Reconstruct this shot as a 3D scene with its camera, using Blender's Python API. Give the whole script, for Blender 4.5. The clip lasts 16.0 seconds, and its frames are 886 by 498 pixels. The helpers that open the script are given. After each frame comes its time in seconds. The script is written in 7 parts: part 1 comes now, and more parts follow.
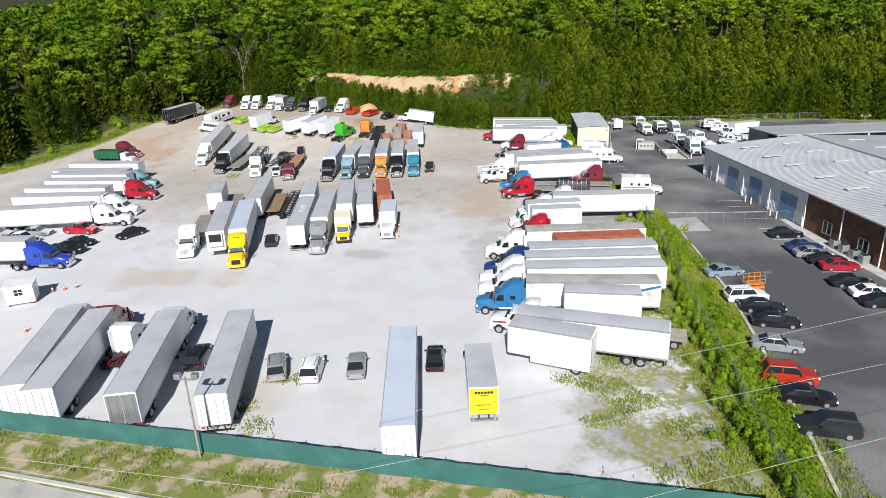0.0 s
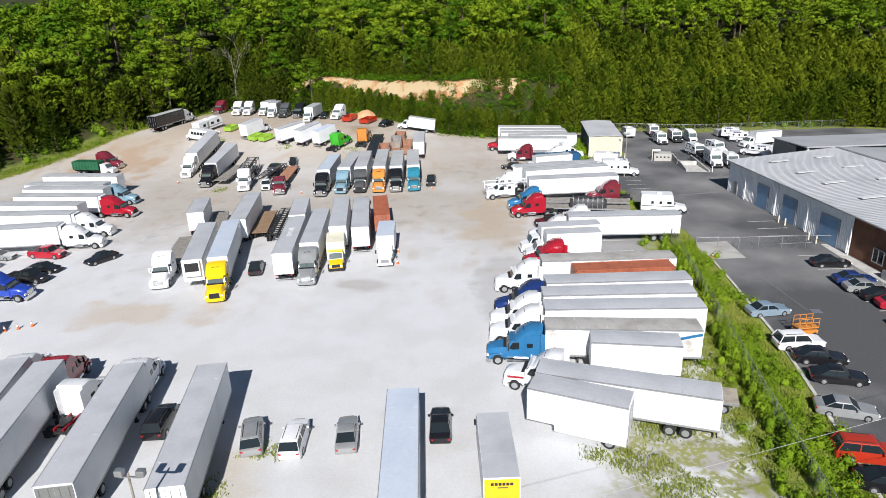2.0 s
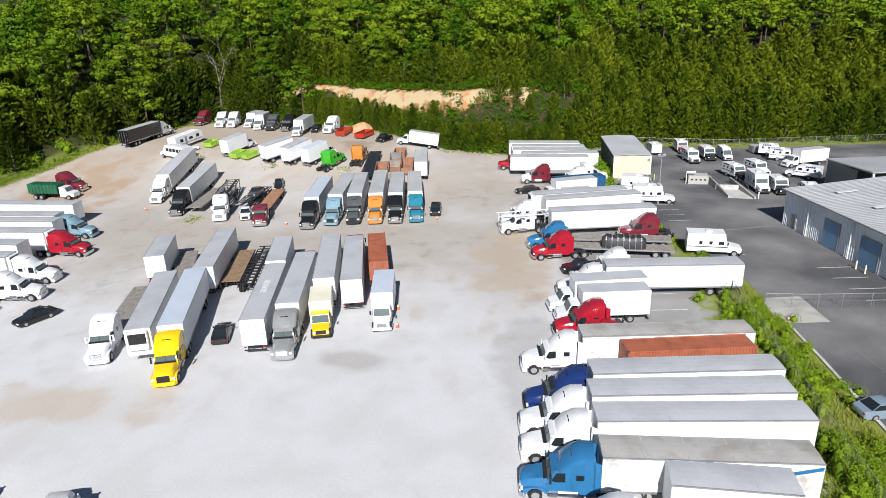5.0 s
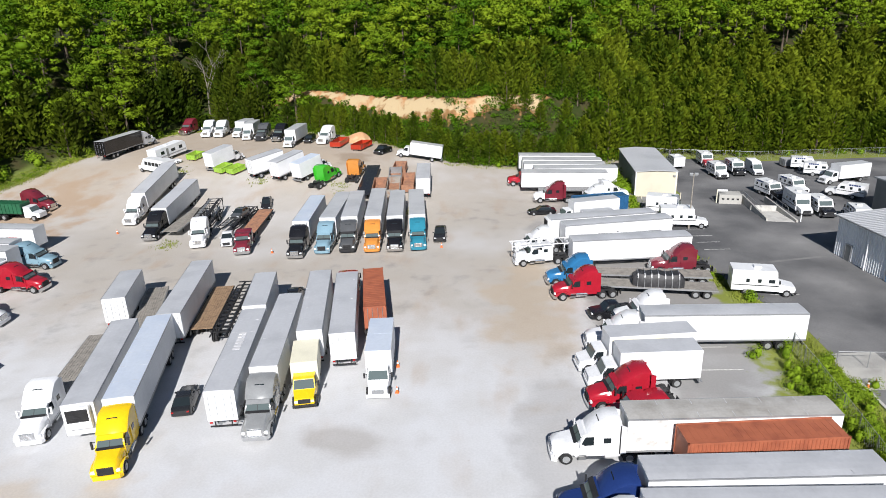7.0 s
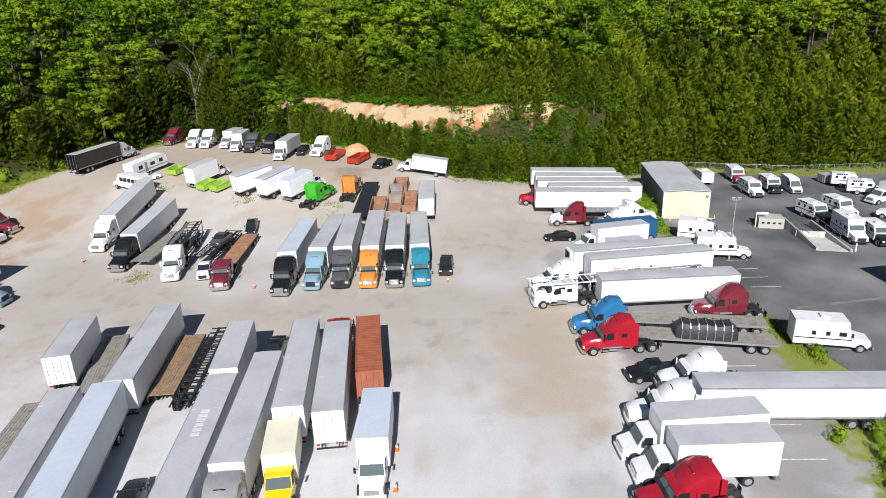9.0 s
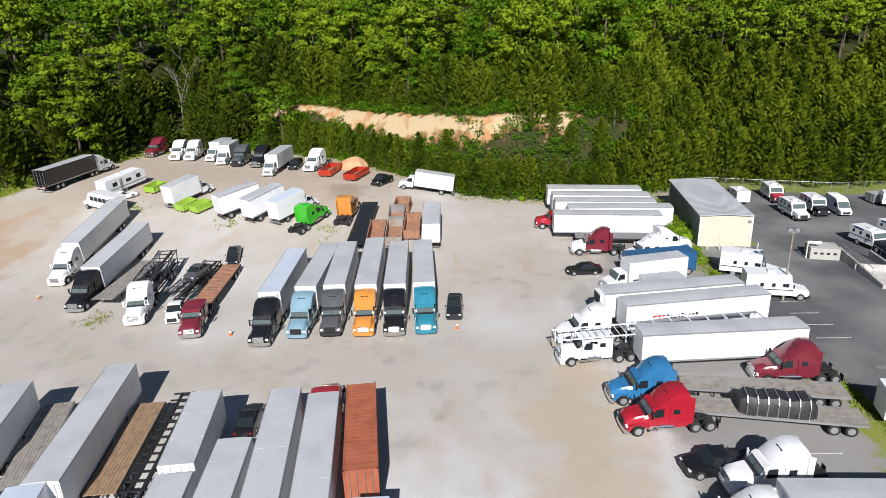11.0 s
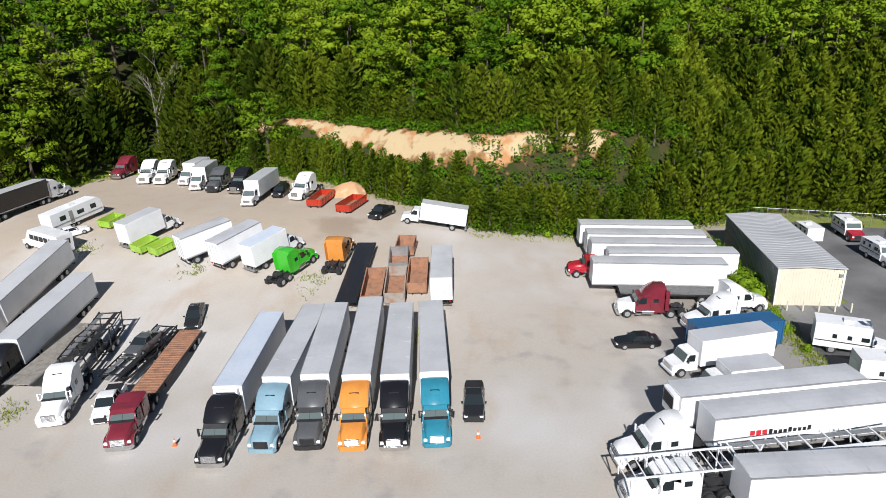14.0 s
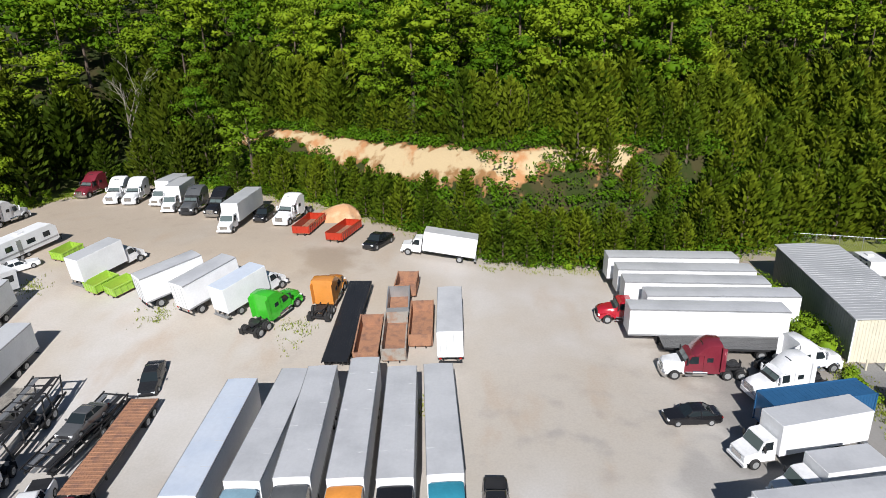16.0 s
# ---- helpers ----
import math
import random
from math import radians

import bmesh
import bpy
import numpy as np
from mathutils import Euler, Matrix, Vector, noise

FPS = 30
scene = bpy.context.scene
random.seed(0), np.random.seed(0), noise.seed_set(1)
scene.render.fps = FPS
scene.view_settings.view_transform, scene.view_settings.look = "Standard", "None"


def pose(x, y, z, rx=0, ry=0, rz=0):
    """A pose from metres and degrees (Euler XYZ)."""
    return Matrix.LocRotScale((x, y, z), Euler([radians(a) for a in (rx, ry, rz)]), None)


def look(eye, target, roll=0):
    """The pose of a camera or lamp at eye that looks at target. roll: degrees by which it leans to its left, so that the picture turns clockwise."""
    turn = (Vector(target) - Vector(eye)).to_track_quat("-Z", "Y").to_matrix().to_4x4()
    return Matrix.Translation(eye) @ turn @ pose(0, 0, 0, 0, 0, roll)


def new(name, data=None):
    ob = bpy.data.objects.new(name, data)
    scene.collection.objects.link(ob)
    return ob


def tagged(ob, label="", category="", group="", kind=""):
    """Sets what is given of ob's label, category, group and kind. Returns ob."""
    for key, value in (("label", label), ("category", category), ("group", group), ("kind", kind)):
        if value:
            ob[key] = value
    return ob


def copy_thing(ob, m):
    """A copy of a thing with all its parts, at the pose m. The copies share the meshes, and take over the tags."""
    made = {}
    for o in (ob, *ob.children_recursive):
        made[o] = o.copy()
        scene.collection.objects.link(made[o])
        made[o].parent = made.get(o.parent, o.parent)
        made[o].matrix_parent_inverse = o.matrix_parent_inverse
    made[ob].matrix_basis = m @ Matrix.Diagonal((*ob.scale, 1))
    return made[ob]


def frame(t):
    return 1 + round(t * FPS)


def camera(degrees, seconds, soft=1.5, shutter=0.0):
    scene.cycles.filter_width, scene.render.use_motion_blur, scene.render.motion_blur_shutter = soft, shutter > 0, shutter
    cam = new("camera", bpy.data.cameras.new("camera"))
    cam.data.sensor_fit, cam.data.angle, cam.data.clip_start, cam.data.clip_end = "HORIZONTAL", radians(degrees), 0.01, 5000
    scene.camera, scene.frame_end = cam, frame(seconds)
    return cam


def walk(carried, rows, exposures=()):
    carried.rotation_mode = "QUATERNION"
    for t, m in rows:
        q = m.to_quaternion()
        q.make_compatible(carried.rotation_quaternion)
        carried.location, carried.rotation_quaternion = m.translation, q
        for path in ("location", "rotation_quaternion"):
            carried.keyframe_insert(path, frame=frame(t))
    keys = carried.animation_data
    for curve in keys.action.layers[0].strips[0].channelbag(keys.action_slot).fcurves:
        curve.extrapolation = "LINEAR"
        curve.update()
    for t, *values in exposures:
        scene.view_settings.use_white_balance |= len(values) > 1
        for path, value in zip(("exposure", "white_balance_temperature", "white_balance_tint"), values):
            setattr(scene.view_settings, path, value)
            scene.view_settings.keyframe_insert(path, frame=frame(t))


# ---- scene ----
cam = camera(68.6, 16.0, 0.9)
PATH = [
    (0, (4.878, -14.566, 32.715), (3.583, 4.153, 25.793), -2.07),
    (1, (4.321, -9.468, 32.761), (3.035, 9.256, 25.851), -2.03),
    (2, (3.641, -3.910, 32.857), (2.365, 14.819, 25.957), -2.00),
    (3, (2.890, 1.993, 32.975), (1.626, 20.725, 26.083), -1.97),
    (4, (2.109, 8.143, 33.095), (0.855, 26.878, 26.209), -1.96),
    (5, (1.326, 14.464, 33.204), (0.080, 33.202, 26.323), -1.95),
    (6, (0.559, 20.894, 33.296), (-0.684, 39.634, 26.420), -1.94),
    (7, (-0.182, 27.390, 33.369), (-1.431, 46.131, 26.499), -1.93),
    (8, (-0.898, 33.919, 33.425), (-2.162, 52.661, 26.560), -1.92),
    (9, (-1.594, 40.463, 33.468), (-2.883, 59.206, 26.608), -1.91),
    (10, (-2.281, 47.014, 33.501), (-3.608, 65.756, 26.646), -1.91),
    (11, (-2.978, 53.570, 33.527), (-4.348, 72.312, 26.679), -1.90),
    (12, (-3.705, 60.140, 33.546), (-5.120, 78.880, 26.706), -1.89),
    (13, (-4.486, 66.734, 33.556), (-5.940, 85.475, 26.725), -1.87),
    (14, (-5.344, 73.370, 33.547), (-6.819, 92.113, 26.725), -1.86),
    (15, (-6.307, 80.064, 33.502), (-7.768, 98.813, 26.693), -1.83),
    (16, (-7.399, 86.835, 33.399), (-8.791, 105.594, 26.605), -1.80),
]
walk(cam, [(t, look(eye, target, roll)) for t, eye, target, roll in PATH])

# ---- world, sun, exposure ----
SUN_EL, SUN_AZ = radians(36.0), radians(-88.5)
world = bpy.data.worlds.new("sky_world")
scene.world = world
world.use_nodes = True
wn = world.node_tree.nodes
sky = wn.new("ShaderNodeTexSky")
sky.sky_type, sky.sun_disc = "NISHITA", False
sky.sun_elevation, sky.sun_rotation = SUN_EL, math.pi - 0.026
sky.altitude, sky.dust_density = 2500.0, 0.2
world.node_tree.links.new(sky.outputs[0], wn["Background"].inputs[0])
wn["Background"].inputs[1].default_value = 0.05
sun = new("sun", bpy.data.lights.new("sun", "SUN"))
sun.data.energy, sun.data.angle, sun.data.color = 5.0, radians(0.53), (1.0, 0.97, 0.95)
sun.matrix_world = look((100 * math.cos(SUN_AZ), 100 * math.sin(SUN_AZ), 100 * math.tan(SUN_EL)), (0, 0, 0))
scene.view_settings.exposure = 0.42


# ---- materials ----
def rgb(c):
    return (*c, 1.0)


def material(name, colour, rough=0.5, metal=0.0, vary=0.12, scale=0.6, grain=18.0, bump=0.05, coat=0.0, island=0.0, second=None, cut=(0.45, 0.7)):
    """Two scales of variation: broad stains (towards second) and grain, with a fine relief."""
    m = bpy.data.materials.new(name)
    m.use_nodes = True
    n, l = m.node_tree.nodes, m.node_tree.links
    b = n["Principled BSDF"]
    pos = n.new("ShaderNodeNewGeometry")
    broad = n.new("ShaderNodeTexNoise")
    broad.inputs["Scale"].default_value, broad.inputs["Detail"].default_value = scale, 5.0
    fine = n.new("ShaderNodeTexNoise")
    fine.inputs["Scale"].default_value, fine.inputs["Detail"].default_value = grain, 3.0
    l.new(pos.outputs["Position"], broad.inputs["Vector"])
    l.new(pos.outputs["Position"], fine.inputs["Vector"])
    ramp = n.new("ShaderNodeMapRange")
    ramp.inputs["From Min"].default_value, ramp.inputs["From Max"].default_value = cut
    l.new(broad.outputs["Fac"], ramp.inputs["Value"])
    mix = n.new("ShaderNodeMix")
    mix.data_type = "RGBA"
    mix.inputs[6].default_value = rgb(colour)
    mix.inputs[7].default_value = rgb(second or [c * (1 - 2 * vary) for c in colour])
    l.new(ramp.outputs[0], mix.inputs[0])
    hsv = n.new("ShaderNodeHueSaturation")
    val = n.new("ShaderNodeMapRange")
    val.inputs["From Min"].default_value, val.inputs["From Max"].default_value = 0.25, 0.75
    val.inputs["To Min"].default_value, val.inputs["To Max"].default_value = 1 - vary, 1 + vary
    l.new(fine.outputs["Fac"], val.inputs["Value"])
    out = val.outputs[0]
    if island:
        rnd = n.new("ShaderNodeMapRange")
        rnd.inputs["To Min"].default_value, rnd.inputs["To Max"].default_value = 1 - island, 1 + island
        l.new(pos.outputs["Random Per Island"], rnd.inputs["Value"])
        mul = n.new("ShaderNodeMath")
        mul.operation = "MULTIPLY"
        l.new(out, mul.inputs[0])
        l.new(rnd.outputs[0], mul.inputs[1])
        out = mul.outputs[0]
    l.new(out, hsv.inputs["Value"])
    l.new(mix.outputs[2], hsv.inputs["Color"])
    l.new(hsv.outputs[0], b.inputs["Base Color"])
    b.inputs["Roughness"].default_value, b.inputs["Metallic"].default_value = rough, metal
    b.inputs["Coat Weight"].default_value = coat
    if bump:
        bp = n.new("ShaderNodeBump")
        bp.inputs["Strength"].default_value, bp.inputs["Distance"].default_value = bump, 0.05
        l.new(fine.outputs["Fac"], bp.inputs["Height"])
        l.new(bp.outputs[0], b.inputs["Normal"])
    return m


PAINTS = dict(white=(0.74, 0.75, 0.765), red=(0.36, 0.014, 0.028), maroon=(0.17, 0.022, 0.035), blue=(0.03, 0.16, 0.34), navy=(0.015, 0.035, 0.14),
              lightblue=(0.2, 0.32, 0.39), teal=(0.03, 0.2, 0.28), yellow=(0.8, 0.52, 0.01), orange=(0.6, 0.24, 0.05), green=(0.05, 0.42, 0.03), black=(0.012, 0.012, 0.014),
              grey=(0.13, 0.135, 0.14), darkgrey=(0.02, 0.021, 0.023), silver=(0.36, 0.37, 0.37), silverblue=(0.3, 0.4, 0.48), lime=(0.3, 0.5, 0.06), burnt=(0.38, 0.032, 0.014), royal=(0.02, 0.055, 0.36), seablue=(0.025, 0.1, 0.22))
PAINT = {k: material("paint_" + k, v, rough=0.32 if k == "white" else 0.2, metal=0.35 if k in ("silver", "silverblue", "grey") else 0.0, vary=0.06, scale=0.8, grain=6, bump=0.0, coat=0.25) for k, v in PAINTS.items()}
M = dict(
    tyre=material("tyre_rubber", (0.02, 0.02, 0.021), 0.85, vary=0.2),
    steel=material("black_steel", (0.02, 0.02, 0.022), 0.6, vary=0.25, scale=1.5),
    chrome=material("polished_alloy", (0.72, 0.73, 0.74), 0.22, 1.0, vary=0.06, bump=0),
    alu=material("dull_aluminium", (0.42, 0.43, 0.44), 0.5, 0.6, vary=0.14, scale=0.5, second=(0.33, 0.34, 0.35)),
    roof=material("trailer_roof_sheet", (0.6, 0.61, 0.63), 0.38, 0.25, vary=0.04, scale=0.3, grain=4, second=(0.5, 0.51, 0.53)),
    # pale blue base colour carries the sky's reflection on some roofs
    skyroof=material("bright_metal_roof", (0.6, 0.66, 0.75), 0.36, 0.15, vary=0.04, scale=0.25, grain=3, bump=0.0, second=(0.52, 0.59, 0.7)),
    oldroof=material("weathered_trailer_roof", (0.4, 0.39, 0.37), 0.6, vary=0.08, scale=0.5, grain=6, second=(0.29, 0.275, 0.25)),
    # lighter than dark_glass: reflected sky is mixed into the windscreen colour
    windglass=material("windscreen_glass", (0.09, 0.115, 0.115), 0.06, vary=0.0, bump=0),
    glass=material("dark_glass", (0.016, 0.022, 0.025), 0.05, vary=0.0, bump=0),
    side=material("white_trailer_side", (0.74, 0.75, 0.765), 0.45, vary=0.04, scale=0.5, grain=5, bump=0.02, second=(0.67, 0.68, 0.69)),
    sidestain=material("stained_trailer_side", (0.78, 0.78, 0.77), 0.55, vary=0.08, scale=0.9, grain=7, second=(0.4, 0.38, 0.35), cut=(0.5, 0.72)),
    red_light=material("red_lamp_lens", (0.4, 0.01, 0.01), 0.2, vary=0, bump=0),
    lamp=material("clear_lamp_lens", (0.7, 0.72, 0.74), 0.12, vary=0, bump=0),
    rust=material("rust_red_container", (0.36, 0.11, 0.055), 0.65, vary=0.14, scale=0.8, second=(0.26, 0.075, 0.04)),
    rusty=material("rusted_steel", (0.33, 0.17, 0.1), 0.8, vary=0.25, scale=1.4, grain=14, second=(0.2, 0.11, 0.08)),
    greyrust=material("grey_rusted_steel", (0.3, 0.28, 0.25), 0.75, vary=0.2, scale=1.2, second=(0.28, 0.15, 0.09)),
    wood=material("deck_wood", (0.3, 0.2, 0.12), 0.75, vary=0.25, scale=2.0, grain=9, second=(0.2, 0.13, 0.08)),
    greywood=material("weathered_deck_wood", (0.27, 0.25, 0.22), 0.8, vary=0.2, scale=1.5, grain=9, second=(0.18, 0.165, 0.15)),
    tan=material("tan_deck", (0.36, 0.32, 0.26), 0.75, vary=0.15, scale=1.5),
    tarp=material("black_tarpaulin", (0.03, 0.03, 0.033), 0.55, vary=0.3, scale=2.0, bump=0.3),
    cream=material("cream_panel", (0.74, 0.71, 0.56), 0.5, vary=0.05),
    concrete=material("concrete", (0.42, 0.41, 0.38), 0.85, vary=0.12, scale=0.5, second=(0.32, 0.31, 0.29)),
    kerb=material("kerb_concrete", (0.5, 0.49, 0.46), 0.85, vary=0.12, scale=0.8),
    asphalt=material("asphalt", (0.075, 0.076, 0.08), 0.85, vary=0.16, scale=0.06, grain=7, bump=0.15, second=(0.25, 0.248, 0.245), cut=(0.42, 0.72)),
    worn=material("worn_asphalt", (0.19, 0.188, 0.185), 0.85, vary=0.2, scale=0.4, grain=7, bump=0.1, second=(0.12, 0.12, 0.12)),
    line=material("road_paint", (0.6, 0.6, 0.58), 0.7, vary=0.15, scale=3, second=(0.35, 0.35, 0.34)),
    metalwall=material("white_metal_cladding", (0.8, 0.81, 0.82), 0.5, vary=0.06, scale=0.4),
    greywall=material("grey_metal_cladding", (0.2, 0.21, 0.21), 0.55, vary=0.1, scale=0.4),
    creamwall=material("cream_metal_cladding", (0.58, 0.545, 0.43), 0.6, vary=0.05, scale=0.5),
    brick=material("brown_brick", (0.17, 0.075, 0.04), 0.85, vary=0.2, scale=0.8, grain=11, second=(0.12, 0.05, 0.03)),
    roofmetal=material("grey_roof_sheet", (0.45, 0.46, 0.475), 0.5, 0.2, vary=0.06, scale=0.15, second=(0.38, 0.39, 0.405)),
    skylight=material("skylight_panel", (0.62, 0.63, 0.64), 0.4, vary=0.05),
    bluedoor=material("blue_roller_door", (0.2, 0.34, 0.52), 0.5, vary=0.08),
    screen=material("green_fence_screen", (0.03, 0.115, 0.1), 0.8, vary=0.15, scale=0.5, grain=20, second=(0.042, 0.15, 0.13)),
    galv=material("galvanised_steel", (0.4, 0.41, 0.42), 0.45, 0.7, vary=0.1),
    pole=material("weathered_pole_wood", (0.3, 0.27, 0.23), 0.85, vary=0.2, scale=2),
    cone=material("cone_orange", (0.75, 0.16, 0.03), 0.6, vary=0.1),
    dirt=material("orange_dirt", (0.48, 0.27, 0.14), 0.95, vary=0.18, scale=0.8, bump=0.4, second=(0.6, 0.42, 0.26)),
    bark=material("bark", (0.12, 0.09, 0.065), 0.9, vary=0.25),
    cable=material("cable_grey", (0.45, 0.45, 0.44), 0.5, vary=0.05, bump=0),
    bar=material("lettering_black", (0.02, 0.02, 0.022), 0.5, vary=0.05, bump=0),
    bar_red=material("lettering_red", (0.5, 0.03, 0.04), 0.5, vary=0.05, bump=0),
    bar_grey=material("lettering_grey", (0.62, 0.62, 0.63), 0.5, vary=0.05, bump=0),
)


def leaf_material(name, dark, light, yellow):
    """Leaves: hue from tree to tree, light and dark by clumps of a metre or two, a little from leaf to leaf."""
    m = bpy.data.materials.new(name)
    m.use_nodes = True
    n, l = m.node_tree.nodes, m.node_tree.links
    b = n["Principled BSDF"]
    geo = n.new("ShaderNodeNewGeometry")

    def noise_at(scale, detail):
        t = n.new("ShaderNodeTexNoise")
        t.inputs["Scale"].default_value, t.inputs["Detail"].default_value = scale, detail
        l.new(geo.outputs["Position"], t.inputs["Vector"])
        return t.outputs["Fac"]

    def maths(op, x, y):
        t = n.new("ShaderNodeMath")
        t.operation = op
        for i, v in enumerate((x, y)):
            if isinstance(v, (int, float)):
                t.inputs[i].default_value = v
            else:
                l.new(v, t.inputs[i])
        return t.outputs[0]

    def span(v, lo, hi):
        r = n.new("ShaderNodeMapRange")
        r.inputs["From Min"].default_value, r.inputs["From Max"].default_value = lo, hi
        l.new(v, r.inputs["Value"])
        return r.outputs[0]

    tint = n.new("ShaderNodeAttribute")
    tint.attribute_name = "tint"
    leaf = maths("ADD", maths("MULTIPLY", geo.outputs["Random Per Island"], 0.45), maths("MULTIPLY", span(noise_at(0.5, 2.0), 0.3, 0.7), 0.55))
    hue = span(maths("ADD", maths("MULTIPLY", noise_at(0.05, 2.0), 0.9), maths("MULTIPLY", tint.outputs["Fac"], 0.45)), 0.46, 1.0)
    a = n.new("ShaderNodeMix")
    a.data_type = "RGBA"
    a.inputs[6].default_value, a.inputs[7].default_value = rgb(dark), rgb(light)
    l.new(leaf, a.inputs[0])
    c = n.new("ShaderNodeMix")
    c.data_type = "RGBA"
    c.inputs[7].default_value = rgb(yellow)
    l.new(hue, c.inputs[0])
    l.new(a.outputs[2], c.inputs[6])
    l.new(c.outputs[2], b.inputs["Base Color"])
    b.inputs["Roughness"].default_value = 0.6
    b.inputs["Specular IOR Level"].default_value = 0.06
    return m


LEAF = leaf_material("broad_leaves", (0.02, 0.052, 0.002), (0.08, 0.165, 0.006), (0.145, 0.21, 0.01))
NEEDLE = leaf_material("pine_needles", (0.015, 0.031, 0.002), (0.074, 0.118, 0.006), (0.135, 0.17, 0.01))
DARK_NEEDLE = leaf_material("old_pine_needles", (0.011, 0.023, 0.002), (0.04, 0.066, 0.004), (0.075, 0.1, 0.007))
VINE = leaf_material("vine_leaves", (0.055, 0.115, 0.006), (0.19, 0.29, 0.016), (0.29, 0.35, 0.03))
GRASS = leaf_material("grass_blades", (0.13, 0.165, 0.025), (0.26, 0.3, 0.05), (0.34, 0.33, 0.08))


def ground_material():
    """Pale crushed stone, tan earth, worn dark patches and grass, each where the yard has it."""
    m = bpy.data.materials.new("yard_ground")
    m.use_nodes = True
    n, l = m.node_tree.nodes, m.node_tree.links
    b = n["Principled BSDF"]
    geo = n.new("ShaderNodeNewGeometry")
    sep = n.new("ShaderNodeSeparateXYZ")
    l.new(geo.outputs["Position"], sep.inputs[0])

    def noise_at(scale, detail=5.0, stretch=None):
        t = n.new("ShaderNodeTexNoise")
        t.inputs["Scale"].default_value, t.inputs["Detail"].default_value = scale, detail
        if stretch:
            mp = n.new("ShaderNodeMapping")
            mp.inputs["Scale"].default_value = stretch
            l.new(geo.outputs["Position"], mp.inputs["Vector"])
            l.new(mp.outputs[0], t.inputs["Vector"])
        else:
            l.new(geo.outputs["Position"], t.inputs["Vector"])
        return t.outputs["Fac"]

    def span(v, a, c, lo=0.0, hi=1.0):
        r = n.new("ShaderNodeMapRange")
        r.interpolation_type = "SMOOTHSTEP"
        for k, x in (("From Min", a), ("From Max", c), ("To Min", lo), ("To Max", hi)):
            r.inputs[k].default_value = x
        l.new(v, r.inputs["Value"])
        return r.outputs[0]

    def maths(op, a, c):
        t = n.new("ShaderNodeMath")
        t.operation = op
        for i, v in enumerate((a, c)):
            if isinstance(v, (int, float)):
                t.inputs[i].default_value = v
            else:
                l.new(v, t.inputs[i])
        return t.outputs[0]

    def over(below, colour, fac):
        t = n.new("ShaderNodeMix")
        t.data_type = "RGBA"
        if isinstance(below, tuple):
            t.inputs[6].default_value = rgb(below)
        else:
            l.new(below, t.inputs[6])
        t.inputs[7].default_value = rgb(colour)
        l.new(fac, t.inputs[0])
        return t.outputs[2]

    big, mid, small = noise_at(0.035, 4), noise_at(0.16, 6), noise_at(5.0, 4)
    streak, rough = noise_at(0.22, 5, (1.0, 0.45, 1.0)), noise_at(0.35, 6)
    wob = maths("MULTIPLY", maths("SUBTRACT", mid, 0.5), 26.0)
    yy = maths("ADD", sep.outputs[1], wob)
    xx = maths("ADD", sep.outputs[0], wob)
    c = over((0.57, 0.578, 0.593), (0.535, 0.538, 0.542), span(mid, 0.42, 0.62))
    c = over(c, (0.395, 0.355, 0.305), maths("MULTIPLY", span(yy, 75, 112), span(big, 0.3, 0.55, 0.35, 0.85)))
    c = over(c, (0.37, 0.265, 0.175), maths("MULTIPLY", span(streak, 0.52, 0.78), span(yy, 50, 95, 0.06, 0.45)))
    c = over(c, (0.27, 0.26, 0.25), maths("MULTIPLY", span(rough, 0.5, 0.75), maths("MULTIPLY", span(big, 0.4, 0.6), span(yy, 60, 110, 0.12, 0.6))))
    c = over(c, (0.2, 0.195, 0.19), maths("MULTIPLY", span(xx, 9, 15), maths("MULTIPLY", span(yy, 70, 84), 0.75)))

    def blot(c, x, y, rx, ry, colour, strength):
        a = maths("DIVIDE", maths("SUBTRACT", sep.outputs[0], x), rx)
        b2 = maths("DIVIDE", maths("SUBTRACT", sep.outputs[1], y), ry)
        r = maths("SQRT", maths("ADD", maths("MULTIPLY", a, a), maths("MULTIPLY", b2, b2)), 0.0)
        r = maths("ADD", r, maths("MULTIPLY", maths("SUBTRACT", mid, 0.5), 3.0))
        return over(c, colour, span(r, 1.15, 0.45, 0.0, strength))

    c = blot(c, 4.5, 98, 5, 17, (0.42, 0.34, 0.25), 0.7)
    c = blot(c, -17, 36, 4, 5, (0.47, 0.41, 0.32), 0.55)
    c = blot(c, -38, 64, 10, 4, (0.45, 0.37, 0.28), 0.6)
    c = blot(c, -48, 50, 16, 5, (0.62, 0.62, 0.62), 0.8)
    c = blot(c, -82, 140, 10, 16, (0.36, 0.25, 0.16), 0.75)
    c = blot(c, -27, 161, 4.5, 5, (0.2, 0.155, 0.12), 0.9)
    c = blot(c, 11, 122, 5, 10, (0.29, 0.28, 0.27), 0.7)
    c = blot(c, -12, 72, 5, 2.5, (0.3, 0.27, 0.24), 0.5)
    c = blot(c, 6, 72, 4, 14, (0.3, 0.29, 0.28), 0.45)
    c = over(c, (0.4, 0.325, 0.245), maths("MULTIPLY", span(yy, 132, 166), span(big, 0.35, 0.6, 0.25, 0.7)))
    # grass and weeds along the edges of the yard
    rough_patch = noise_at(0.55, 7)
    weeds = maths("MULTIPLY", span(rough_patch, 0.4, 0.54), span(yy, 60, 46))
    c = over(c, (0.25, 0.235, 0.21), maths("MULTIPLY", maths("MULTIPLY", span(mid, 0.4, 0.55), span(yy, 50, 38)), span(xx, 11, 19, 0.0, 0.75)))
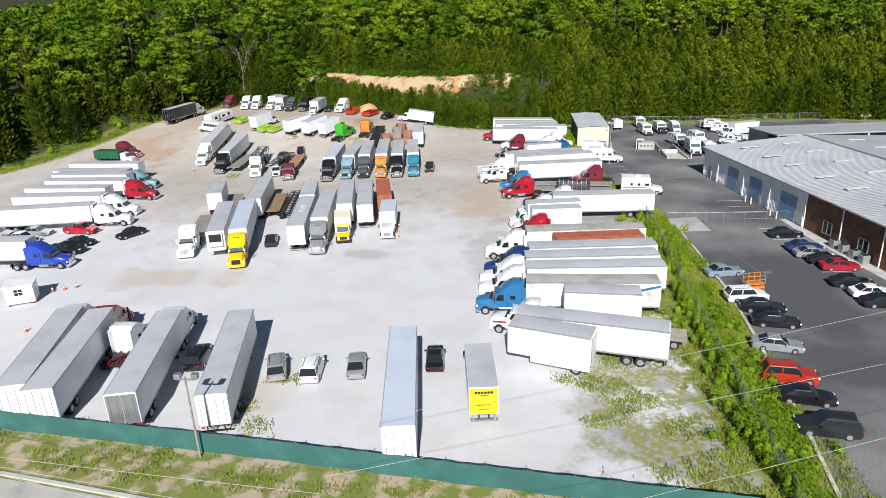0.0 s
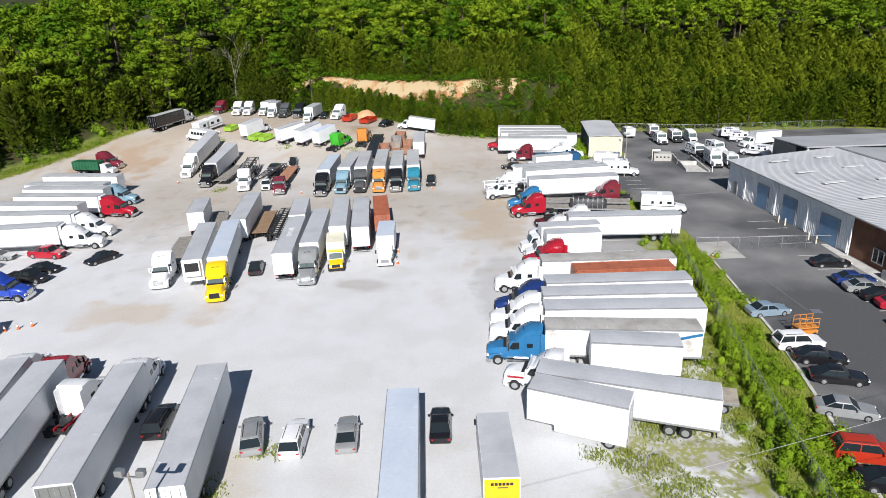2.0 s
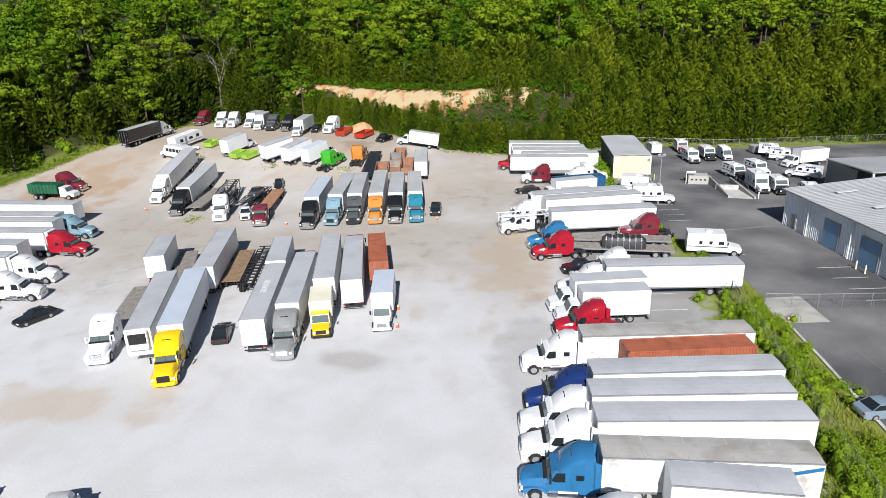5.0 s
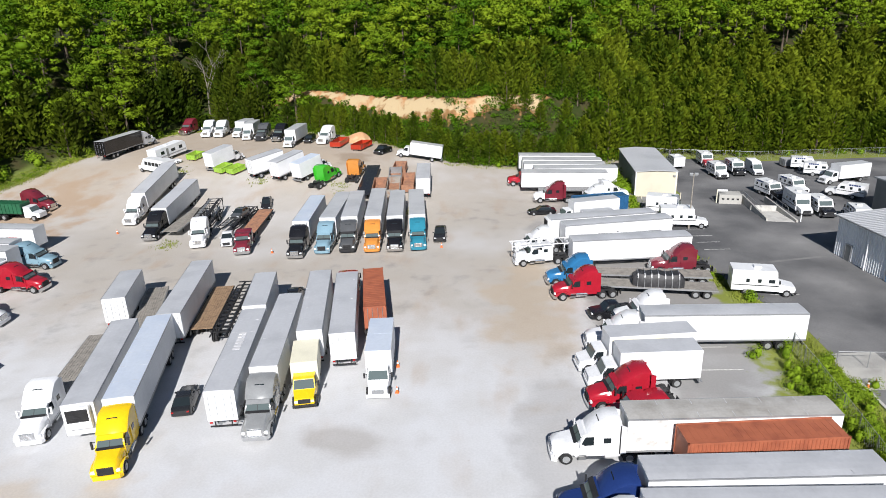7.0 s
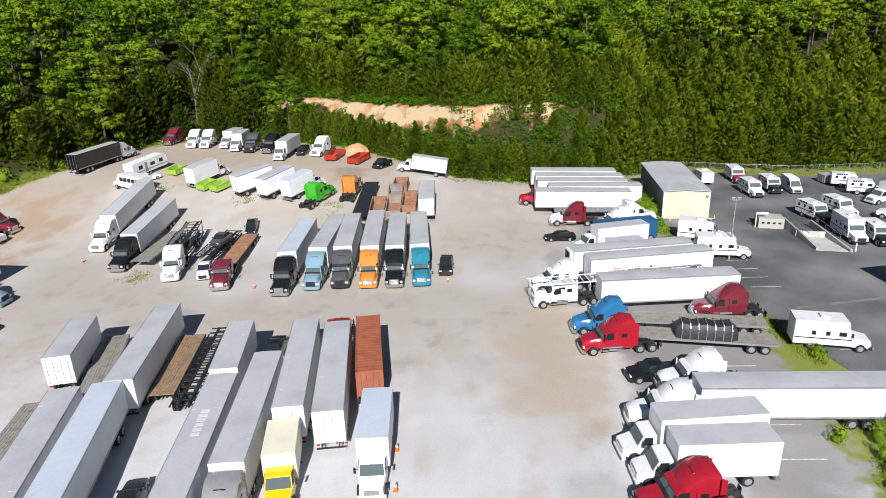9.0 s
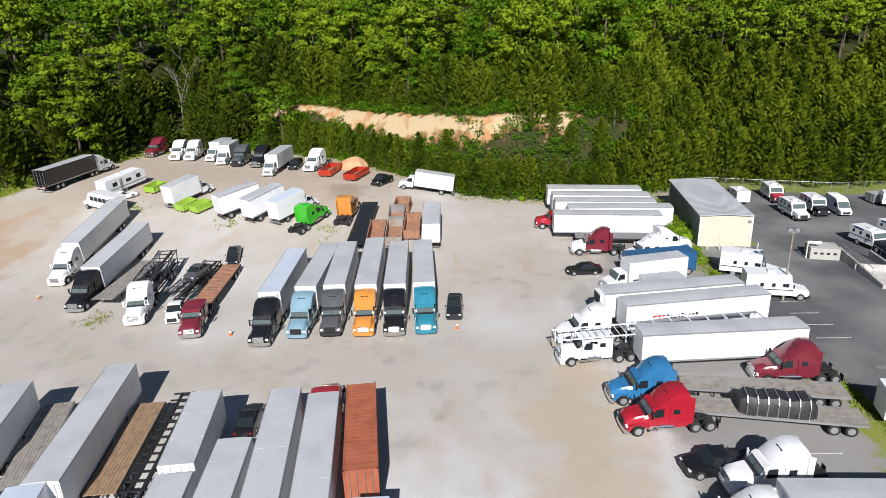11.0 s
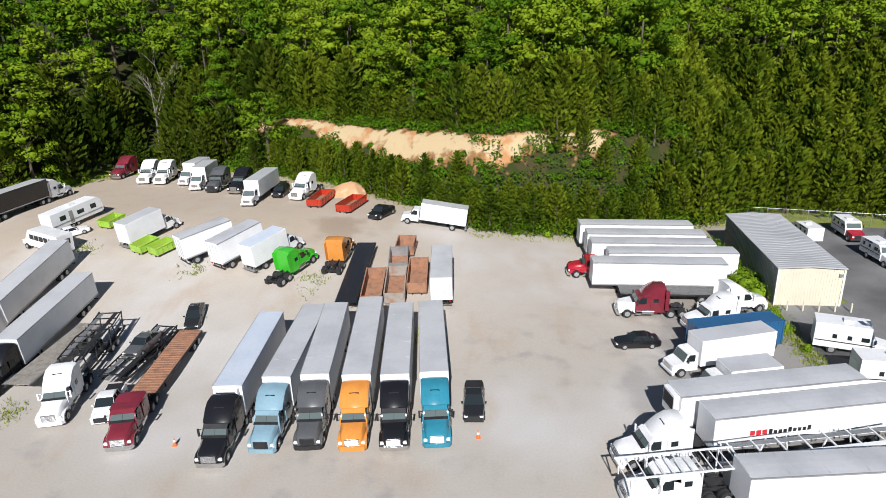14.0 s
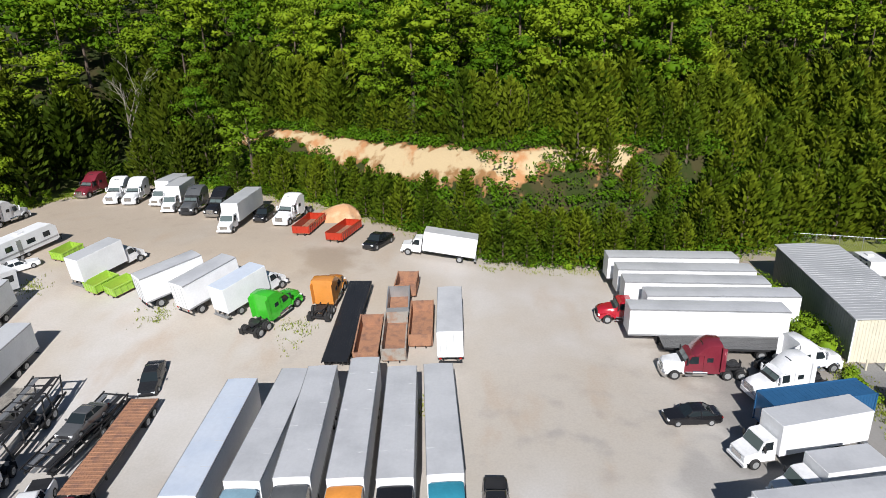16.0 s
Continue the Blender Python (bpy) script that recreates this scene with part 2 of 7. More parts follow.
    c = over(c, (0.23, 0.24, 0.065), maths("MULTIPLY", maths("MULTIPLY", weeds, span(noise_at(2.2, 5), 0.36, 0.52)), span(xx, 11, 19, 0.04, 0.9)))
    strip_x = maths("ADD", maths("ADD", sep.outputs[0], maths("MULTIPLY", sep.outputs[1], -0.066)), maths("MULTIPLY", maths("SUBTRACT", rough_patch, 0.5), 9.0))
    c = over(c, (0.2, 0.23, 0.05), span(strip_x, 20.2, 22.6))
    verge = span(maths("ADD", sep.outputs[1], maths("MULTIPLY", sep.outputs[0], 0.145)), 25.8, 24.6)
    c = over(c, (0.17, 0.2, 0.05), verge)
    c = over(c, (0.4, 0.33, 0.24), maths("MULTIPLY", verge, span(rough_patch, 0.46, 0.6)))
    grassy = n.new("ShaderNodeAttribute")
    grassy.attribute_name = "grassy"
    c = over(c, (0.15, 0.185, 0.045), span(maths("ADD", grassy.outputs["Fac"], maths("MULTIPLY", maths("SUBTRACT", rough_patch, 0.5), 0.9)), 0.35, 0.6))
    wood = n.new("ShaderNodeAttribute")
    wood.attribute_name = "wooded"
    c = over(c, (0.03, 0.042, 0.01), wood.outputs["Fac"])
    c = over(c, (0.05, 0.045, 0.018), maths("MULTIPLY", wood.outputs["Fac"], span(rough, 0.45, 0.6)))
    soil = n.new("ShaderNodeAttribute")
    soil.attribute_name = "soil"
    torn = maths("ADD", soil.outputs["Fac"], maths("MULTIPLY", maths("SUBTRACT", noise_at(0.45, 6), 0.5), 1.5))
    c = over(c, (0.24, 0.13, 0.055), span(torn, 0.36, 0.5))
    c = over(c, (0.46, 0.355, 0.21), span(torn, 0.56, 0.8))
    c = over(c, (0.4, 0.2, 0.09), maths("MULTIPLY", span(torn, 0.4, 0.6), span(streak, 0.53, 0.64)))
    hsv = n.new("ShaderNodeHueSaturation")
    l.new(span(small, 0.2, 0.8, 0.95, 1.05), hsv.inputs["Value"])
    l.new(c, hsv.inputs["Color"])
    l.new(hsv.outputs[0], b.inputs["Base Color"])
    b.inputs["Roughness"].default_value = 0.95
    b.inputs["Specular IOR Level"].default_value = 0.15
    bp = n.new("ShaderNodeBump")
    bp.inputs["Strength"].default_value, bp.inputs["Distance"].default_value = 0.12, 0.04
    l.new(small, bp.inputs["Height"])
    l.new(bp.outputs[0], b.inputs["Normal"])
    return m


# ---- building helpers ----
def box(bm, x0, x1, y0, y1, z0, z1, bevel=0.0):
    v = [bm.verts.new((x, y, z)) for z in (z0, z1) for x, y in ((x0, y0), (x1, y0), (x1, y1), (x0, y1))]
    f = [bm.faces.new([v[i] for i in q]) for q in ((3, 2, 1, 0), (4, 5, 6, 7), (0, 1, 5, 4), (1, 2, 6, 5), (2, 3, 7, 6), (3, 0, 4, 7))]
    if bevel:
        bmesh.ops.bevel(bm, geom=list({e for q in f for e in q.edges}), offset=bevel, segments=2, affect="EDGES", profile=0.6)
    return bm


def loft(bm, rings):
    vs = [[bm.verts.new(p) for p in r] for r in rings]
    k = len(rings[0])
    for a, b in zip(vs, vs[1:]):
        for i in range(k):
            bm.faces.new((a[i], a[(i + 1) % k], b[(i + 1) % k], b[i]))
    bm.faces.new(list(reversed(vs[0])))
    bm.faces.new(vs[-1])
    return bm


def cyl(bm, c, r, w, axis="x", n=16, r2=None):
    """A drum of width w round c along an axis."""
    r2 = r if r2 is None else r2
    rings = []
    for s, rr in ((-w / 2, r), (w / 2, r2)):
        ring = []
        for i in range(n):
            a = 2 * math.pi * i / n
            p, q = rr * math.cos(a), rr * math.sin(a)
            d = (s, p, q) if axis == "x" else (p, s, q) if axis == "y" else (p, q, s)
            ring.append((c[0] + d[0], c[1] + d[1], c[2] + d[2]))
        rings.append(ring)
    return loft(bm, rings)


def profile(bm, pts, w0, w1=None):
    """A side outline of (y, z) points drawn across x from -w to w; w may be one half-width for each point."""
    w1 = w0 if w1 is None else w1
    ws = w0 if isinstance(w0, (list, tuple)) else [w0] * len(pts)
    return loft(bm, [[(-w, y, z) for (y, z), w in zip(pts, ws)], [(w, y, z) for (y, z), w in zip(pts, ws)]])


def part(name, bm, mat, parent, label="", smooth=False, m=None):
    me = bpy.data.meshes.new(name)
    bmesh.ops.recalc_face_normals(bm, faces=bm.faces)
    if smooth:
        for f in bm.faces:
            f.smooth = True
        for e in bm.edges:
            if len(e.link_faces) == 2 and e.calc_face_angle() > 0.7:
                e.smooth = False
    bm.to_mesh(me)
    bm.free()
    me.materials.append(mat)
    ob = new(name, me)
    if parent is not None:
        ob.parent = parent
    if m is not None:
        ob.matrix_basis = m
    if label:
        ob["label"] = label
    return ob


def again(ob, parent, m, name=None):
    """A second part on the same mesh, with its own sub-parts."""
    o = new(name or ob.name.split(".")[0], ob.data)
    o.parent, o.matrix_basis = parent, m
    if "label" in ob:
        o["label"] = ob["label"]
    for k in ob.children:
        again(k, o, k.matrix_basis.copy())
    return o


def smooth_step(u):
    u = min(1.0, max(0.0, u))
    return u * u * (3 - 2 * u)


def rise(x, y):
    """The yard climbs towards its far end."""
    return 5.5 * smooth_step((y - 126) / 44) * smooth_step((14 - x) / 50)


BUILT = {}


def place(kind, key, builder, x, y, turn, label, category, group="", z=None):
    """Builds a thing once for each key; a further one is a copy of it."""
    zz = rise(x, y) if z is None else z
    a = radians(turn)
    bx, by = x + 8 * math.sin(a), y - 8 * math.cos(a)
    tilt = math.degrees(math.atan2(rise(x, y) - rise(bx, by), 8)) if z is None else 0
    m = pose(x, y, zz, 0, 0, turn) @ pose(0, 0, 0, tilt)
    key = (kind, *key)
    if key in BUILT:
        ob = copy_thing(BUILT[key], m)
    else:
        ob = new(kind)
        builder(ob)
        ob.matrix_basis = m
        BUILT[key] = ob
    return tagged(ob, label, category, group)


_wheel = {}


def wheel(parent, x, y, r=0.5, w=0.28, rim=None, dual=False):
    """A tyre with its rim as a sub-part; dual: two tyres side by side."""
    rim = rim or M["alu"]
    k = (r, w, rim.name, dual, x > 0)
    s = 1 if x > 0 else -1
    if k in _wheel:
        return again(_wheel[k], parent, pose(x, y, r))
    bm = bmesh.new()
    for o in ((0, -s * (w + 0.06)) if dual else (0,)):
        rings = []
        for dx, rr in ((-w / 2, r * 0.62), (-w / 2, r * 0.93), (-w * 0.38, r), (w * 0.38, r), (w / 2, r * 0.93), (w / 2, r * 0.62)):
            rings.append([(o + dx, rr * math.cos(a * math.pi / 8), rr * math.sin(a * math.pi / 8)) for a in range(16)])
        loft(bm, rings)
    tyre = part("wheel", bm, M["tyre"], parent, smooth=True, m=pose(x, y, r))
    bm = bmesh.new()
    cyl(bm, (s * (w / 2 - 0.02), 0, 0), r * 0.6, 0.06)
    cyl(bm, (s * (w / 2 + 0.02), 0, 0), r * 0.22, 0.08, n=10)
    part("rim", bm, rim, tyre)
    _wheel[k] = tyre
    return tyre


# ---- vehicles: front at y = 0, the rest behind it ----
def build_tractor(ob, colour="white", hood=None, chassis=None, stripe=None, high=True, day=False, hauler=False):
    paint, nose = PAINT[colour], PAINT[hood or colour]
    frame_mat = PAINT[chassis] if chassis else M["steel"]
    end = -3.75 if day else -5.3
    # hood: rounded, narrower and lower towards the grille
    bm = bmesh.new()
    rings = []
    for y, w, z0, z1 in ((-0.12, 0.78, 0.75, 1.42), (-0.35, 0.92, 0.6, 1.62), (-1.2, 1.02, 0.75, 1.78), (-2.05, 1.08, 0.8, 1.95)):
        rings.append([(-w, y, z0), (-w, y, z1 - 0.3), (-w * 0.78, y, z1 - 0.04), (0, y, z1), (w * 0.78, y, z1 - 0.04), (w, y, z1 - 0.3), (w, y, z0)])
    loft(bm, rings)
    part("hood", bm, nose, ob, smooth=True)
    for s in (-1, 1):
        bm = bmesh.new()
        pts = [(-0.22, 0.62), (-0.3, 1.02), (-0.75, 1.2), (-1.5, 1.22), (-1.95, 0.98), (-2.05, 0.7), (-1.9, 0.7), (-1.72, 0.98), (-1.3, 1.12), (-0.9, 1.1), (-0.62, 0.9), (-0.5, 0.62)]
        loft(bm, [[(s * 0.86, y, z) for y, z in pts], [(s * 1.19, y, z) for y, z in pts]])
        part("fender", bm, nose, ob, smooth=True)
        bm = bmesh.new()
        box(bm, min(s * 0.74, s * 1.08), max(s * 0.74, s * 1.08), -0.3, -0.12, 0.88, 1.1, 0.03)
        part("headlight", bm, M["lamp"], ob)
        bm = bmesh.new()
        box(bm, min(s * 1.28, s * 1.45), max(s * 1.28, s * 1.45), -2.28, -2.15, 1.75, 2.45, 0.03)
        box(bm, min(s * 1.08, s * 1.3), max(s * 1.08, s * 1.3), -2.24, -2.2, 2.35, 2.4)
        box(bm, min(s * 1.08, s * 1.3), max(s * 1.08, s * 1.3), -2.24, -2.2, 1.8, 1.85)
        part("mirror", bm, M["steel"] if colour != "white" else paint, ob)
        bm = bmesh.new()
        cyl(bm, (s * 0.98, -3.45, 0.72), 0.31, 1.35, "y")
        part("fuel_tank", bm, M["chrome"], ob, smooth=True)
        for z in (0.45, 0.85):
            bm = bmesh.new()
            box(bm, min(s * 0.95, s * 1.22), max(s * 0.95, s * 1.22), -2.72, -2.12, z, z + 0.05)
            part("step", bm, M["alu"], ob)
    bm = bmesh.new()
    box(bm, -0.6, 0.6, -0.2, -0.06, 0.72, 1.38, 0.04)
    for i in range(5):
        box(bm, -0.55, 0.55, -0.06, -0.04, 0.8 + i * 0.11, 0.83 + i * 0.11)
    part("grille", bm, M["chrome"] if colour in ("white", "blue", "teal", "silver", "maroon", "black", "orange", "royal") else M["steel"], ob)
    bm = bmesh.new()
    loft(bm, [[(x, y0, z) for x, y0 in ((-1.2, -0.35), (-1.0, -0.05), (0, 0.02), (1.0, -0.05), (1.2, -0.35), (1.1, -0.5), (-1.1, -0.5))] for z in (0.32, 0.72)])
    part("bumper", bm, M["chrome"] if colour in ("silver", "black", "blue", "red", "royal", "maroon") else (M["steel"] if colour in ("navy", "grey") else nose), ob)
    # cab with raked windscreen
    zr = 2.62
    bm = bmesh.new()
    profile(bm, [(-2.0, 0.8), (-2.0, 1.9), (-2.5, zr - 0.1), (-2.75, zr), (-3.75, zr + 0.02), (-3.75, 0.75)], [1.13, 1.13, 1.0, 1.0, 1.08, 1.17])
    part("cab", bm, paint, ob, smooth=True)
    bm = bmesh.new()
    loft(bm, [[(-0.98, -2.03, 1.94), (0.98, -2.03, 1.94), (0.9, -2.47, zr - 0.16), (-0.9, -2.47, zr - 0.16)], [(-0.98, -2.0, 1.96), (0.98, -2.0, 1.96), (0.9, -2.44, zr - 0.14), (-0.9, -2.44, zr - 0.14)]])
    part("windscreen", bm, M["windglass"], ob)
    bm = bmesh.new()
    loft(bm, [[(-1.0, -2.28, zr - 0.22), (1.0, -2.28, zr - 0.22), (1.0, -2.6, zr + 0.02), (-1.0, -2.6, zr + 0.02)], [(-1.0, -2.25, zr - 0.18), (1.0, -2.25, zr - 0.18), (1.0, -2.58, zr + 0.06), (-1.0, -2.58, zr + 0.06)]])
    part("sun_visor", bm, M["steel"] if colour in ("black", "navy", "grey") else paint, ob)
    bm = bmesh.new()
    box(bm, -0.03, 0.03, -2.04, -1.98, 1.95, 2.0)
    loft(bm, [[(-0.02, -1.985, 1.96), (0.02, -1.985, 1.96), (0.02, -1.97, 1.97), (-0.02, -1.97, 1.97)], [(-0.02, -2.43, zr - 0.15), (0.02, -2.43, zr - 0.15), (0.02, -2.41, zr - 0.14), (-0.02, -2.41, zr - 0.14)]])
    part("windscreen_bar", bm, M["steel"], ob)
    bm = bmesh.new()
    loft(bm, [[(-1.02, -1.72, 1.89), (1.02, -1.72, 1.89), (1.02, -2.0, 1.96), (-1.02, -2.0, 1.96)], [(-1.02, -1.72, 1.905), (1.02, -1.72, 1.905), (1.02, -2.0, 1.975), (-1.02, -2.0, 1.975)]])
    part("cowl", bm, M["steel"], ob)
    for s in (-1, 1):
        bm = bmesh.new()
        q = [(-2.3, 1.85), (-2.62, 2.42), (-3.25, 2.44), (-3.25, 1.75), (-2.6, 1.72)]
        loft(bm, [[(s * (1.13 if z < 2 else 1.06), y, z) for y, z in q], [(s * (1.16 if z < 2 else 1.09), y, z) for y, z in q]])
        part("side_window", bm, M["glass"], ob)
    if not day:
        top = 3.78 if high else 2.75
        bm = bmesh.new()
        rings = []
        for x, k in ((-1.2, 0.16), (-1.0, 0.03), (0.0, 0.0), (1.0, 0.03), (1.2, 0.16)):
            rings.append([(x, -3.7, 0.72), (x, -3.7, zr), (x, -2.72 - k, zr - 0.05 if high else zr - 0.02), (x, -3.1 - k, zr + (0.45 if high else 0.03) - k), (x, -3.75, top - 0.28 - k), (x, -4.35, top - k), (x, end, top - 0.02 - k), (x, end, 0.72)])
        loft(bm, rings)
        part("sleeper", bm, paint, ob, smooth=True)
        for s in (-1, 1):
            bm = bmesh.new()
            box(bm, min(s * 1.19, s * 1.23), max(s * 1.19, s * 1.23), -4.55, -3.98, 1.95, 2.4, 0.02)
            part("sleeper_window", bm, M["glass"], ob)
            if high:
                bm = bmesh.new()
                loft(bm, [[(s * 1.0, end + 0.1, 0.9), (s * 1.2, end + 0.1, 0.9), (s * 1.2, end + 0.1, top - 0.3), (s * 1.0, end + 0.1, top - 0.3)], [(s * 1.16, end - 0.45, 0.95), (s * 1.2, end - 0.45, 0.95), (s * 1.2, end - 0.45, top - 0.45), (s * 1.16, end - 0.45, top - 0.45)]])
                part("side_extender", bm, paint, ob)
        if high:
            bm = bmesh.new()
            loft(bm, [[(-0.45, -3.52, 3.22), (0.45, -3.52, 3.22), (0.4, -3.74, 3.46), (-0.4, -3.74, 3.46)], [(-0.45, -3.5, 3.25), (0.45, -3.5, 3.25), (0.4, -3.72, 3.5), (-0.4, -3.72, 3.5)]])
            part("roof_window", bm, M["glass"], ob)
    else:
        bm = bmesh.new()
        box(bm, -0.7, 0.7, -3.76, -3.74, 1.7, 2.4)
        part("rear_window", bm, M["glass"], ob)
    if stripe:
        bm = bmesh.new()
        for s in (-1, 1):
            loft(bm, [[(s * 1.05, -0.5, 1.22), (s * 1.05, -0.5, 1.4), (s * 1.1, -2.0, 1.48), (s * 1.1, -2.0, 1.3)], [(s * 1.09, -0.5, 1.22), (s * 1.09, -0.5, 1.4), (s * 1.14, -2.0, 1.48), (s * 1.14, -2.0, 1.3)]])
        part("stripe", bm, PAINT[stripe], ob)
    for s in (-1, 1):
        bm = bmesh.new()
        box(bm, s * 0.43 - 0.05, s * 0.43 + 0.05, -7.75, -1.0, 0.72, 0.98)
        part("chassis_rail", bm, frame_mat, ob)
        wheel(ob, s * 1.05, -1.18)
        for y in (-6.05, -7.3):
            wheel(ob, s * 1.1, y, dual=True)
        bm = bmesh.new()
        box(bm, min(s * 0.72, s * 1.24), max(s * 0.72, s * 1.24), -7.96, -7.92, 0.25, 0.95)
        part("mud_flap", bm, M["steel"], ob)
    bm = bmesh.new()
    cyl(bm, (0, -6.65, 1.12), 0.5, 0.1, "z", 14)
    box(bm, -0.3, 0.3, -7.35, -6.9, 1.02, 1.12)
    part("fifth_wheel", bm, M["steel"], ob)
    bm = bmesh.new()
    for y in (-5.55, -6.05, -7.3, -7.7):
        box(bm, -0.95, 0.95, y - 0.08, y + 0.08, 0.5, 0.72)
    part("axle", bm, M["steel"], ob)
    if hauler:
        for s in (-1, 1):
            bm = bmesh.new()
            box(bm, s * 1.15 - 0.05, s * 1.15 + 0.05, -8.6, 0.3, 3.0, 3.12)
            part("rack_rail", bm, PAINT["white"], ob)
            for y in (-0.1, -2.2, -5.2, -7.6):
                bm = bmesh.new()
                box(bm, s * 1.2 - 0.05, s * 1.2 + 0.05, y - 0.05, y + 0.05, 0.8 if y < -3 else 1.6, 3.05)
                part("rack_post", bm, PAINT["white"], ob)
        for i in range(13):
            bm = bmesh.new()
            box(bm, -1.1, 1.1, 0.2 - i * 0.7, 0.28 - i * 0.7, 3.02, 3.08)
            part("rack_bar", bm, PAINT["white"], ob)


TRACTOR_LOOK = dict(royal="royal blue", white="white", red="bright red", maroon="dark maroon", blue="mid-blue", navy="navy blue", yellow="yellow", orange="orange", green="bright green", black="black", grey="charcoal grey", silver="silver", lightblue="pale blue", teal="turquoise blue")


def tractor(x, y, turn, colour="white", **k):
    text = f"{TRACTOR_LOOK[colour]} semi tractor with sleeper cab parked on gravel" if not k.get("day") else f"{TRACTOR_LOOK[colour]} day-cab semi tractor parked on gravel"
    if k.get("hood"):
        text = f"{TRACTOR_LOOK[colour]} semi tractor with a white replacement hood on gravel"
    if k.get("hauler"):
        text = f"{TRACTOR_LOOK[colour]} car-hauler tractor with a steel rack over its cab"
    return place("semi_tractor", (colour, *sorted(k.items())), lambda ob: build_tractor(ob, colour, **k), x, y, turn, text, "semi truck", "semi tractors in the yard")


def bogie(ob, ys):
    for y in ys:
        for s in (-1, 1):
            wheel(ob, s * 1.12, y, dual=True)
        bm = bmesh.new()
        cyl(bm, (0, y, 0.5), 0.09, 1.7)
        part("axle", bm, M["steel"], ob)


def seams(bm, L, w, z, step=2.44, off=0.0):
    n = int(L / step)
    for i in range(1, n):
        box(bm, -w, w, off - i * L / n - 0.02, off - i * L / n + 0.02, z, z + 0.005)


def build_van_trailer(ob, L, top=4.1, reefer=False, drop=False, plain=False, stained=False, colour=None, doors=None, logo=False, writing=False, stripe=None, short=False, bright=False):
    side = PAINT[colour] if colour else M["sidestain"] if stained else M["side"]
    w, z0 = 1.28, 1.12
    bm = bmesh.new()
    if drop:
        profile(bm, [(0, 1.15), (0, top - 0.03), (-L, top - 0.03), (-L, 0.55), (-2.3, 0.55), (-2.3, 1.15)], w)
    else:
        box(bm, -w, w, -L, 0, z0, top - 0.03, 0.03)
    part("body", bm, side, ob)
    bm = bmesh.new()
    rings = []
    for x, z in ((-w + 0.02, top - 0.03), (-w * 0.5, top + 0.01), (0, top + 0.025), (w * 0.5, top + 0.01), (w - 0.02, top - 0.03)):
        rings.append([(x, -0.02, z - 0.02), (x, -0.02, z), (x, -L + 0.02, z), (x, -L + 0.02, z - 0.02)])
    loft(bm, rings)
    part("roof", bm, M["oldroof"] if stained else M["skyroof"] if bright else M["roof"], ob)
    bm = bmesh.new()
    seams(bm, L, w - 0.05, top + 0.008)
    tagged(part("roof_seams", bm, M["roof"], ob), kind="stuff")
    for s in (-1, 1):
        bm = bmesh.new()
        box(bm, s * w - 0.03, s * w + 0.02, -L - 0.005, 0.005, top - 0.14, top - 0.02)
        part("top_rail", bm, M["alu"] if not colour else M["steel"], ob)
        if not drop:
            bm = bmesh.new()
            box(bm, s * w - 0.03, s * w + 0.02, -L, 0, z0 - 0.02, z0 + 0.16)
            part("bottom_rail", bm, M["alu"] if not plain else side, ob)
        bm = bmesh.new()
        box(bm, min(s * 0.02, s * (w - 0.08)), max(s * 0.02, s * (w - 0.08)), -L - 0.05, -L + 0.01, z0 + 0.06, top - 0.16, 0.012)
        door = part("rear_door", bm, M["galv"] if doors == "grille" else side, ob)
        bm = bmesh.new()
        for x in (0.35, 0.95):
            cyl(bm, (s * x, -L - 0.08, (z0 + top) / 2), 0.016, top - z0 - 0.4, "z", 6)
        part("lock_bar", bm, M["alu"], door)
        bm = bmesh.new()
        for y in (-3.2,):
            box(bm, s * 0.85 - 0.07, s * 0.85 + 0.07, y - 0.07, y + 0.07, 0.12, z0)
            box(bm, s * 0.85 - 0.16, s * 0.85 + 0.16, y - 0.16, y + 0.16, 0.0, 0.12)
        if not drop:
            part("landing_leg", bm, M["steel"], ob)
        else:
            bm.free()
        bm = bmesh.new()
        box(bm, s * 0.98 - 0.12, s * 0.98 + 0.12, -L - 0.06, -L - 0.01, z0 - 0.18, z0 - 0.04, 0.01)
        part("tail_light", bm, M["red_light"], ob)
    bm = bmesh.new()
    box(bm, -1.15, 1.15, -L + 0.05, -L + 0.15, 0.5, 0.62)
    for x in (-0.7, 0.7):
        box(bm, x - 0.05, x + 0.05, -L + 0.05, -L + 0.15, 0.6, z0)
    part("underride_bar", bm, M["steel"], ob)
    bm = bmesh.new()
    for x in (-0.5, 0.5):
        box(bm, x - 0.06, x + 0.06, -L + 0.2, -min(L - 1, 6.0) if not short else -1.0, z0 - 0.28, z0)
    part("slider_frame", bm, M["steel"], ob)
    if short:
        bogie(ob, (-L + 1.4,))
    elif drop:
        bogie(ob, (-L + 1.3,))
    else:
        bogie(ob, (-L + 2.4, -L + 3.65))
    if reefer:
        bm = bmesh.new()
        box(bm, -1.0, 1.0, 0.0, 0.48, 1.9, 3.95, 0.1)
        unit = part("cooling_unit", bm, PAINT["white"], ob, "white cooling unit with dark grille")
        bm = bmesh.new()
        box(bm, -0.85, 0.85, 0.47, 0.5, 2.6, 3.75, 0.02)
        for i in range(8):
            box(bm, -0.8, 0.8, 0.49, 0.52, 2.65 + i * 0.13, 2.69 + i * 0.13)
        part("grille", bm, M["steel"], unit)
